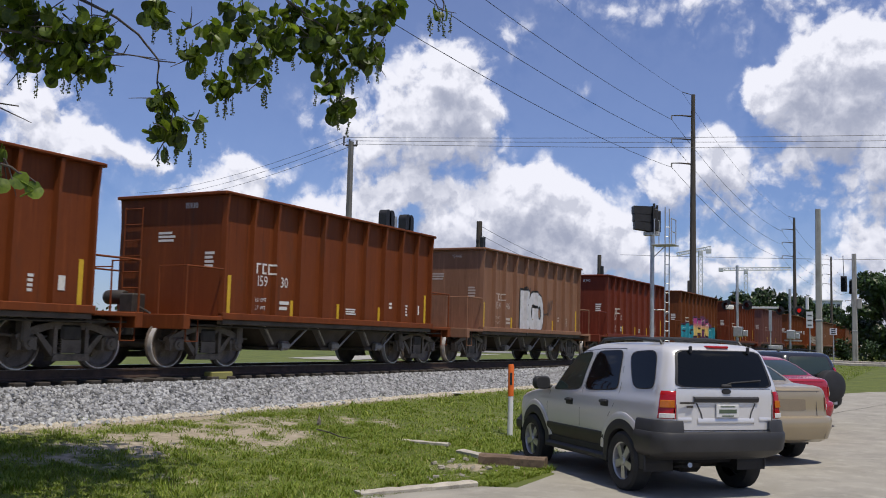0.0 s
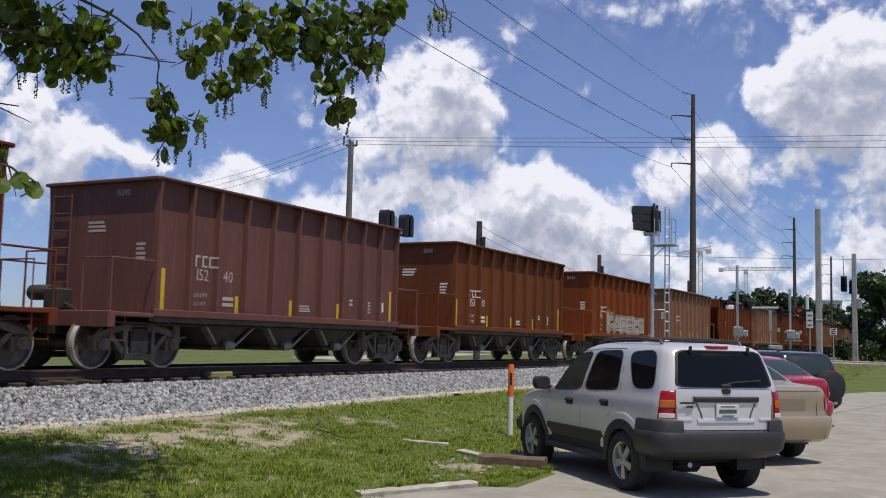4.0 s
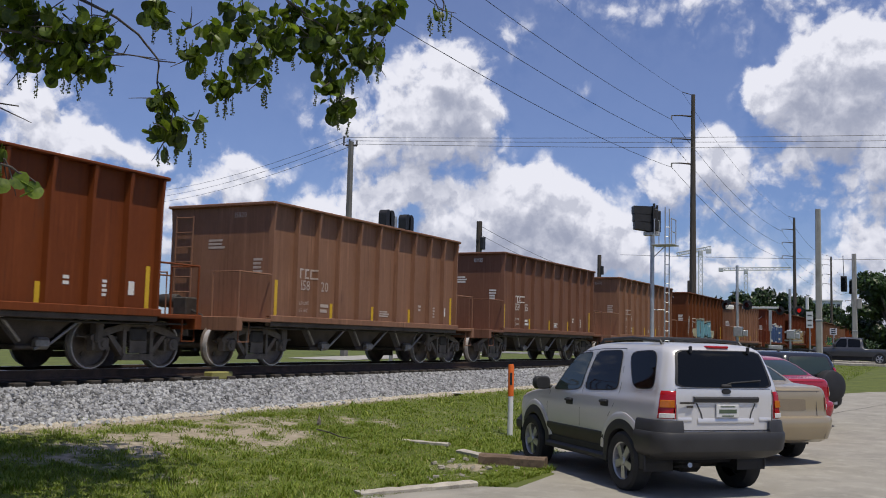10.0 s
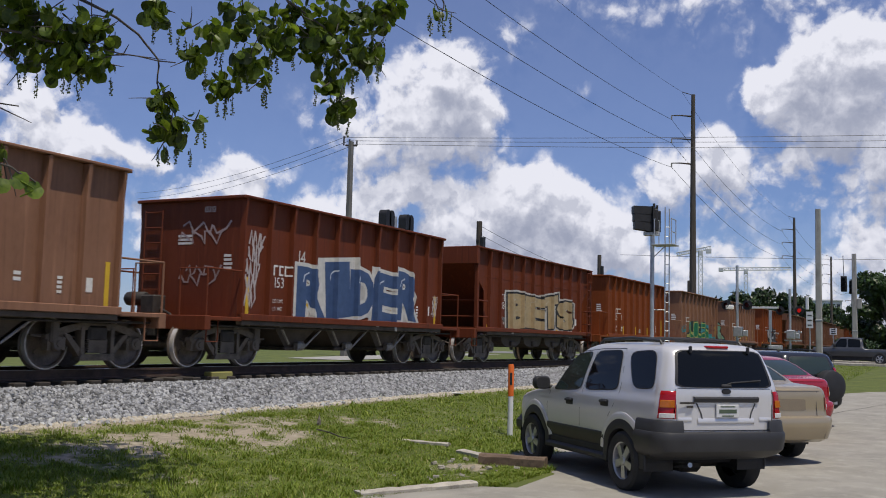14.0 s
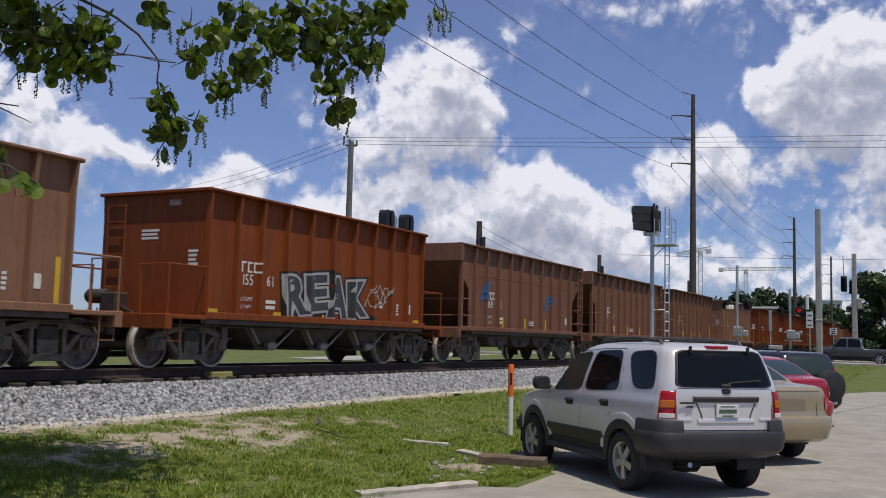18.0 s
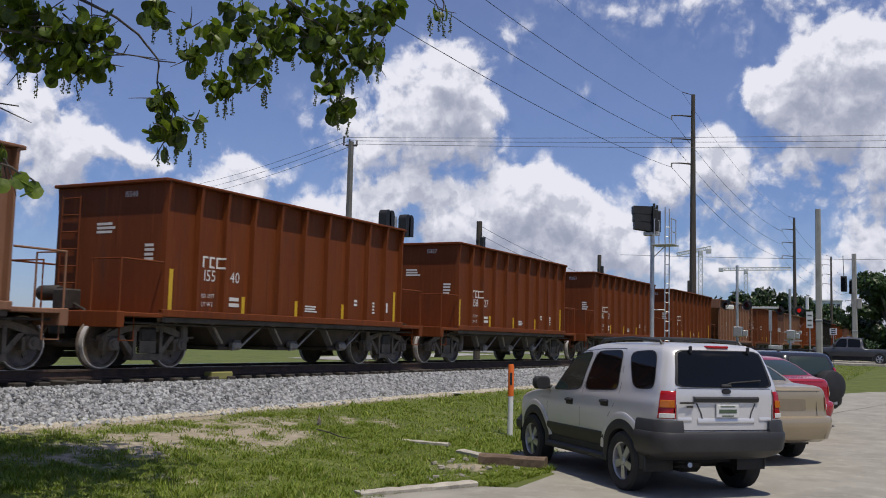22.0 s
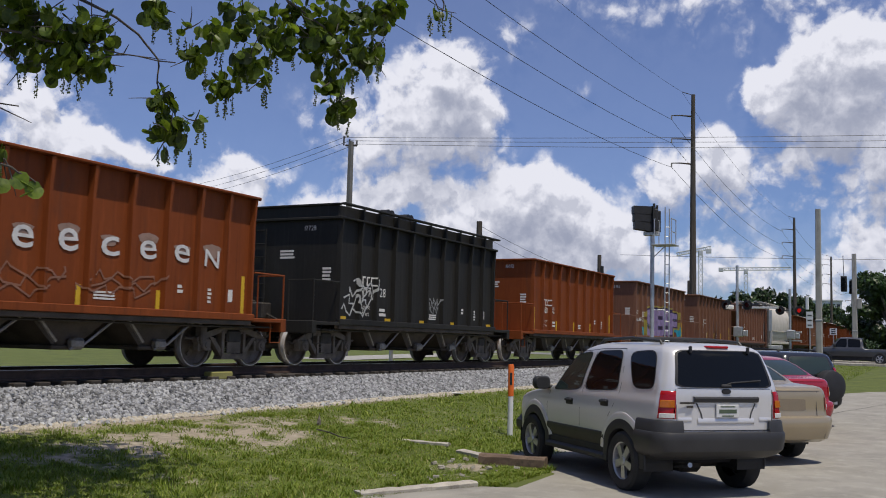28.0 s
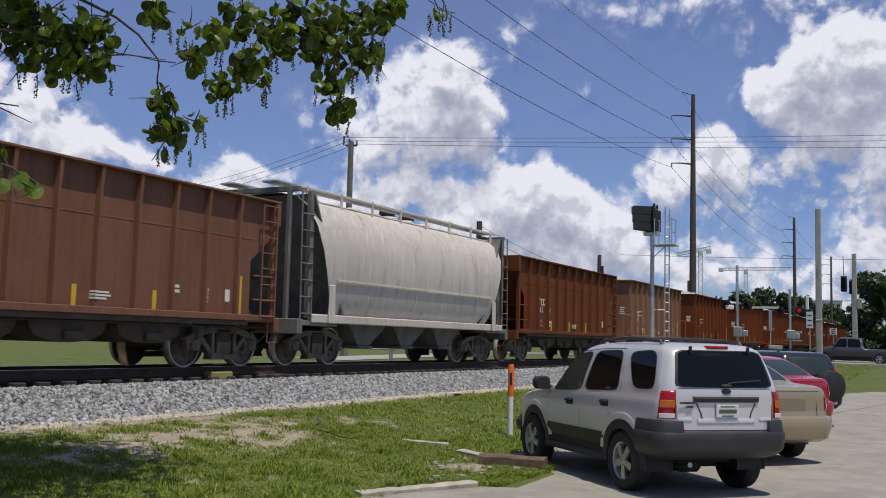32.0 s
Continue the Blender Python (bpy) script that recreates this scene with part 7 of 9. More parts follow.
    part("badge", Geo().lathe([(0, -0.01), (0.06, -0.008), (0.066, 0.004)], 24, Matrix.Translation((-0.865, 0, 1.245)) @ Matrix.Scale(0.5, 4, (0, 0, 1)) @ Matrix.Rotation(radians(-90), 4, "Z")), BLACK, suv, "dark oval badge")
    part("model_badge", Geo().box(-0.876, -0.862, 0.44, 0.63, 1.10, 1.122).box(-0.876, -0.862, 0.46, 0.54, 1.055, 1.08), STEEL_DARK, suv)
    part("brake_lamp", Geo().cbox(-0.70, -0.62, -0.15, 0.15, 1.742, 1.772, 0.012), LAMP_RED, suv, "red high brake lamp")
    part("rear_wiper", Geo().tube([(-0.87, 0.0, 1.32), (-0.868, -0.06, 1.345), (-0.855, -0.48, 1.375)], 0.010, 6).cbox(-0.885, -0.84, -0.07, 0.07, 1.285, 1.33, 0.016), BLACK, suv)
    part("exhaust", Geo().tube([(-0.80, 0.45, 0.40), (-0.4, 0.4, 0.35), (0.3, 0.4, 0.32)], 0.03, 8), STEEL_BRIGHT, suv)
    part("axle", Geo().tube([(0, -0.7, 0.33), (0, 0.7, 0.33)], 0.06, 8).cbox(-0.16, 0.16, -0.16, 0.16, 0.22, 0.45, 0.05), STEEL_DARK, suv)


def build_sedan(name, m, label, paint, lights, hatch=0.0):
    """Saloon with a high boot; hatch moves the rear glass back over the boot."""
    h = hatch
    rows = [(0.33, -0.90, 3.2, 0.76, 0.16, 0.3), (0.42, -0.97, 3.38, 0.82, 0.17, 0.35), (0.66, -0.98, 3.42, 0.835, 0.18, 0.35), (0.80, -0.955, 3.34, 0.835, 0.18, 0.35), (0.95, -0.95, 3.1, 0.83, 0.18, 0.35), (1.03, -0.945, 2.7, 0.82, 0.18, 0.3),
            (1.10, -0.93, 2.25, 0.80, 0.18, 0.2), (1.14, -0.89, 2.10, 0.77, 0.18, 0.2), (1.165, -0.70, 2.05, 0.74, 0.16, 0.2), (1.18, -0.30 - h, 2.02, 0.72, 0.12, 0.18), (1.25, -0.16 - h, 1.92, 0.69, 0.12, 0.18), (1.40, 0.14 - h, 1.68, 0.62, 0.12, 0.18),
            (1.50, 0.42 - h, 1.48, 0.56, 0.12, 0.18), (1.54, 0.62 - h, 1.30, 0.48, 0.12, 0.18), (1.56, 0.85 - h, 1.1, 0.25, 0.08, 0.1)]
    sh = Shell(rows, 0.09, 0.2)
    zs = spaced([(0.33, 1.0, 0.04), (1.0, 1.19, 0.014), (1.19, 1.48, 0.04), (1.48, 1.56, 0.012)])
    car = shell_car(name, m, label, paint, sh, zs, (0, 2.58), 0.305, 0.83, reach=0.36)
    glaze(car, sh, [(1.0, 1.20), (1.90, 1.19), (1.52, 1.44), (1.02, 1.46)], "side", CLEAR_GLASS)
    glaze(car, sh, [(0.10 - h, 1.21), (0.94, 1.20), (0.94, 1.46), (0.52 - h, 1.44)], "side", CLEAR_GLASS)
    glaze(car, sh, [(-0.56, 1.205), (0.56, 1.205), (0.48, 1.475), (-0.48, 1.475)], "rear", CLEAR_GLASS, "clear sloping rear window", sides=(1,), power=10)
    cabin(car, 0.35, 1.8, 0.65, 0.92)
    part("parcel_shelf", Geo().cbox(-0.1 - h, 0.3 - h, -0.55, 0.55, 1.12, 1.15, 0.01), CABIN, car)
    full = [("side", -0.50 - 0.05 * k) for k in range(5)] + [("corner", k / 8) for k in range(9)] + [("rear", 0.64 - 0.64 * k / 6) for k in range(7)]
    for s in (1, -1):
        smooth_part("rear_bumper", sh.strip(full, [(0.32, -0.05), (0.33, 0.02), (0.38, 0.06), (0.55, 0.085), (0.66, 0.085), (0.70, 0.07), (0.715, 0.03), (0.72, -0.01)], s), paint, car)
        way = [("side", -0.72)] + [("corner", k / 10) for k in range(9)]
        lamp = smooth_part("tail_lamp", sh.strip(way, [(0.80, -0.01), (0.805, 0.012), (0.985, 0.014), (1.0, -0.01)], s), lights, car, "red tail lamp")
        smooth_part("clear_lens", sh.strip(way[1:-1], [(0.84, 0.01), (0.845, 0.018), (0.89, 0.018), (0.895, 0.01)], s), LAMP_CLEAR, lamp)
        part("door_gap", sh.line([(0.96, 0.42), (0.96, 0.8), (0.95, 1.17)], "side", s), BLACK, car)
        part("boot_gap", sh.line([(0.52, 0.72), (0.52, 0.9), (0.55, 1.08), (0.6, 1.13)], "rear", s, 0.005), BLACK, car)
        smooth_part("mirror", Geo().cbox(1.86, 2.0, s * 0.9 - 0.10, s * 0.9 + 0.10, 1.12, 1.26, 0.05), paint, car)
    smooth_part("boot_lip", sh.strip([("rear", 0.60 - 0.12 * k) for k in range(11)], [(1.085, -0.002), (1.095, 0.012), (1.115, 0.012), (1.13, -0.004)]), paint, car)
    # flat patch; on the beige car its darker colour stands for the recess's shade
    part("plate_recess", sh.pane([(-0.30, 0.80), (0.30, 0.80), (0.30, 0.97), (-0.30, 0.97)], "rear", 1, 0.004, power=14), mat("shaded_recess", (0.20, 0.16, 0.11), (0.24, 0.195, 0.13), rough=0.5) if paint is BEIGE else paint, car)
    smooth_part("front_bumper", Geo().cbox(2.95, 3.46, -0.74, 0.74, 0.28, 0.60, 0.1), paint, car)
    return car


def build_small_suv():
    rows = [(0.42, -0.70, 2.9, 0.76, 0.14, 0.3), (0.52, -0.76, 3.08, 0.83, 0.15, 0.3), (0.80, -0.78, 3.1, 0.855, 0.15, 0.3), (0.98, -0.775, 2.95, 0.85, 0.15, 0.3), (1.06, -0.77, 2.4, 0.84, 0.15, 0.2), (1.12, -0.765, 2.1, 0.82, 0.15, 0.16),
            (1.30, -0.72, 1.85, 0.775, 0.15, 0.16), (1.45, -0.66, 1.66, 0.73, 0.15, 0.16), (1.56, -0.60, 1.48, 0.69, 0.15, 0.16), (1.62, -0.52, 1.32, 0.63, 0.15, 0.16), (1.65, -0.36, 1.05, 0.5, 0.15, 0.16), (1.66, 0.0, 0.7, 0.2, 0.1, 0.1)]
    sh = Shell(rows)
    zs = spaced([(0.42, 1.0, 0.05), (1.0, 1.14, 0.02), (1.14, 1.56, 0.05), (1.56, 1.66, 0.012)])
    car = shell_car("black_suv", pose(*SPOT_SUV), "black compact SUV with a covered spare wheel, parked", DARK_CAR, sh, zs, (0, 2.5), 0.34, 0.85, reach=0.40)
    glaze(car, sh, [(1.1, 1.14), (1.95, 1.13), (1.5, 1.50), (1.1, 1.53)], "side", CLEAR_GLASS)
    glaze(car, sh, [(0.2, 1.15), (1.02, 1.14), (1.02, 1.53), (0.25, 1.54)], "side", DARK_GLASS)
    glaze(car, sh, [(-0.5, 1.17), (0.12, 1.15), (0.16, 1.54), (-0.36, 1.53)], "side", DARK_GLASS)
    glaze(car, sh, [(-0.56, 1.16), (0.56, 1.16), (0.52, 1.54), (-0.52, 1.54)], "rear", CLEAR_GLASS, "rear window that mirrors the sky", sides=(1,), power=10)
    cabin(car, 0.2, 1.85, 0.65, 0.95)
    full = [("side", -0.45 - 0.04 * k) for k in range(5)] + [("corner", k / 8) for k in range(9)] + [("rear", 0.64 - 0.64 * k / 6) for k in range(7)]
    for s in (1, -1):
        smooth_part("rear_bumper", sh.strip(full, [(0.38, -0.04), (0.39, 0.04), (0.5, 0.08), (0.62, 0.08), (0.66, 0.02), (0.665, -0.02)], s), BLACK, car)
        smooth_part("tail_lamp", sh.strip([("corner", k / 8) for k in range(9)], [(1.0, -0.01), (1.01, 0.014), (1.30, 0.014), (1.32, -0.01)], s), LAMP_RED, car, "red upright tail lamp")
        part("roof_rail", Geo().tube([(-0.3, s * 0.52, 1.62), (-0.2, s * 0.53, 1.68), (0.4, s * 0.54, 1.70), (1.1, s * 0.53, 1.67), (1.2, s * 0.52, 1.61)], 0.018, 6), BLACK, car)
    smooth_part("spare_wheel_cover", Geo().lathe([(0.0, -0.25), (0.26, -0.245), (0.34, -0.21), (0.36, -0.15), (0.36, -0.02), (0.3, 0.02)], 28, Matrix.Translation((-0.78, -0.36, 0.90)) @ Matrix.Rotation(radians(-90), 4, "Z")), BLACK, car, "black spare wheel cover")
    smooth_part("front_bumper", Geo().cbox(2.75, 3.16, -0.76, 0.76, 0.34, 0.6, 0.1), BLACK, car)
    part("number_plate", Geo().cbox(-0.90, -0.86, -0.55, -0.25, 0.50, 0.64, 0.006), PLATE, car)


def build_pickup():
    """Grey crew-cab pickup that rolls up to the crossing and waits."""
    rows = [(-1.15, 0.98, 1.02, 0.92, 0.88, 0.92), (0.95, 1.02, 1.06, 0.93, 0.88, 0.95), (1.0, 1.06, 1.10, 0.93, 0.8, 0.95), (1.12, 1.12, 1.78, 0.92, 0.7, 0.95), (2.0, 1.12, 1.84, 0.92, 0.72, 0.95), (2.55, 1.10, 1.80, 0.92, 0.7, 0.95), (3.2, 1.08, 1.15, 0.91, 0.82, 0.95), (4.3, 1.0, 1.07, 0.88, 0.76, 0.94), (4.42, 0.84, 0.9, 0.8, 0.66, 0.85)]
    xs = [-1.15, -0.6, 0.0, 0.5, 0.95, 1.0, 1.12, 1.4, 1.8, 2.0, 2.3, 2.55, 2.8, 3.0, 3.2, 3.7, 4.3, 4.42]
    panes = [([(2.1, 1.15), (2.95, 1.15), (2.55, 1.70), (2.1, 1.73)], (1, -1), DARK_GLASS), ([(1.2, 1.15), (2.02, 1.15), (2.02, 1.73), (1.25, 1.70)], (1, -1), DARK_GLASS)]
    quads = [("rear_window", [(0.99, 0.7, 1.16), (0.99, -0.7, 1.16), (1.10, -0.62, 1.70), (1.10, 0.62, 1.70)], DARK_GLASS), ("windscreen", [(3.16, -0.78, 1.17), (3.16, 0.78, 1.17), (2.60, 0.66, 1.76), (2.60, -0.66, 1.76)], DARK_GLASS)]
    car = plain_car("pickup_truck", pose(74.4, 5.0, 0.76, 0, 0, 90), "grey crew-cab pickup truck waiting at the crossing", GREY_CAR, rows, xs, 0.52, (0, 3.55), 0.39, 0.935, panes, quads)
    for s in (1, -1):
        part("tail_lamp", Geo().cbox(-1.17, -1.08, s * 0.86 - 0.07, s * 0.86 + 0.07, 0.7, 0.98, 0.02), LAMP_RED, car)
        part("head_lamp", Geo().cbox(4.3, 4.45, s * 0.68 - 0.16, s * 0.68 + 0.16, 0.72, 0.92, 0.03), LAMP_CLEAR, car)
        part("mirror", Geo().cbox(2.8, 2.95, s * 1.05 - 0.12, s * 1.05 + 0.12, 1.12, 1.36, 0.04), BLACK, car)
        part("door_gap", Geo().box(2.055, 2.065, s * 0.946 - 0.006, s * 0.946 + 0.008, 0.55, 1.1), BLACK, car)
    part("rear_bumper", Geo().cbox(-1.3, -1.1, -0.9, 0.9, 0.5, 0.7, 0.03), STEEL_BRIGHT, car, "chrome bumper")
    part("front_bumper", Geo().cbox(4.3, 4.55, -0.92, 0.92, 0.42, 0.68, 0.06), CLAD, car)
    part("grille", Geo().cbox(4.40, 4.47, -0.5, 0.5, 0.7, 0.95, 0.02), BLACK, car)
    return car


SPOT_SEDAN = (16.11, 2.98, 0.012, 0, 0, 46.8)
SPOT_RED = (20.7, 3.45, 0.012, 0, 0, 46.8)
SPOT_SUV = (23.9, 3.52, 0.012, 0, 0, 46.8)


# ------------------------------------------------------------------ poles, wires and signals
def tapered(x, y, z0, z1, r0, r1, material, square=False):
    g = Geo()
    if square:
        n = 4
        vs = []
        for z, r in ((z0, r0), (z1, r1)):
            c = r * 0.25
            vs += [(x + a, y + b, z) for a, b in ((-r, -r + c), (-r + c, -r), (r - c, -r), (r, -r + c), (r, r - c), (r - c, r), (-r + c, r), (-r, r - c))]
        g.add(vs, [(k, (k + 1) % 8, 8 + (k + 1) % 8, 8 + k) for k in range(8)] + [tuple(range(8))[::-1], tuple(range(8, 16))])
    else:
        g.tube([(x, y, z0), (x, y, (z0 + z1) / 2), (x, y, z1)], [r0, (r0 + r1) / 2, r1], 12)
    return g


def base_z(x, y):
    return ground_z(x, y) - 0.3


def wire(name_parent, a, b, sag, r=0.02, n=14):
    a, b = Vector(a), Vector(b)
    pts = []
    for k in range(n + 1):
        t = k / n
        p = a.lerp(b, t)
        p.z -= sag * 4 * t * (1 - t)
        pts.append(p)
    ob = part("power_line", Geo().tube(pts, r, 5), BLACK)
    return tagged(ob, "thin black overhead power line", "power line", "overhead lines")


def transmission_pole(x, y, top):
    p = thing("utility_pole", pose(x, y, 0), "tall weathered transmission pole with three davit arms", "utility pole", "transmission poles")
    part("shaft", tapered(0, 0, base_z(x, y), top, 0.32, 0.16, WOOD_POLE), WOOD_POLE, p)
    for dz in (1.66, 3.57, 5.55):
        a = part("davit_arm", Geo().tube([(0, 0.05, top - dz - 0.12), (-0.25, 0.9, top - dz - 0.02), (-0.42, 1.65, top - dz)], [0.07, 0.055, 0.04], 8), WOOD_POLE, p)
        part("insulator", Geo().tube([(-0.42, 1.62, top - dz - 0.02), (-0.42, 1.62, top - dz - 0.34)], 0.06, 8), CONCRETE, a)
    part("ground_wire_peak", Geo().tube([(0, 0, top - 0.05), (-0.3, 0.85, top + 0.25)], 0.03, 6), WOOD_POLE, p)
    return p


def build_lines():
    ends = []
    spots = [(7.0, 19.2, 21.9), (77.77, 18.77, 21.87), (148.5, 21.2, 20.6), (213.7, 23.4, 20.6), (285, 26, 20.5)]
    for x, y, top in spots:
        transmission_pole(x, y, top)
        ends.append([(x - 0.42, y + 1.62, top - dz - 0.34) for dz in (1.66, 3.57, 5.55)] + [(x - 0.3, y + 0.85, top + 0.25)])
    for p, q in zip(ends[:-1], ends[1:]):
        for a, b in zip(p, q):
            wire(None, a, b, 1.3, 0.017 if a[2] < 21.5 else 0.011)
    # distribution line across the street
    d = thing("utility_pole", pose(50.0, 33.1, 0), "square concrete utility pole with a small crossarm", "utility pole", "distribution poles")
    part("shaft", tapered(0, 0, base_z(50, 33), 13.75, 0.19, 0.13, BACKLIT_CONCRETE, True), BACKLIT_CONCRETE, d)
    arm = part("crossarm", Geo().cbox(-0.35, 0.35, -0.06, 0.06, 13.45, 13.55, 0.01, Matrix.Rotation(radians(-62), 4, "Z")), STEEL_DARK, d)
    for k, (u, h) in enumerate(((-0.45, 0.45), (-0.1, 0.28), (0.35, 0.2))):
        part("insulator", Geo().tube([(u * 0.47, -u * 0.88, 13.5), (u * 0.47, -u * 0.88, 13.62 + h)], 0.05, 8), STEEL_DARK, d)
    far = [(77.06, 78.5, 16.6), (77.2, 78.3, 16.0), (77.3, 78.2, 15.4)]
    near = [(68.0, -14.0, 14.6), (68.0, -14.0, 14.2), (68.0, -14.0, 13.7)]
    tops = [(49.8, 33.5, 14.0), (49.95, 33.2, 13.8), (50.15, 32.8, 13.6)]
    for f, t, n in zip(far, tops, near):
        wire(None, t, f, 0.7, 0.014)
        wire(None, t, n, 0.25, 0.014)
    for x, y, top, r in ((49.6, 24.0, 8.43, 0.16), (76.3, 26.0, 8.9, 0.16), (110.0, 27.0, 9.0, 0.16)):
        p = thing("utility_pole", pose(x, y, 0), "short dark wooden pole behind the railway", "utility pole", "poles behind the railway")
        part("shaft", tapered(0, 0, base_z(x, y), top, r * 1.2, r, WOOD_POLE), WOOD_POLE, p)
        part("bracket", Geo().cbox(-0.3, 0.3, -0.05, 0.05, top - 1.2, top - 1.08, 0.01).cbox(-0.12, 0.2, -0.32, -0.1, top - 1.6, top - 0.9, 0.03), BLACK, p)
    for k in range(2):
        wire(None, (49.6, 24.0, 8.2 - 0.5 * k), (76.3, 26.0, 7.0 - 0.5 * k), 0.3, 0.012)
    # concrete poles by the street
    for x, y, top, r in ((59.57, 7.2, 9.75, 0.16), (84.7, 7.55, 9.4, 0.19), (80.5, 2.2, 4.3, 0.1)):
        p = thing("concrete_pole", pose(x, y, 0), "pale square concrete pole beside the street", "pole", "street poles")
        part("shaft", tapered(0, 0, base_z(x, y), top, r * 1.15, r * 0.85, CONCRETE, True), CONCRETE, p)
        part("band", Geo().cbox(-r * 1.12, r * 1.12, -r * 1.12, r * 1.12, top * 0.34, top * 0.34 + 0.08, 0.01), GALV, p)
        if top > 9.3 and x > 80:
            part("junction_box", Geo().cbox(-0.2, 0.2, -r - 0.35, -r, 5.0, 5.8, 0.03), CONCRETE, p)


def signal_mast():
    """Railway signal on a steel mast with a ladder and platform."""
    x, y = 33.7, 9.55
    z0 = ground_z(x, y)
    p = thing("railway_signal", pose(x, y, 0), "galvanised railway signal mast with ladder and black signal head", "railway signal")
    part("mast", Geo().tube([(0, 0, z0 - 0.2), (0, 0, 6.0)], 0.075, 12), GALV, p)
    part("base_box", Geo().cbox(-0.25, 0.25, -0.25, 0.25, z0 - 0.1, 1.95, 0.03), GALV, p)
    ax, ay = Vector((0.25, -0.97, 0)).normalized().to_2d()
    sx, sy = 0.11, -0.42          # the ladder stands beside the mast
    lad = part("ladder", Geo().tube([(sx, sy, z0), (sx, sy, 6.55)], 0.022, 6), GALV, p)
    part("stile", Geo().tube([(sx + 0.07, sy - 0.13, z0), (sx + 0.07, sy - 0.13, 6.5)], 0.022, 6), GALV, lad)
    for k in range(17):
        z = z0 + 0.3 + k * 0.33
        part("rung", Geo().tube([(sx, sy, z), (sx + 0.07, sy - 0.13, z)], 0.014, 6), GALV, lad)
    for z in (2.95, 5.22):
        part("stay", Geo().tube([(0, 0, z), (sx, sy, z)], 0.02, 6), GALV, p)
    part("platform", Geo().cbox(-0.35, 0.35, -0.85, -0.05, 5.18, 5.22, 0.01), GALV, p)
    part("brace", Geo().tube([(0, 0, 4.75), (sx, sy, 5.18)], 0.02, 6), GALV, p)
    g = Geo()
    for a, b in (((-0.3, -0.15), (0.3, -0.15)), ((-0.3, -0.75), (0.3, -0.75))):
        for q in (a, b):
            g.tube([(q[0], q[1], 5.2), (q[0], q[1], 6.1)], 0.018, 6)
        for z in (5.65, 6.1):
            g.tube([(a[0], a[1], z), (b[0], b[1], z)], 0.018, 6)
    part("guard_rail", g, GALV, p)
    # two heads beside each other: boards with deep hoods that reach to one side
    frame_m = Matrix.Translation((-0.02, 0.04, 6.12)) @ Matrix(((0.468, -0.884, 0, 0), (-0.884, -0.468, 0, 0), (0, 0, 1, 0), (0, 0, 0, 1)))
    for du, dd, reach in ((0.0, 0.0, 0.66), (0.20, -0.45, 0.12)):
        at = frame_m @ Matrix.Translation((du, dd, 0))
        head = part("signal_head", Geo().prism([(0.0, -0.47), (0.06, -0.47), (0.06, 0.50), (0.0, 0.46)], -0.3, 0.3, at), BLACK, p, "black signal backboard with deep hoods")
        for k, z in enumerate((0.29, 0.02, -0.25)):
            g = Geo()
            out = reach - 0.03 * k
            g.prism([(-out, z - 0.10), (0.0, z - 0.19), (0.0, z + 0.15), (-out, z + 0.165)], -0.2, 0.2, at)
            part("hood", g, BLACK, head)
        part("lamp_housing", Geo().cbox(0.06, 0.2, -0.2, 0.2, -0.42, 0.36, 0.03, at), BLACK, head)
        part("cap", Geo().tube([at @ Vector((0.1, 0, 0.34)), at @ Vector((0.1, 0, 0.57))], 0.045, 8), BLACK, head)
    part("head_bracket", Geo().cbox(-0.12, 0.12, -0.25, 0.3, 5.55, 5.68, 0.02), GALV, p)


def twin_heads():
    """Two pairs of dark round signal hoods behind the train, seen from the back."""
    p = thing("railway_signal", pose(30.2, 18.0, 0), "signal with dark rounded hoods behind the railway", "railway signal")
    part("mast", Geo().tube([(0, 0, 0.3), (0, 0, 6.1)], 0.07, 10), GALV, p)
    part("crossbar", Geo().cbox(-0.9, 1.2, -0.05, 0.05, 5.5, 5.6, 0.01), GALV, p)
    for x in (-0.72, -0.48, 0.66, 0.90):
        g = Geo()
        n = 14
        prof = [(0.17 * math.cos(math.pi * k / n), 0.25 + 0.19 * math.sin(math.pi * k / n)) for k in range(n + 1)] + [(-0.17, -0.36), (0.17, -0.36)]
        g.prism(prof, -0.18, 0.14, Matrix.Translation((x, 0, 5.82)))
        part("hood", fixed_normals(g.mesh("hood", BLACK)), None, p)
    part("finial", Geo().tube([(0.1, 0, 5.5), (0.1, 0, 6.0)], 0.04, 8), GALV, p)


RED_GLOW = glowing("lit_red_signal_lamp", (0.8, 0.02, 0.015), 0.55)
RED_DULL = mat("unlit_red_lamp", (0.12, 0.01, 0.01), (0.16, 0.014, 0.014), rough=0.3)
SIGN_WHITE = mat("white_sign_board", (0.68, 0.68, 0.68), (0.76, 0.76, 0.76), rough=0.5, scale=6)
WARM_LAMP = glowing("lit_white_lamp", (0.8, 0.78, 0.72), 0.3)


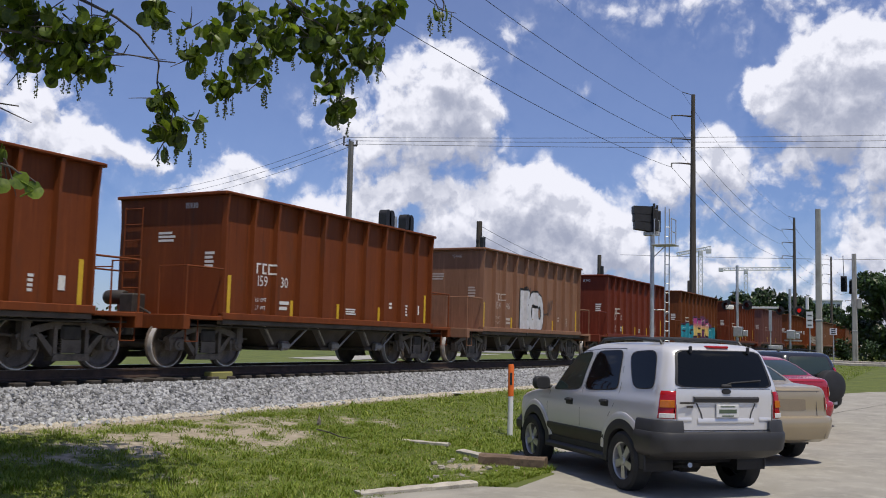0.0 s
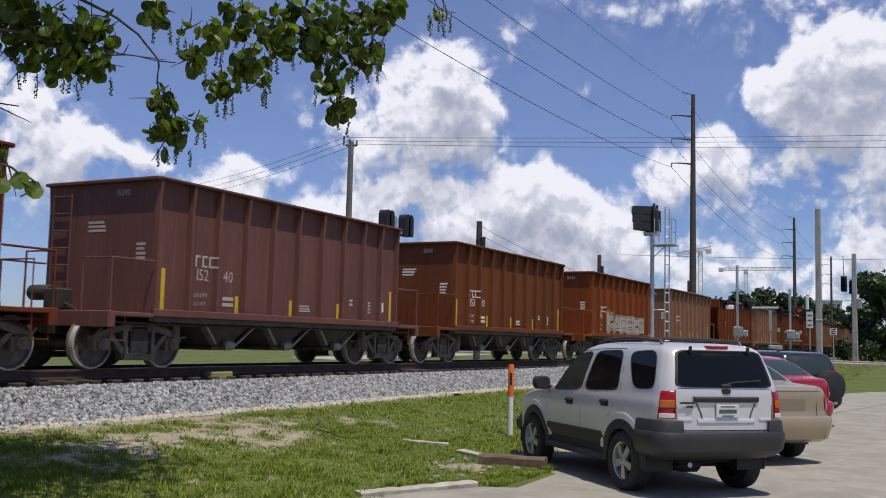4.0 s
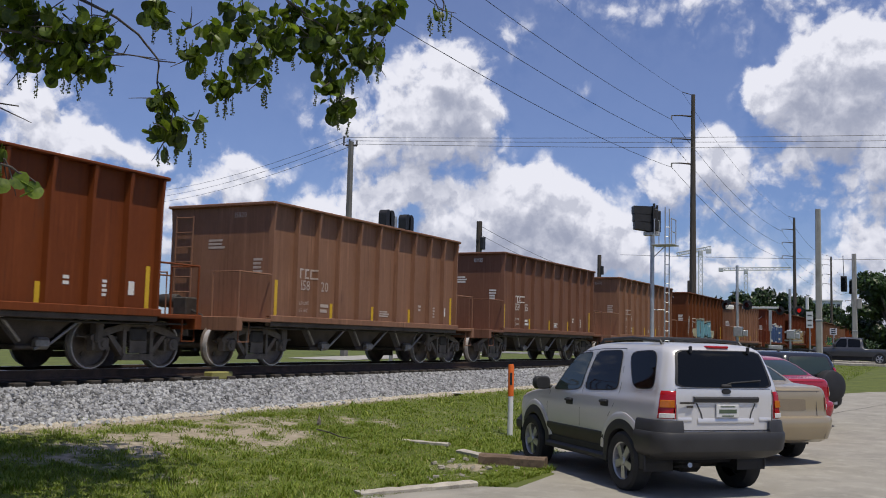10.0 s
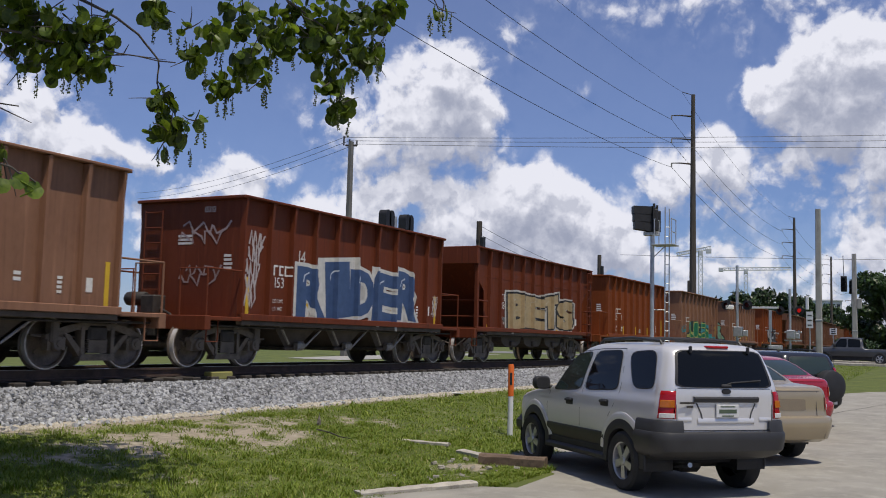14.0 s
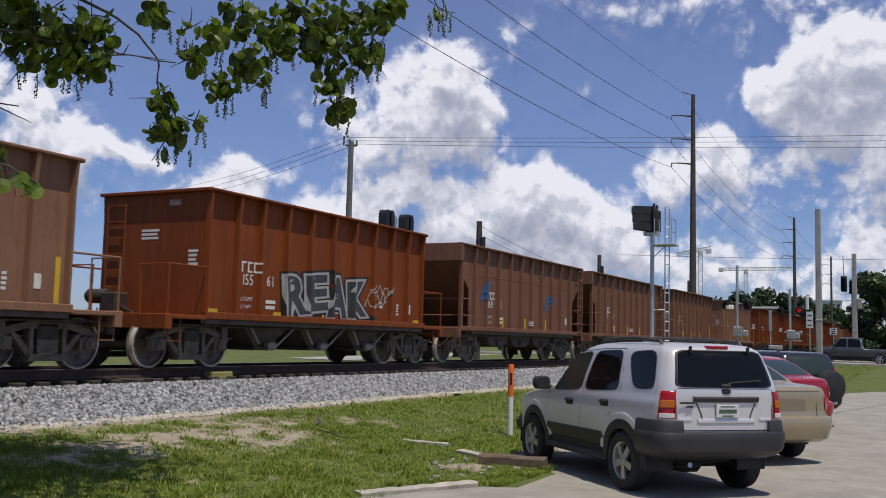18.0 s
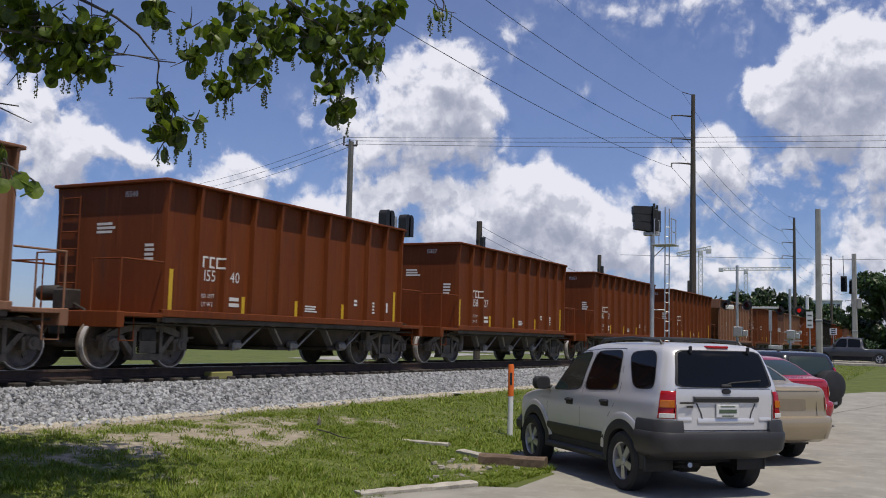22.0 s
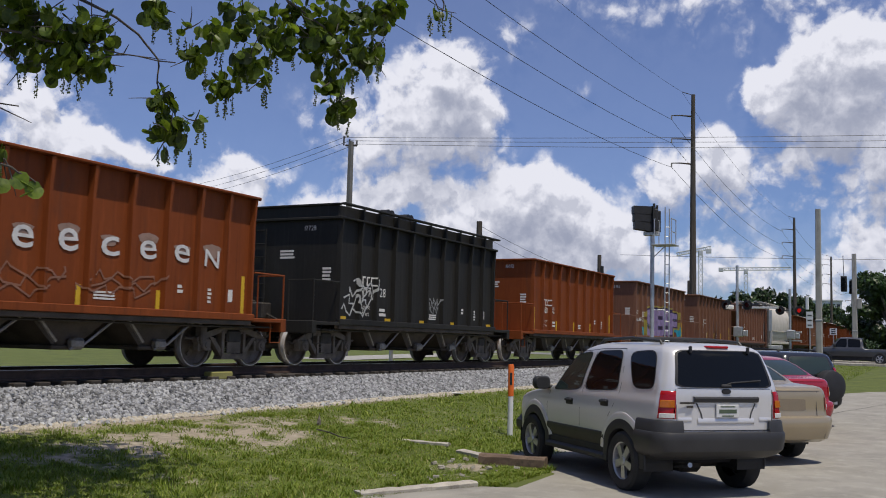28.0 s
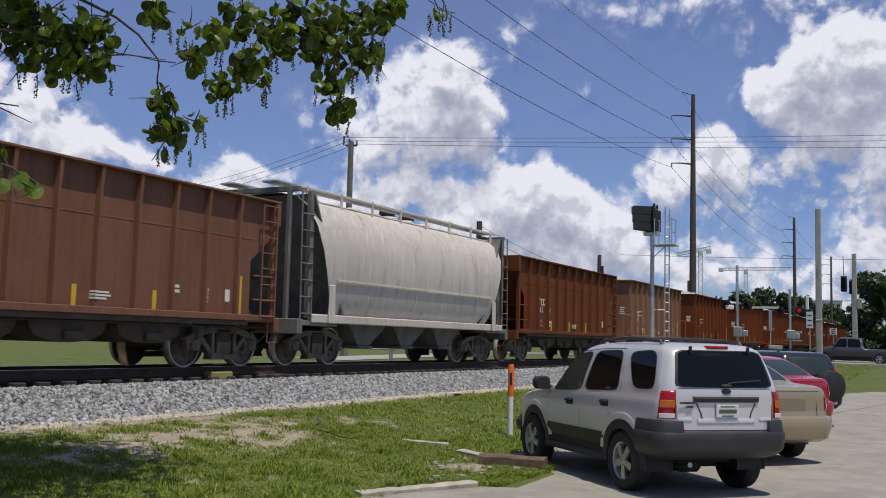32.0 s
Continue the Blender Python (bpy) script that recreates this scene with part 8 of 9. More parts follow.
def crossing_signal(x, y, top, lit, arm_up):
    z0 = ground_z(x, y)
    p = thing("crossing_signal", pose(x, y, 0), "galvanised level crossing signal with twin flashing lamps", "crossing signal", "level crossing signals")
    part("mast", Geo().tube([(0, 0, z0 - 0.2), (0, 0, top)], 0.085, 10), GALV, p)
    part("case", Geo().cbox(-0.25, 0.25, -0.32, 0.2, 2.35, 2.95, 0.04), GALV, p)
    part("counterweight", Geo().cbox(-0.12, 0.12, -0.62, -0.34, 2.38, 2.74, 0.03), GALV, p)
    part("lamp_bar", Geo().tube([(0, -0.75, 4.25), (0, 0.75, 4.25)], 0.035, 8), BLACK, p)
    for q, on in ((-0.62, lit[0]), (0.62, lit[1])):
        part("target", Geo().lathe([(0, 0.0), (0.30, 0.0), (0.30, 0.02), (0, 0.02)], 18, Matrix.Translation((-0.08, q, 4.25)) @ Matrix.Rotation(radians(90), 4, "Z")), BLACK, p)
        t = part("lamp_hood", Geo().lathe([(0.15, 0.0), (0.15, 0.3)], 16, Matrix.Translation((-0.1, q, 4.25)) @ Matrix.Rotation(radians(90), 4, "Z")), BLACK, p)
        part("lens", Geo().lathe([(0, 0.06), (0.14, 0.03)], 16, Matrix.Translation((-0.1, q, 4.25)) @ Matrix.Rotation(radians(90), 4, "Z")), RED_GLOW if on else RED_DULL, t, "lit red lamp" if on else "")
    return p


def build_signals():
    signal_mast()
    twin_heads()
    a = crossing_signal(60.82, 12.0, 6.66, (False, False), True)
    part("floodlight", Geo().cbox(-0.2, 0.1, 0.2, 0.65, 4.0, 4.25, 0.04), WARM_LAMP, a, "round white lamp")
    part("gate_arm", Geo().cbox(-0.04, 0.04, -2.4, -0.3, 4.05, 4.17, 0.01), SIGN_WHITE, a, "white crossing arm")
    b = crossing_signal(69.24, 10.2, 5.7, (True, False), True)
    part("warning_frame", Geo().cbox(-0.1, 0.0, -0.75, 0.35, 2.2, 2.3, 0.01).cbox(-0.1, 0.0, -0.75, 0.35, 2.75, 2.85, 0.01), GALV, b)
    part("gate_light", Geo().cbox(-0.1, 0.1, -1.2, -1.0, 4.3, 5.2, 0.05), SIGN_WHITE, b)
    for x, y, z0, z1, w, lab in ((65.45, 8.46, 3.02, 4.05, 0.20, "tall white sign with dark bars"), (74.57, 8.06, 2.75, 3.2, 0.24, "small white sign"), (59.2, 9.8, 2.7, 3.9, 0.09, "narrow grey marker post")):
        s = thing("street_sign", pose(x, y, 0), lab + " on a steel post", "sign", "street signs")
        part("post", Geo().tube([(0, 0, ground_z(x, y) - 0.2), (0, 0, z1)], 0.04, 8), GALV, s)
        board = part("board", Geo().cbox(-0.06, -0.04, -w, w, z0, z1, 0.008), SIGN_WHITE if w > 0.1 else GALV, s)
        if w > 0.1:
            for k in range(3):
                z = z0 + (z1 - z0) * (0.15 + 0.3 * k)
                part("sign_bar", Geo().box(-0.068, -0.06, -w * 0.6, w * 0.6, z, z + 0.07), BLACK, board)
    # traffic signal hung over the street
    t = thing("traffic_light", pose(94.56, 9.1, 0), "black traffic light hung over the street", "traffic light")
    for dy in (0.2, -0.5):
        body = part("housing", Geo().cbox(-0.2, 0.2, dy - 0.25, dy + 0.25, 6.9 if dy > 0 else 6.7, 8.3 if dy > 0 else 7.9, 0.04), BLACK, t)
        for k in range(3):
            part("visor", Geo().lathe([(0.19, 0), (0.19, 0.35)], 12, Matrix.Translation((-0.2, dy, 7.15 + k * 0.4 - (0 if dy > 0 else 0.15))) @ Matrix.Rotation(radians(90), 4, "Z")), BLACK, body)
    part("hanger", Geo().tube([(0, 0.2, 8.3), (0, 0.25, 10.2)], 0.03, 6).tube([(0, -0.5, 7.9), (0, -0.55, 9.2)], 0.03, 6), BLACK, t)
    wire(None, (94.5, 30.0, 10.6), (94.6, -20.0, 9.4), 0.3, 0.02)
    # relay cabinet and small posts by the crossing
    c = thing("relay_cabinet", pose(61.5, 9.9, ground_z(61.5, 9.9)), "grey steel relay cabinet by the crossing", "cabinet")
    part("case", Geo().cbox(-0.4, 0.4, -0.35, 0.35, 0, 1.2, 0.03), GALV, c)
    part("door", Geo().cbox(-0.42, -0.40, -0.3, 0.3, 0.1, 1.1, 0.008), GALV, c)


def marker_post():
    """Orange and white marker post in the lawn."""
    x, y = 16.37, 7.22
    z = ground_z(x, y)
    p = thing("marker_post", pose(x, y, z), "round utility marker post, orange over white", "marker post")
    part("white_tube", Geo().lathe([(0.05, -0.1), (0.05, 0.72)], 14, Matrix.Rotation(radians(90), 4, "X")), SIGN_WHITE, p, smooth=True)
    org = mat("orange_plastic", (0.72, 0.13, 0.012), (0.8, 0.17, 0.02), rough=0.5, scale=6, bump=0.03)
    part("orange_sleeve", Geo().lathe([(0.054, 0.70), (0.054, 1.24), (0.045, 1.27), (0, 1.275)], 14, Matrix.Rotation(radians(90), 4, "X")), org, p, "bright orange sleeve", smooth=True)
    part("decal", Geo().cbox(-0.06, -0.054, -0.02, 0.02, 0.90, 1.12, 0.002, Matrix.Rotation(radians(25), 4, "Z")), BLACK, p)


def rough_block(g, m, lx, ly, lz, rng, cut=0.03):
    """A worn concrete block: a box with dented edges."""
    nx = max(2, int(lx / 0.12))
    prof = [(-ly / 2, 0), (-ly / 2, lz * 0.8), (-ly / 2 + 0.03, lz), (ly / 2 - 0.03, lz), (ly / 2, lz * 0.8), (ly / 2, 0)]
    vs = []
    for i in range(nx + 1):
        for y, z in prof:
            q = rng.uniform(-1, 1) * cut
            vs.append(m @ Vector((-lx / 2 + lx * i / nx + rng.uniform(-1, 1) * cut * 0.4 * (0 < i < nx), y + q * 0.5 * (z > 0), z + q * 0.5 * (z > 0))))
    fs = [(i * 6 + k, i * 6 + k + 1, i * 6 + 7 + k, i * 6 + 6 + k) for i in range(nx) for k in range(5)]
    return g.add(vs, fs + [tuple(range(6)), tuple(nx * 6 + k for k in range(6))[::-1]])


TWIG0 = mat("dead_branch_bark", (0.03, 0.026, 0.022), (0.06, 0.05, 0.042), rough=0.9, scale=20, bump=0.3)
BROWN_FACE = stained(mat("brown_stained_concrete", (0.10, 0.065, 0.045), (0.2, 0.14, 0.10), rough=0.9, scale=5, fine=60, bump=0.5), (0.05, 0.045, 0.03), scale=(3, 3, 3))


def build_kerbs():
    rng = random.Random(4)
    for x0, y0, x1, y1, h, w, lab in ((9.29, 5.92, 10.84, 5.25, 0.07, 0.17, "cracked pale concrete kerb stone at the lawn's edge"), (12.72, 6.06, 12.86, 5.12, 0.16, 0.2, "broken concrete wheel stop with a rusty face"),
                                      (13.16, 6.22, 13.47, 6.75, 0.07, 0.18, "sunken piece of broken concrete kerb"), (13.80, 7.12, 13.78, 8.06, 0.05, 0.14, "half-buried pale concrete kerb piece")):
        cx, cy = (x0 + x1) / 2, (y0 + y1) / 2
        L = math.hypot(x1 - x0, y1 - y0)
        m = pose(cx, cy, ground_z(cx, cy) - 0.01, 0, 0, math.degrees(math.atan2(y1 - y0, x1 - x0)))
        me = rough_block(Geo(), Matrix(), L, w, h, rng, 0.012).mesh("kerb_stone", [KERB_CONC, BROWN_FACE])
        for q in me.polygons:
            if "rusty" in lab and q.normal.z < 0.75:
                q.material_index = 1
        ob = part("kerb_stone", fixed_normals(me), None, m=m)
        tagged(ob, lab, "kerb stone", "broken kerb stones")
    # crumbs of concrete and litter in the grass
    for k in range(34):
        x, y = rng.uniform(10.6, 13.3), rng.uniform(5.25, 6.5)
        s = rng.uniform(0.012, 0.04)
        ob = part("rubble", fixed_normals(rough_block(Geo(), Matrix(), s * 2, s * 1.3, s, rng, s * 0.3).mesh("rubble", KERB_CONC)), None, m=pose(x, y, ground_z(x, y) + 0.01, rng.uniform(-20, 20), rng.uniform(-20, 20), rng.uniform(0, 180)))
        tagged(ob, "small crumb of broken concrete", "rubble", "concrete crumbs")
    x, y = 13.8, 9.6
    st = thing("dead_stump", pose(x, y, ground_z(x, y)), "small dry grey plant stump in the lawn", "stump")
    part("stalk", Geo().tube([(0, 0, -0.03), (0.02, 0, 0.1), (0.06, 0.03, 0.2)], [0.04, 0.03, 0.008], 7), BARK, st)
    part("stalk", Geo().tube([(0, 0, 0.02), (-0.1, -0.05, 0.08), (-0.16, -0.1, 0.05)], [0.02, 0.012, 0.006], 6), BARK, st)
    br = [(13.09, 9.13), (12.9, 8.75), (12.8, 8.5), (12.69, 8.23)]
    tagged(part("fallen_branch", Geo().tube([(x, y, ground_z(x, y) + 0.05 + 0.02 * (k % 2)) for k, (x, y) in enumerate(br)], [0.014, 0.012, 0.010, 0.005], 6), TWIG0), "thin dark fallen branch lying in the grass", "branch")
    x, y = 22.5, 11.4
    b = thing("scrap_board", pose(x, y, ground_z(x, y) + 0.03, 0, 4, 20), "white scrap board lying by the ballast", "scrap")
    part("board", Geo().cbox(-0.45, 0.45, -0.1, 0.1, 0, 0.03, 0.008), SIGN_WHITE, b)
    x = 15.9
    c = thing("rail_marker", pose(x, TRACK_Y - 1.12, 0.80), "dull yellow box beside the rail", "track box")
    part("case", Geo().cbox(-0.32, 0.32, -0.12, 0.12, 0, 0.16, 0.02), mat("dull_yellow_paint", (0.24, 0.22, 0.06), (0.32, 0.3, 0.1), rough=0.7), c)


# ------------------------------------------------------------------ trees and distance
def leaf_material(name, a, b, through):
    m = mat(name, a, b, rough=0.42, scale=7, fine=60, bump=0.1, spread=0.25)
    n, l = m.node_tree.nodes, m.node_tree.links
    p = n["Principled BSDF"]
    geo, r, hsv = n.new("ShaderNodeNewGeometry"), n.new("ShaderNodeMapRange"), n.new("ShaderNodeHueSaturation")
    r.inputs["To Min"].default_value, r.inputs["To Max"].default_value = 0.3, 1.7
    l.new(geo.outputs["Random Per Island"], r.inputs["Value"])
    l.new(r.outputs[0], hsv.inputs["Value"])
    l.new(p.inputs["Base Color"].links[0].from_socket, hsv.inputs["Color"])
    l.new(hsv.outputs[0], p.inputs["Base Color"])
    tr, mix = n.new("ShaderNodeBsdfTranslucent"), n.new("ShaderNodeMixShader")
    l.new(hsv.outputs[0], tr.inputs[0])
    mix.inputs[0].default_value = through
    l.new(p.outputs[0], mix.inputs[1])
    l.new(tr.outputs[0], mix.inputs[2])
    l.new(mix.outputs[0], n["Material Output"].inputs[0])
    return m


CROWN = leaf_material("crown_foliage", (0.020, 0.042, 0.009), (0.046, 0.082, 0.02), 0.2)
SEA_LEAF = leaf_material("round_leaf", (0.038, 0.075, 0.006), (0.17, 0.235, 0.018), 0.5)
FRUIT = mat("green_fruit", (0.05, 0.075, 0.02), (0.09, 0.11, 0.03), rough=0.5)


def crown_mesh(name, rng, clumps, per, size, material=None):
    """Many small leaf sprays set round clump centres (x, y, z, radius)."""
    vs, fs = [], []
    for cx, cy, cz, r in clumps:
        for _ in range(per):
            d = Vector((rng.gauss(0, 1), rng.gauss(0, 1), rng.gauss(0, 0.8))).normalized()
            p = Vector((cx, cy, cz)) + d * r * (rng.random() ** 0.35) + Vector((0, 0, 0))
            a = Vector((rng.gauss(0, 1), rng.gauss(0, 1), rng.gauss(0, 1))).normalized()
            b = a.cross(d + Vector((0.01, 0.02, 0.3))).normalized()
            s = size * rng.uniform(0.6, 1.4)
            o = len(vs)
            vs += [p - a * s, p + b * s * 0.55, p + a * s, p - b * s * 0.55]
            fs.append((o, o + 1, o + 2, o + 3))
    return mass_mesh(name, np.array([tuple(v) for v in vs]), np.array(fs), material or CROWN)


def tree(x, y, h, spread, seed, per=260, clumps=46, size=0.22, low=0.25, label="broad green tree with a dense uneven crown"):
    rng = random.Random(seed)
    z0 = ground_z(x, y)
    t = thing("tree", pose(x, y, z0), label, "tree", "trees beyond the railway")
    part("trunk", Geo().tube([(0, 0, -0.3), (0.1, 0.05, h * 0.25), (0, 0.2, h * 0.55)], [h * 0.035, h * 0.026, h * 0.012], 8), BARK, t)
    cl = []
    for k in range(clumps):
        a, u = rng.uniform(0, 6.28), rng.uniform(0, 1)
        e = low + (1 - low) * rng.random() ** 0.8
        rr = spread * math.sqrt(max(0.04, 1 - ((e - 0.55) / 0.52) ** 2)) * math.sqrt(u)
        cl.append((rr * math.cos(a), rr * math.sin(a), h * e * 0.93, spread * rng.uniform(0.16, 0.3)))
    for k in range(6):
        c = cl[k * 5 % len(cl)]
        part("limb", Geo().tube([(0, 0.05, h * 0.22), (c[0] * 0.5, c[1] * 0.5, h * 0.22 + (c[2] - h * 0.22) * 0.6), (c[0], c[1], c[2])], [h * 0.016, h * 0.01, h * 0.004], 6), BARK, t)
    part("crown", crown_mesh("crown", rng, cl, per, size), None, t, "dense green foliage")


def build_far():
    for k, (x, y, h, s) in enumerate(((101, 5.6, 8.6, 4.3), (104, 1.2, 9.0, 4.5), (109, -4, 9.5, 5), (116, 6.5, 9.4, 4.2), (98, -9, 9, 5), (140, 2, 11, 6), (160, -8, 11, 7))):
        tree(x, y, h, s, 20 + k, per=300 if k < 4 else 150, size=0.2, low=0.08)
    for k, (x, y, h, s) in enumerate(((205, 47, 11, 5), (212, 42, 12.5, 6), (222, 37.5, 13.5, 6.5), (228, 33, 12.5, 6), (236, 30, 11.5, 6), (246, 29.5, 11, 6), (262, 30, 11, 7))):
        tree(x, y, h, s, 40 + k, per=170, size=0.42, clumps=40, label="distant broad tree with a dark green crown")
    # low shrubs along the far side of the street
    rng = random.Random(9)
    cl = [(rng.uniform(-1.2, 1.2), rng.uniform(-8, 3), rng.uniform(0.3, 1.4), rng.uniform(0.5, 0.9)) for _ in range(40)]
    sh = thing("hedge", pose(92, 6.5, ground_z(92, 6.5)), "unclipped dark green hedge beyond the street", "hedge", kind="stuff")
    part("foliage", crown_mesh("foliage", rng, cl, 160, 0.15), None, sh)
    # woods that close the view all round
    rng = random.Random(12)
    cl = []
    for k in range(520):
        a = rng.uniform(0, 6.283)
        if -0.1 < a < 0.95 or a > 6.1:
            r = rng.uniform(520, 700)
        else:
            r = rng.uniform(120, 190)
        if abs(math.sin(a) * r - TRACK_Y) < 14:
            continue
        rr = rng.uniform(4, 8) * (1 if r < 300 else 1.3)
        cl.append((math.cos(a) * r, math.sin(a) * r, rr * 0.45 + rng.uniform(0, 3), rr))
    w = tagged(part("woods", crown_mesh("woods", rng, cl, 90, 1.3), None), "distant belt of green woods", "woods", kind="stuff")
    # white building with rows of windows, far off
    b = thing("apartment_building", pose(397.3, 45.5, 0, 0, 0, 8), "distant white apartment building with rows of windows", "building")
    white = mat("white_render", (0.62, 0.63, 0.64), (0.7, 0.71, 0.72), rough=0.8, scale=0.5)
    part("wall", Geo().cbox(-6, 6, -5.5, 5.5, 0, 19.5, 0.1), white, b)
    part("roof", Geo().cbox(-6.3, 6.3, -5.8, 5.8, 19.5, 20.2, 0.1), white, b)
    pane = Geo().cbox(-0.12, 0, -0.55, 0.55, 0, 1.7, 0.02).mesh("window", DARK_GLASS)
    for fl in range(6):
        for k in range(5):
            part("window", pane, None, b, m=pose(-6.0, -4.2 + k * 2.1, 1.2 + fl * 3.1))
    # tower cranes
    steel = mat("crane_steel", (0.5, 0.52, 0.53), (0.6, 0.62, 0.63), rough=0.5, scale=0.5)
    for x, y, top, lo, hi, turn, up in ((292.1, 68.2, 30.0, -7, 3, 0, 4), (343.9, 64.9, 28.2, -9, 14.5, 0, 1)):
        c = thing("tower_crane", pose(x, y, 0), "distant pale lattice tower crane", "crane", "tower cranes")
        m = Matrix.Rotation(math.atan2(y, x) - math.pi / 2, 4, "Z")

        def lattice(a, b, w, n):
            g = Geo()
            a, b = Vector(a), Vector(b)
            d = (b - a).normalized()
            u = d.cross(Vector((0, 1, 0))).normalized() * w
            v = d.cross(u).normalized() * w
            cs = [u + v, u - v, -u - v, -u + v]
            for q in cs:
                g.tube([m @ (a + q), m @ (b + q)], 0.11, 4)
            for k in range(n):
                for q, r in zip(cs, cs[1:] + cs[:1]):
                    g.tube([m @ (a.lerp(b, k / n) + q), m @ (a.lerp(b, (k + 1) / n) + r)], 0.07, 4)
            return g
        part("tower", lattice((0, 0, 0), (0, 0, top), 0.6, 18), steel, c)
        part("jib", lattice((lo, 0, top + (-1.2 if up == 4 else 0)), (hi, 0, top + (0.8 if up == 4 else 0.3)), 0.45, 16), steel, c)
        part("counterweight", Geo().cbox(lo if up == 1 else hi - 1.5, (lo if up == 1 else hi - 1.5) + 1.6, -0.6, 0.6, top - 0.9, top + 0.4, 0.1, m), steel, c)
        part("cab", Geo().cbox(-0.6, 0.6, -0.8, 0.8, top - 1.5, top, 0.1, m), steel, c)


TWIG = mat("dark_twig_bark", (0.05, 0.042, 0.034), (0.10, 0.085, 0.07), rough=0.9, scale=20, fine=90, bump=0.4)


# overhanging tree with round leaves near the camera
def round_leaf(rng):
    g = Geo()
    n = 11
    r, fold = rng.uniform(0.032, 0.062), rng.uniform(0.05, 0.5)
    vs = [(0, 0, 0)]
    for k in range(n):
        t = 2 * math.pi * k / n
        q = r * (1 + 0.05 * math.sin(3 * t + fold * 9)) * (0.8 if k == 0 else 1)
        x, y = q * math.cos(t) + r * 0.9, q * math.sin(t) * 1.08
        vs.append((x, y, abs(y) * fold - 0.25 * (x / (2 * r)) ** 2 * r))
    vs[0] = (r * 0.9, 0, 0)
    g.add(vs, [(0, 1 + k, 1 + (k + 1) % n) for k in range(n)])
    g.tube([(-0.03, 0, 0.01), (0.03, 0, 0)], 0.004, 4)
    return g


def rounded(pts, rng, n=5, knot=0.012):
    """A smooth, slightly crooked line through the points of a bough."""
    p = [Vector(q) for q in pts]
    p = [p[0] * 2 - p[1]] + p + [p[-1] * 2 - p[-2]]
    out = []
    for i in range(1, len(p) - 2):
        for k in range(n):
            t = k / n
            q = 0.5 * (2 * p[i] + (p[i + 1] - p[i - 1]) * t + (2 * p[i - 1] - 5 * p[i] + 4 * p[i + 1] - p[i + 2]) * t * t + (3 * p[i] - p[i - 1] - 3 * p[i + 1] + p[i + 2]) * t ** 3)
            out.append(q + Vector([rng.uniform(-knot, knot) for _ in range(3)]))
    return out + [p[-2]]


def build_sea_grape():
    rng = random.Random(31)
    base = Vector((2.6, 7.4, 0.05))
    t = thing("sea_grape_tree", pose(*base), "overhanging tree with large round green leaves and hanging fruit", "tree")
    part("trunk", Geo().tube([(0, 0, -0.3), (0.1, 0.05, 1.2), (0.05, 0.2, 2.6), (0.5, 0.1, 4.2)], [0.24, 0.19, 0.16, 0.12], 12), BARK, t)
    boughs = [  # world points of the main boughs over the view
        [(3.1, 7.5, 4.2), (4.2, 6.9, 4.55), (5.0, 6.35, 4.45), (5.45, 6.0, 4.28), (5.75, 5.75, 4.0), (5.7, 5.62, 3.65), (5.77, 5.55, 3.36)],
        [(3.1, 7.5, 4.2), (4.9, 6.1, 4.9), (5.9, 5.1, 4.75), (6.35, 4.75, 4.4), (6.75, 4.45, 4.12), (6.95, 4.3, 4.05)],
        [(3.1, 7.5, 4.2), (4.0, 7.1, 4.15), (4.75, 6.5, 4.02), (5.25, 6.0, 3.93), (5.8, 5.55, 3.90)],
        [(3.1, 7.5, 4.2), (4.4, 6.9, 3.5), (4.95, 6.3, 3.42)],
        [(4.9, 6.1, 4.9), (6.4, 4.4, 5.0), (7.0, 3.85, 4.66), (7.05, 3.80, 4.42)],
        [(3.0, 7.4, 3.3), (3.4, 5.6, 2.8), (3.62, 4.85, 2.68), (3.8, 4.65, 2.57)],
    ]
    for b in boughs:
        b = rounded(b, rng)
        n = len(b)
        part("bough", Geo().tube([Vector(p) - base for p in b], [0.022 * (1 - k / n) ** 1.8 + 0.005 for k in range(n)], 7), TWIG, t)
    for tw in (((5.25, 6.0, 3.95), (5.4, 5.9, 4.02), (5.42, 5.86, 4.1)), ((5.51, 6.07, 3.94), (5.66, 5.93, 3.97), (5.87, 5.72, 3.96)), ((5.63, 5.96, 3.965), (5.66, 5.93, 4.06)), ((4.6, 6.6, 3.5), (4.84, 6.37, 3.39), (5.02, 6.23, 3.30)), ((4.82, 6.38, 3.82), (4.96, 6.27, 3.74)), ((6.35, 4.75, 4.4), (6.5, 4.75, 4.25), (6.6, 4.7, 4.1))):
        part("twig", Geo().tube([Vector(p) - base for p in tw], [0.006] * (len(tw) - 1) + [0.0025], 5), TWIG, t)
    leaves = [round_leaf(rng).mesh("leaf", SEA_LEAF) for _ in range(7)]
    for at, turn in (((3.71, 4.71, 2.585), 150), ((3.81, 4.64, 2.54), 35), ((3.65, 4.75, 2.56), 80)):      # a low sprig of broad leaves
        n = (EYE - Vector(at)).normalized() + Vector((0.1, 0.1, 0.25))
        part("leaf", leaves[2], None, t, m=Matrix.Translation(Vector(at) - base) @ n.to_track_quat("Z", "Y").to_matrix().to_4x4() @ Matrix.Rotation(radians(turn), 4, "Z") @ Matrix.Scale(1.3, 4) @ Matrix.Translation((-0.055, 0, 0)))
    strings = []
    for _ in range(4):
        g, L = Geo(), rng.uniform(0.14, 0.26)
        g.tube([(0, 0, 0), (0.01, 0, -L / 2), (0, 0.01, -L)], 0.003, 4)
        k = 0.03
        while k < L:
            for _ in range(2):
                q = Vector((rng.uniform(-0.014, 0.014), rng.uniform(-0.014, 0.014), -k))
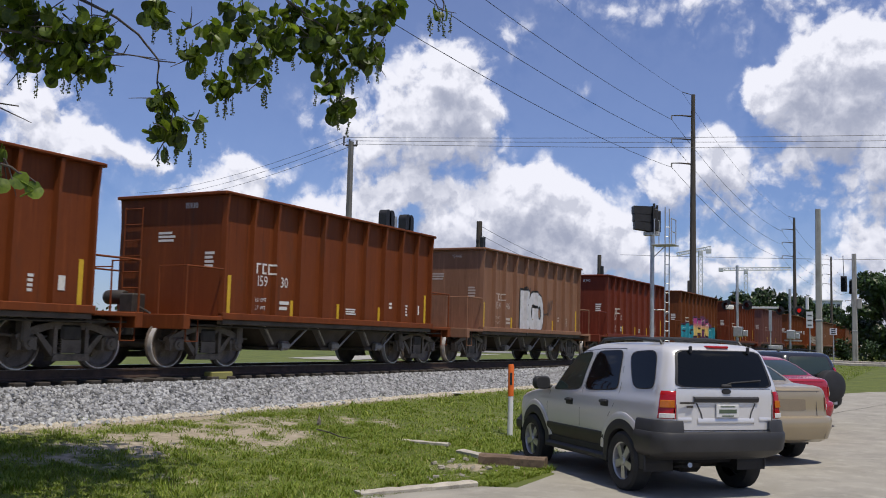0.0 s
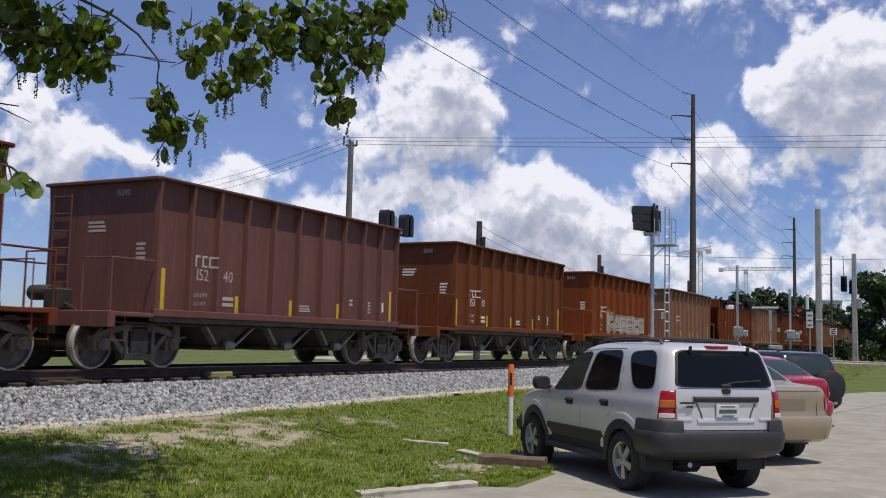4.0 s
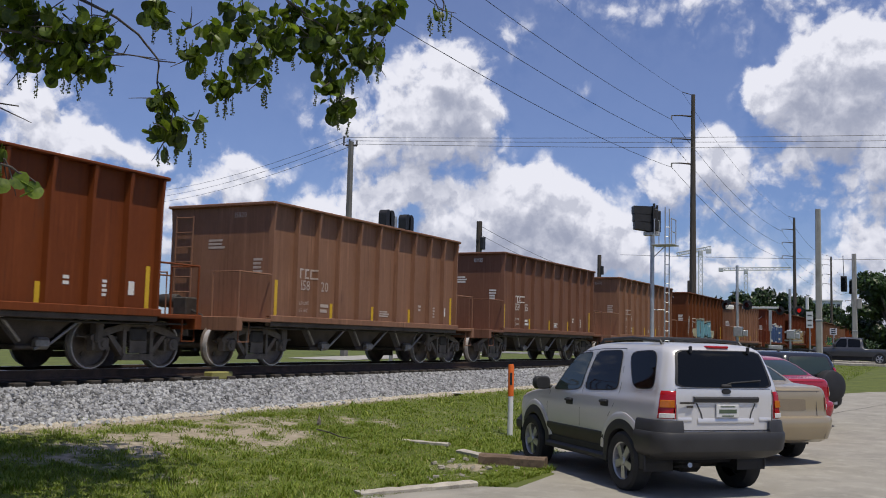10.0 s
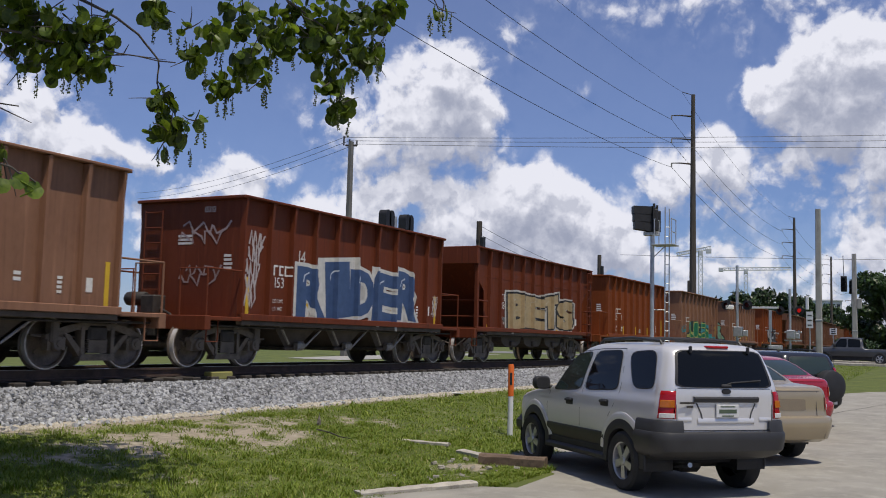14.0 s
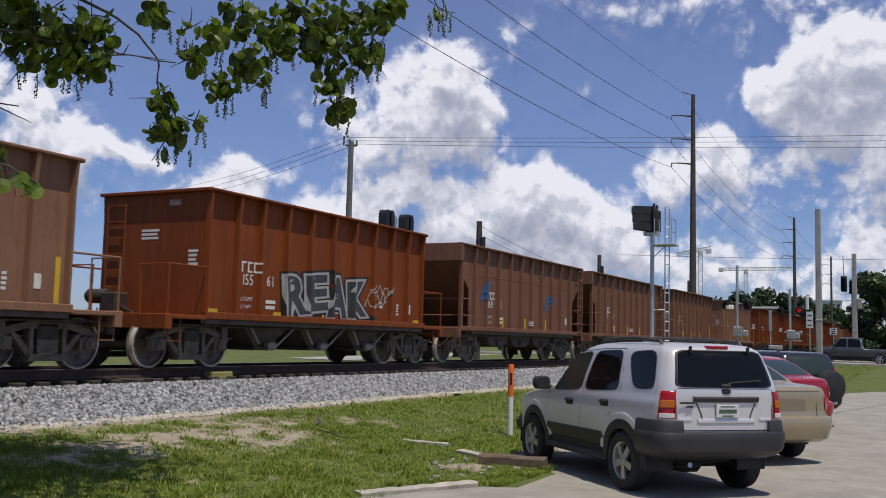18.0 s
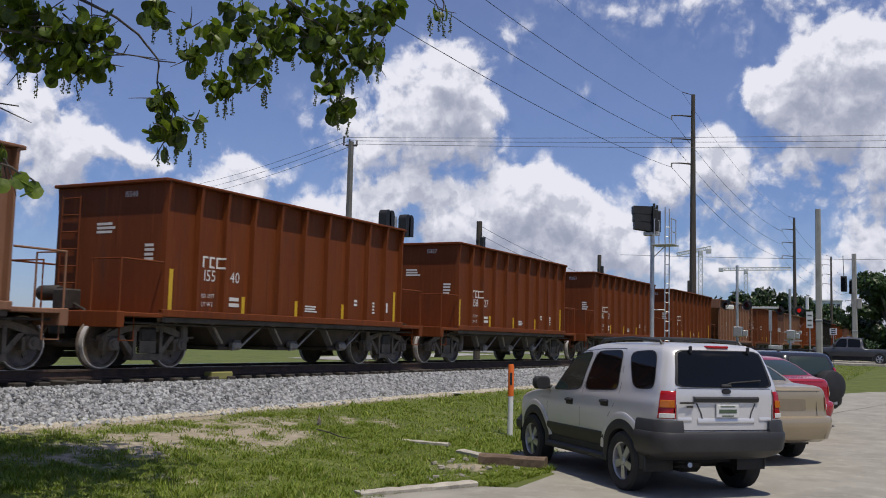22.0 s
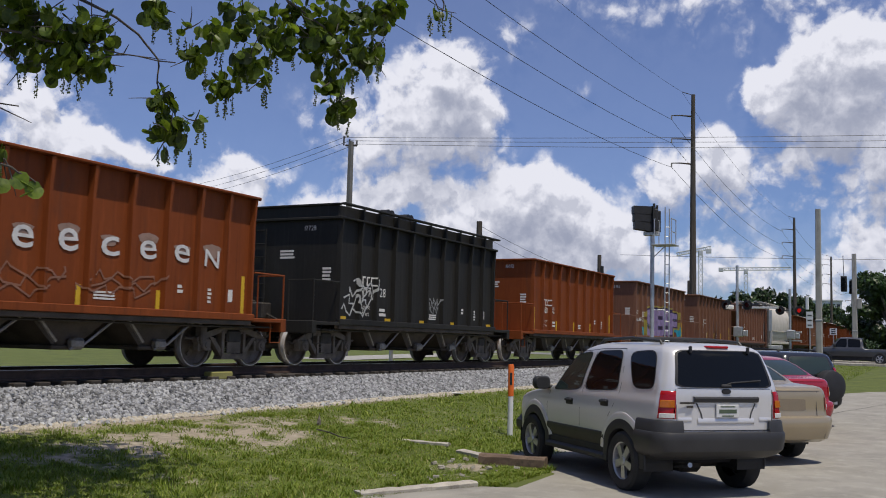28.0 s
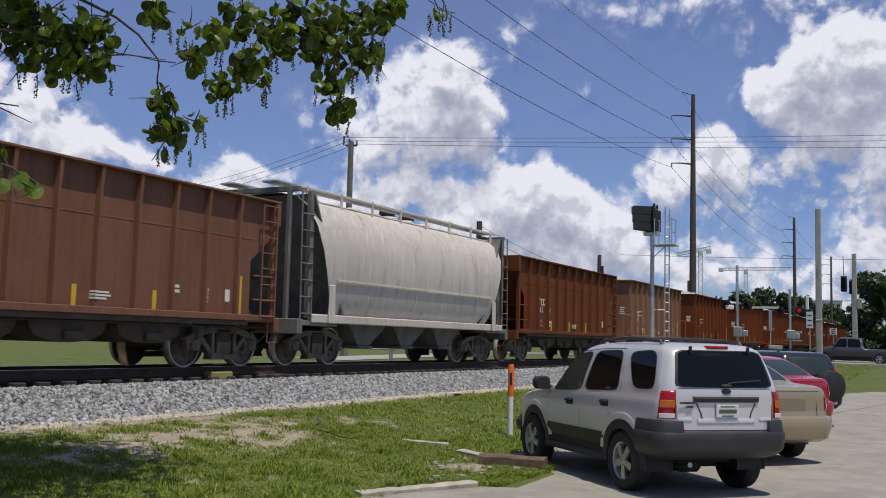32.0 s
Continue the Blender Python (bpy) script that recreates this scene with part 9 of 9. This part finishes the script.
                s = rng.uniform(0.006, 0.011)
                g.add([q + Vector(d) * s for d in ((1, 0, 0), (-1, 0, 0), (0, 1, 0), (0, -1, 0), (0, 0, 1), (0, 0, -1))], [(0, 2, 4), (2, 1, 4), (1, 3, 4), (3, 0, 4), (2, 0, 5), (1, 2, 5), (3, 1, 5), (0, 3, 5)])
            k += 0.016
        strings.append(g.mesh("fruit_string", FRUIT))
    more = Geo()
    # clumps that hang into view: centre, radius, leaves, fruit strings
    for (cx, cy, cz), rad, n, fr in CLUMPS:
        for _ in range(n):
            d = Vector((rng.gauss(0, 1), rng.gauss(0, 1), rng.gauss(0, 1))).normalized() * rad * rng.random() ** 0.4
            m = Matrix.Translation(Vector((cx, cy, cz)) - base + d) @ Euler((rng.uniform(-1.2, 1.2), rng.uniform(0.1, 1.5), rng.uniform(0, 6.28))).to_matrix().to_4x4()
            part("leaf", rng.choice(leaves), None, t, m=m)
        for _ in range(n * 3 if n > 4 else 0):
            d = Vector((rng.gauss(0, 1), rng.gauss(0, 1), rng.gauss(0, 1))).normalized() * rad * rng.random() ** 0.5
            m = Matrix.Translation(Vector((cx, cy, cz)) - base + d) @ Euler((rng.uniform(-1.4, 1.4), rng.uniform(0.1, 1.5), rng.uniform(0, 6.28))).to_matrix().to_4x4()
            src = rng.choice(leaves)
            more.add([m @ v.co for v in src.vertices], [tuple(q.vertices) for q in src.polygons])
        for _ in range(fr + 1):
            d = Vector((rng.gauss(0, 0.6), rng.gauss(0, 0.6), -0.6)) * rad
            part("fruit_string", rng.choice(strings), None, t, m=Matrix.Translation(Vector((cx, cy, cz)) - base + d) @ Euler((rng.uniform(-0.15, 0.15), rng.uniform(-0.15, 0.15), rng.uniform(0, 6))).to_matrix().to_4x4())
    sprigs = Geo()
    for (cx, cy, cz), rad, n, fr in CLUMPS:
        for _ in range(max(2, n // 3)):          # bare shoots that stick out of the clumps
            q = Vector((cx, cy, cz)) - base
            d = Vector((rng.gauss(0, 1), rng.gauss(0, 1), rng.gauss(-0.1, 0.6))).normalized()
            e = d + Vector((rng.uniform(-0.5, 0.5), rng.uniform(-0.5, 0.5), rng.uniform(-0.6, 0.3)))
            sprigs.tube([q, q + d * rad * 0.8, q + d * rad * 1.1 + e * 0.05, q + d * rad * 1.15 + e * rng.uniform(0.05, 0.11)], [0.006, 0.005, 0.0035, 0.002], 5)
    part("bare_shoot_mass", sprigs, TWIG, t)["kind"] = "stuff"
    part("inner_leaves", more, SEA_LEAF, t)["kind"] = "stuff"
    # the rest of the crown, above the view
    g = Geo()
    for _ in range(5200):
        while True:
            p = Vector((rng.uniform(-2.5, 8.9), rng.uniform(4.2, 12.2), rng.uniform(4.3, 8.3)))
            e = ((p.x - 4.3) / 4.4) ** 2 + ((p.y - 8.3) / 3.7) ** 2 + ((p.z - 6.6) / 1.7) ** 2
            d = math.hypot(p.x, p.y)
            if e < 1 and p.z > 1.74 + 0.37 * d + 0.12:
                break
        src = leaves[rng.randrange(7)]
        m = Matrix.Translation(p - base) @ Euler((rng.uniform(-0.9, 0.9), rng.uniform(0, 0.9), rng.uniform(0, 6.28))).to_matrix().to_4x4() @ Matrix.Scale(1.25, 4)
        g.add([m @ v.co for v in src.vertices][:12], [tuple(q.vertices) for q in src.polygons][:11])
    for _ in range(2600):          # unseen leaves added in the sun's path to shade the near lawn
        u = Vector((rng.gauss(0, 1), rng.gauss(0, 1), rng.gauss(0, 0.6)))
        p = Vector(SHADE_LIMB) + Vector((u.x * 0.75, u.y * 0.6, u.z * 0.5))
        if p.z < 1.74 + 0.42 * math.hypot(p.x, p.y) + 0.1:
            continue
        src = leaves[rng.randrange(7)]
        m = Matrix.Translation(p - base) @ Euler((rng.uniform(-0.9, 0.9), rng.uniform(0, 0.9), rng.uniform(0, 6.28))).to_matrix().to_4x4() @ Matrix.Scale(1.25, 4)
        g.add([m @ v.co for v in src.vertices][:12], [tuple(q.vertices) for q in src.polygons][:11])
    part("crown", g, SEA_LEAF, t)["kind"] = "stuff"


# middle of the added leaves, up the sun's ray from the shaded lawn
SHADE_LIMB = (6.72, 7.11, 7.90)
CLUMPS = [
    ((4.99, 6.51, 4.2), 0.21, 12, 0),
    ((5.09, 6.3, 4.16), 0.23, 14, 1),
    ((5.18, 6.09, 4.05), 0.21, 13, 1),
    ((5.32, 5.97, 4.05), 0.18, 12, 1),
    ((5.25, 5.9, 3.8), 0.17, 11, 2),
    ((5.16, 6.11, 3.82), 0.18, 10, 2),
    ((5.13, 6.4, 3.91), 0.19, 8, 1),
    ((5.38, 5.92, 4.2), 0.1, 4, 0),
    ((5.0, 6.5, 4.02), 0.17, 6, 0),
    ((5.51, 5.52, 4.25), 0.11, 5, 2),
    ((5.62, 5.41, 3.28), 0.16, 9, 4),
    ((5.58, 5.45, 3.54), 0.12, 6, 1),
    ((5.75, 5.27, 3.39), 0.1, 4, 1),
    ((5.73, 5.29, 3.9), 0.11, 5, 0),
    ((5.88, 5.12, 3.7), 0.13, 7, 3),
    ((5.9, 5.25, 4.13), 0.14, 6, 2)]
CLUMPS += [
    ((6.12, 5.15, 4.33), 0.19, 10, 1),
    ((6.01, 4.98, 3.9), 0.16, 10, 3),
    ((6.08, 4.89, 3.77), 0.09, 4, 2),
    ((6.22, 4.87, 4.13), 0.18, 10, 3),
    ((6.38, 4.83, 4.41), 0.21, 10, 1),
    ((6.49, 4.68, 4.18), 0.19, 12, 3),
    ((6.68, 4.59, 4.42), 0.21, 12, 1),
    ((6.65, 4.44, 4.11), 0.19, 12, 3),
    ((6.74, 4.31, 4.09), 0.12, 6, 1),
    ((6.83, 4.35, 4.41), 0.17, 10, 2),
    ((6.5, 4.5, 3.83), 0.14, 8, 2),
    ((6.53, 4.45, 3.62), 0.11, 8, 1),
    ((5.68, 5.34, 4.12), 0.08, 3, 1),
    ((6.82, 4.18, 4.51), 0.11, 5, 2),
    ((6.94, 3.78, 4.46), 0.08, 3, 4),
    ((3.66, 4.75, 2.69), 0.07, 3, 0)]



build_ground()
build_suv()
build_sedan("beige_sedan", pose(*SPOT_SEDAN), "gold-beige saloon car parked beside the silver SUV", BEIGE, LAMP_RED)
build_sedan("red_car", pose(*SPOT_RED), "red car with a long sloping rear window, parked in the row", RED_CAR, LAMP_RED, 0.3)
build_small_suv()
PICKUP = build_pickup()
build_lines()
build_signals()
marker_post()
build_kerbs()
build_far()
build_sea_grape()
build_track()
build_grass()
build_train()


def motions():
    for car, x in CARS:
        walk(car, [(t, pose(x - travelled(t), TRACK_Y, RAIL_Z)) for t in range(0, 33, 4)])
    walk(PICKUP, [(t, pose(74.4, 5.0 - d, 0.76, 0, 0, 90)) for t, d in ((0, 34), (2, 24.5), (4, 13.2), (5, 7.3), (5.5, 5.1), (6, 3.4), (6.5, 2.05), (7, 0.9), (7.5, 0.2), (8, 0), (9, 0), (20, 0), (32, 0))])
    # all axles turn alike: the first one of each pair is keyed and the rest share its action
    lead = {}
    for w in [o for o in bpy.data.objects if o.name.split(".")[0] in ("wheelset",)]:
        key = w.name.split(".")[0], w.location.x > 0
        if key not in lead:
            x, z = w.location.x, w.location.z
            lead[key] = w
            walk(w, [(k / FPS, Matrix.Translation((x, 0, z)) @ Matrix.Rotation(-travelled(k / FPS) / WHEEL_R, 4, "Y")) for k in range(0, 961)])
        else:
            w.rotation_mode = "QUATERNION"
            d, src = w.animation_data_create(), lead[key].animation_data
            d.action, d.action_slot = src.action, src.action_slot


motions()
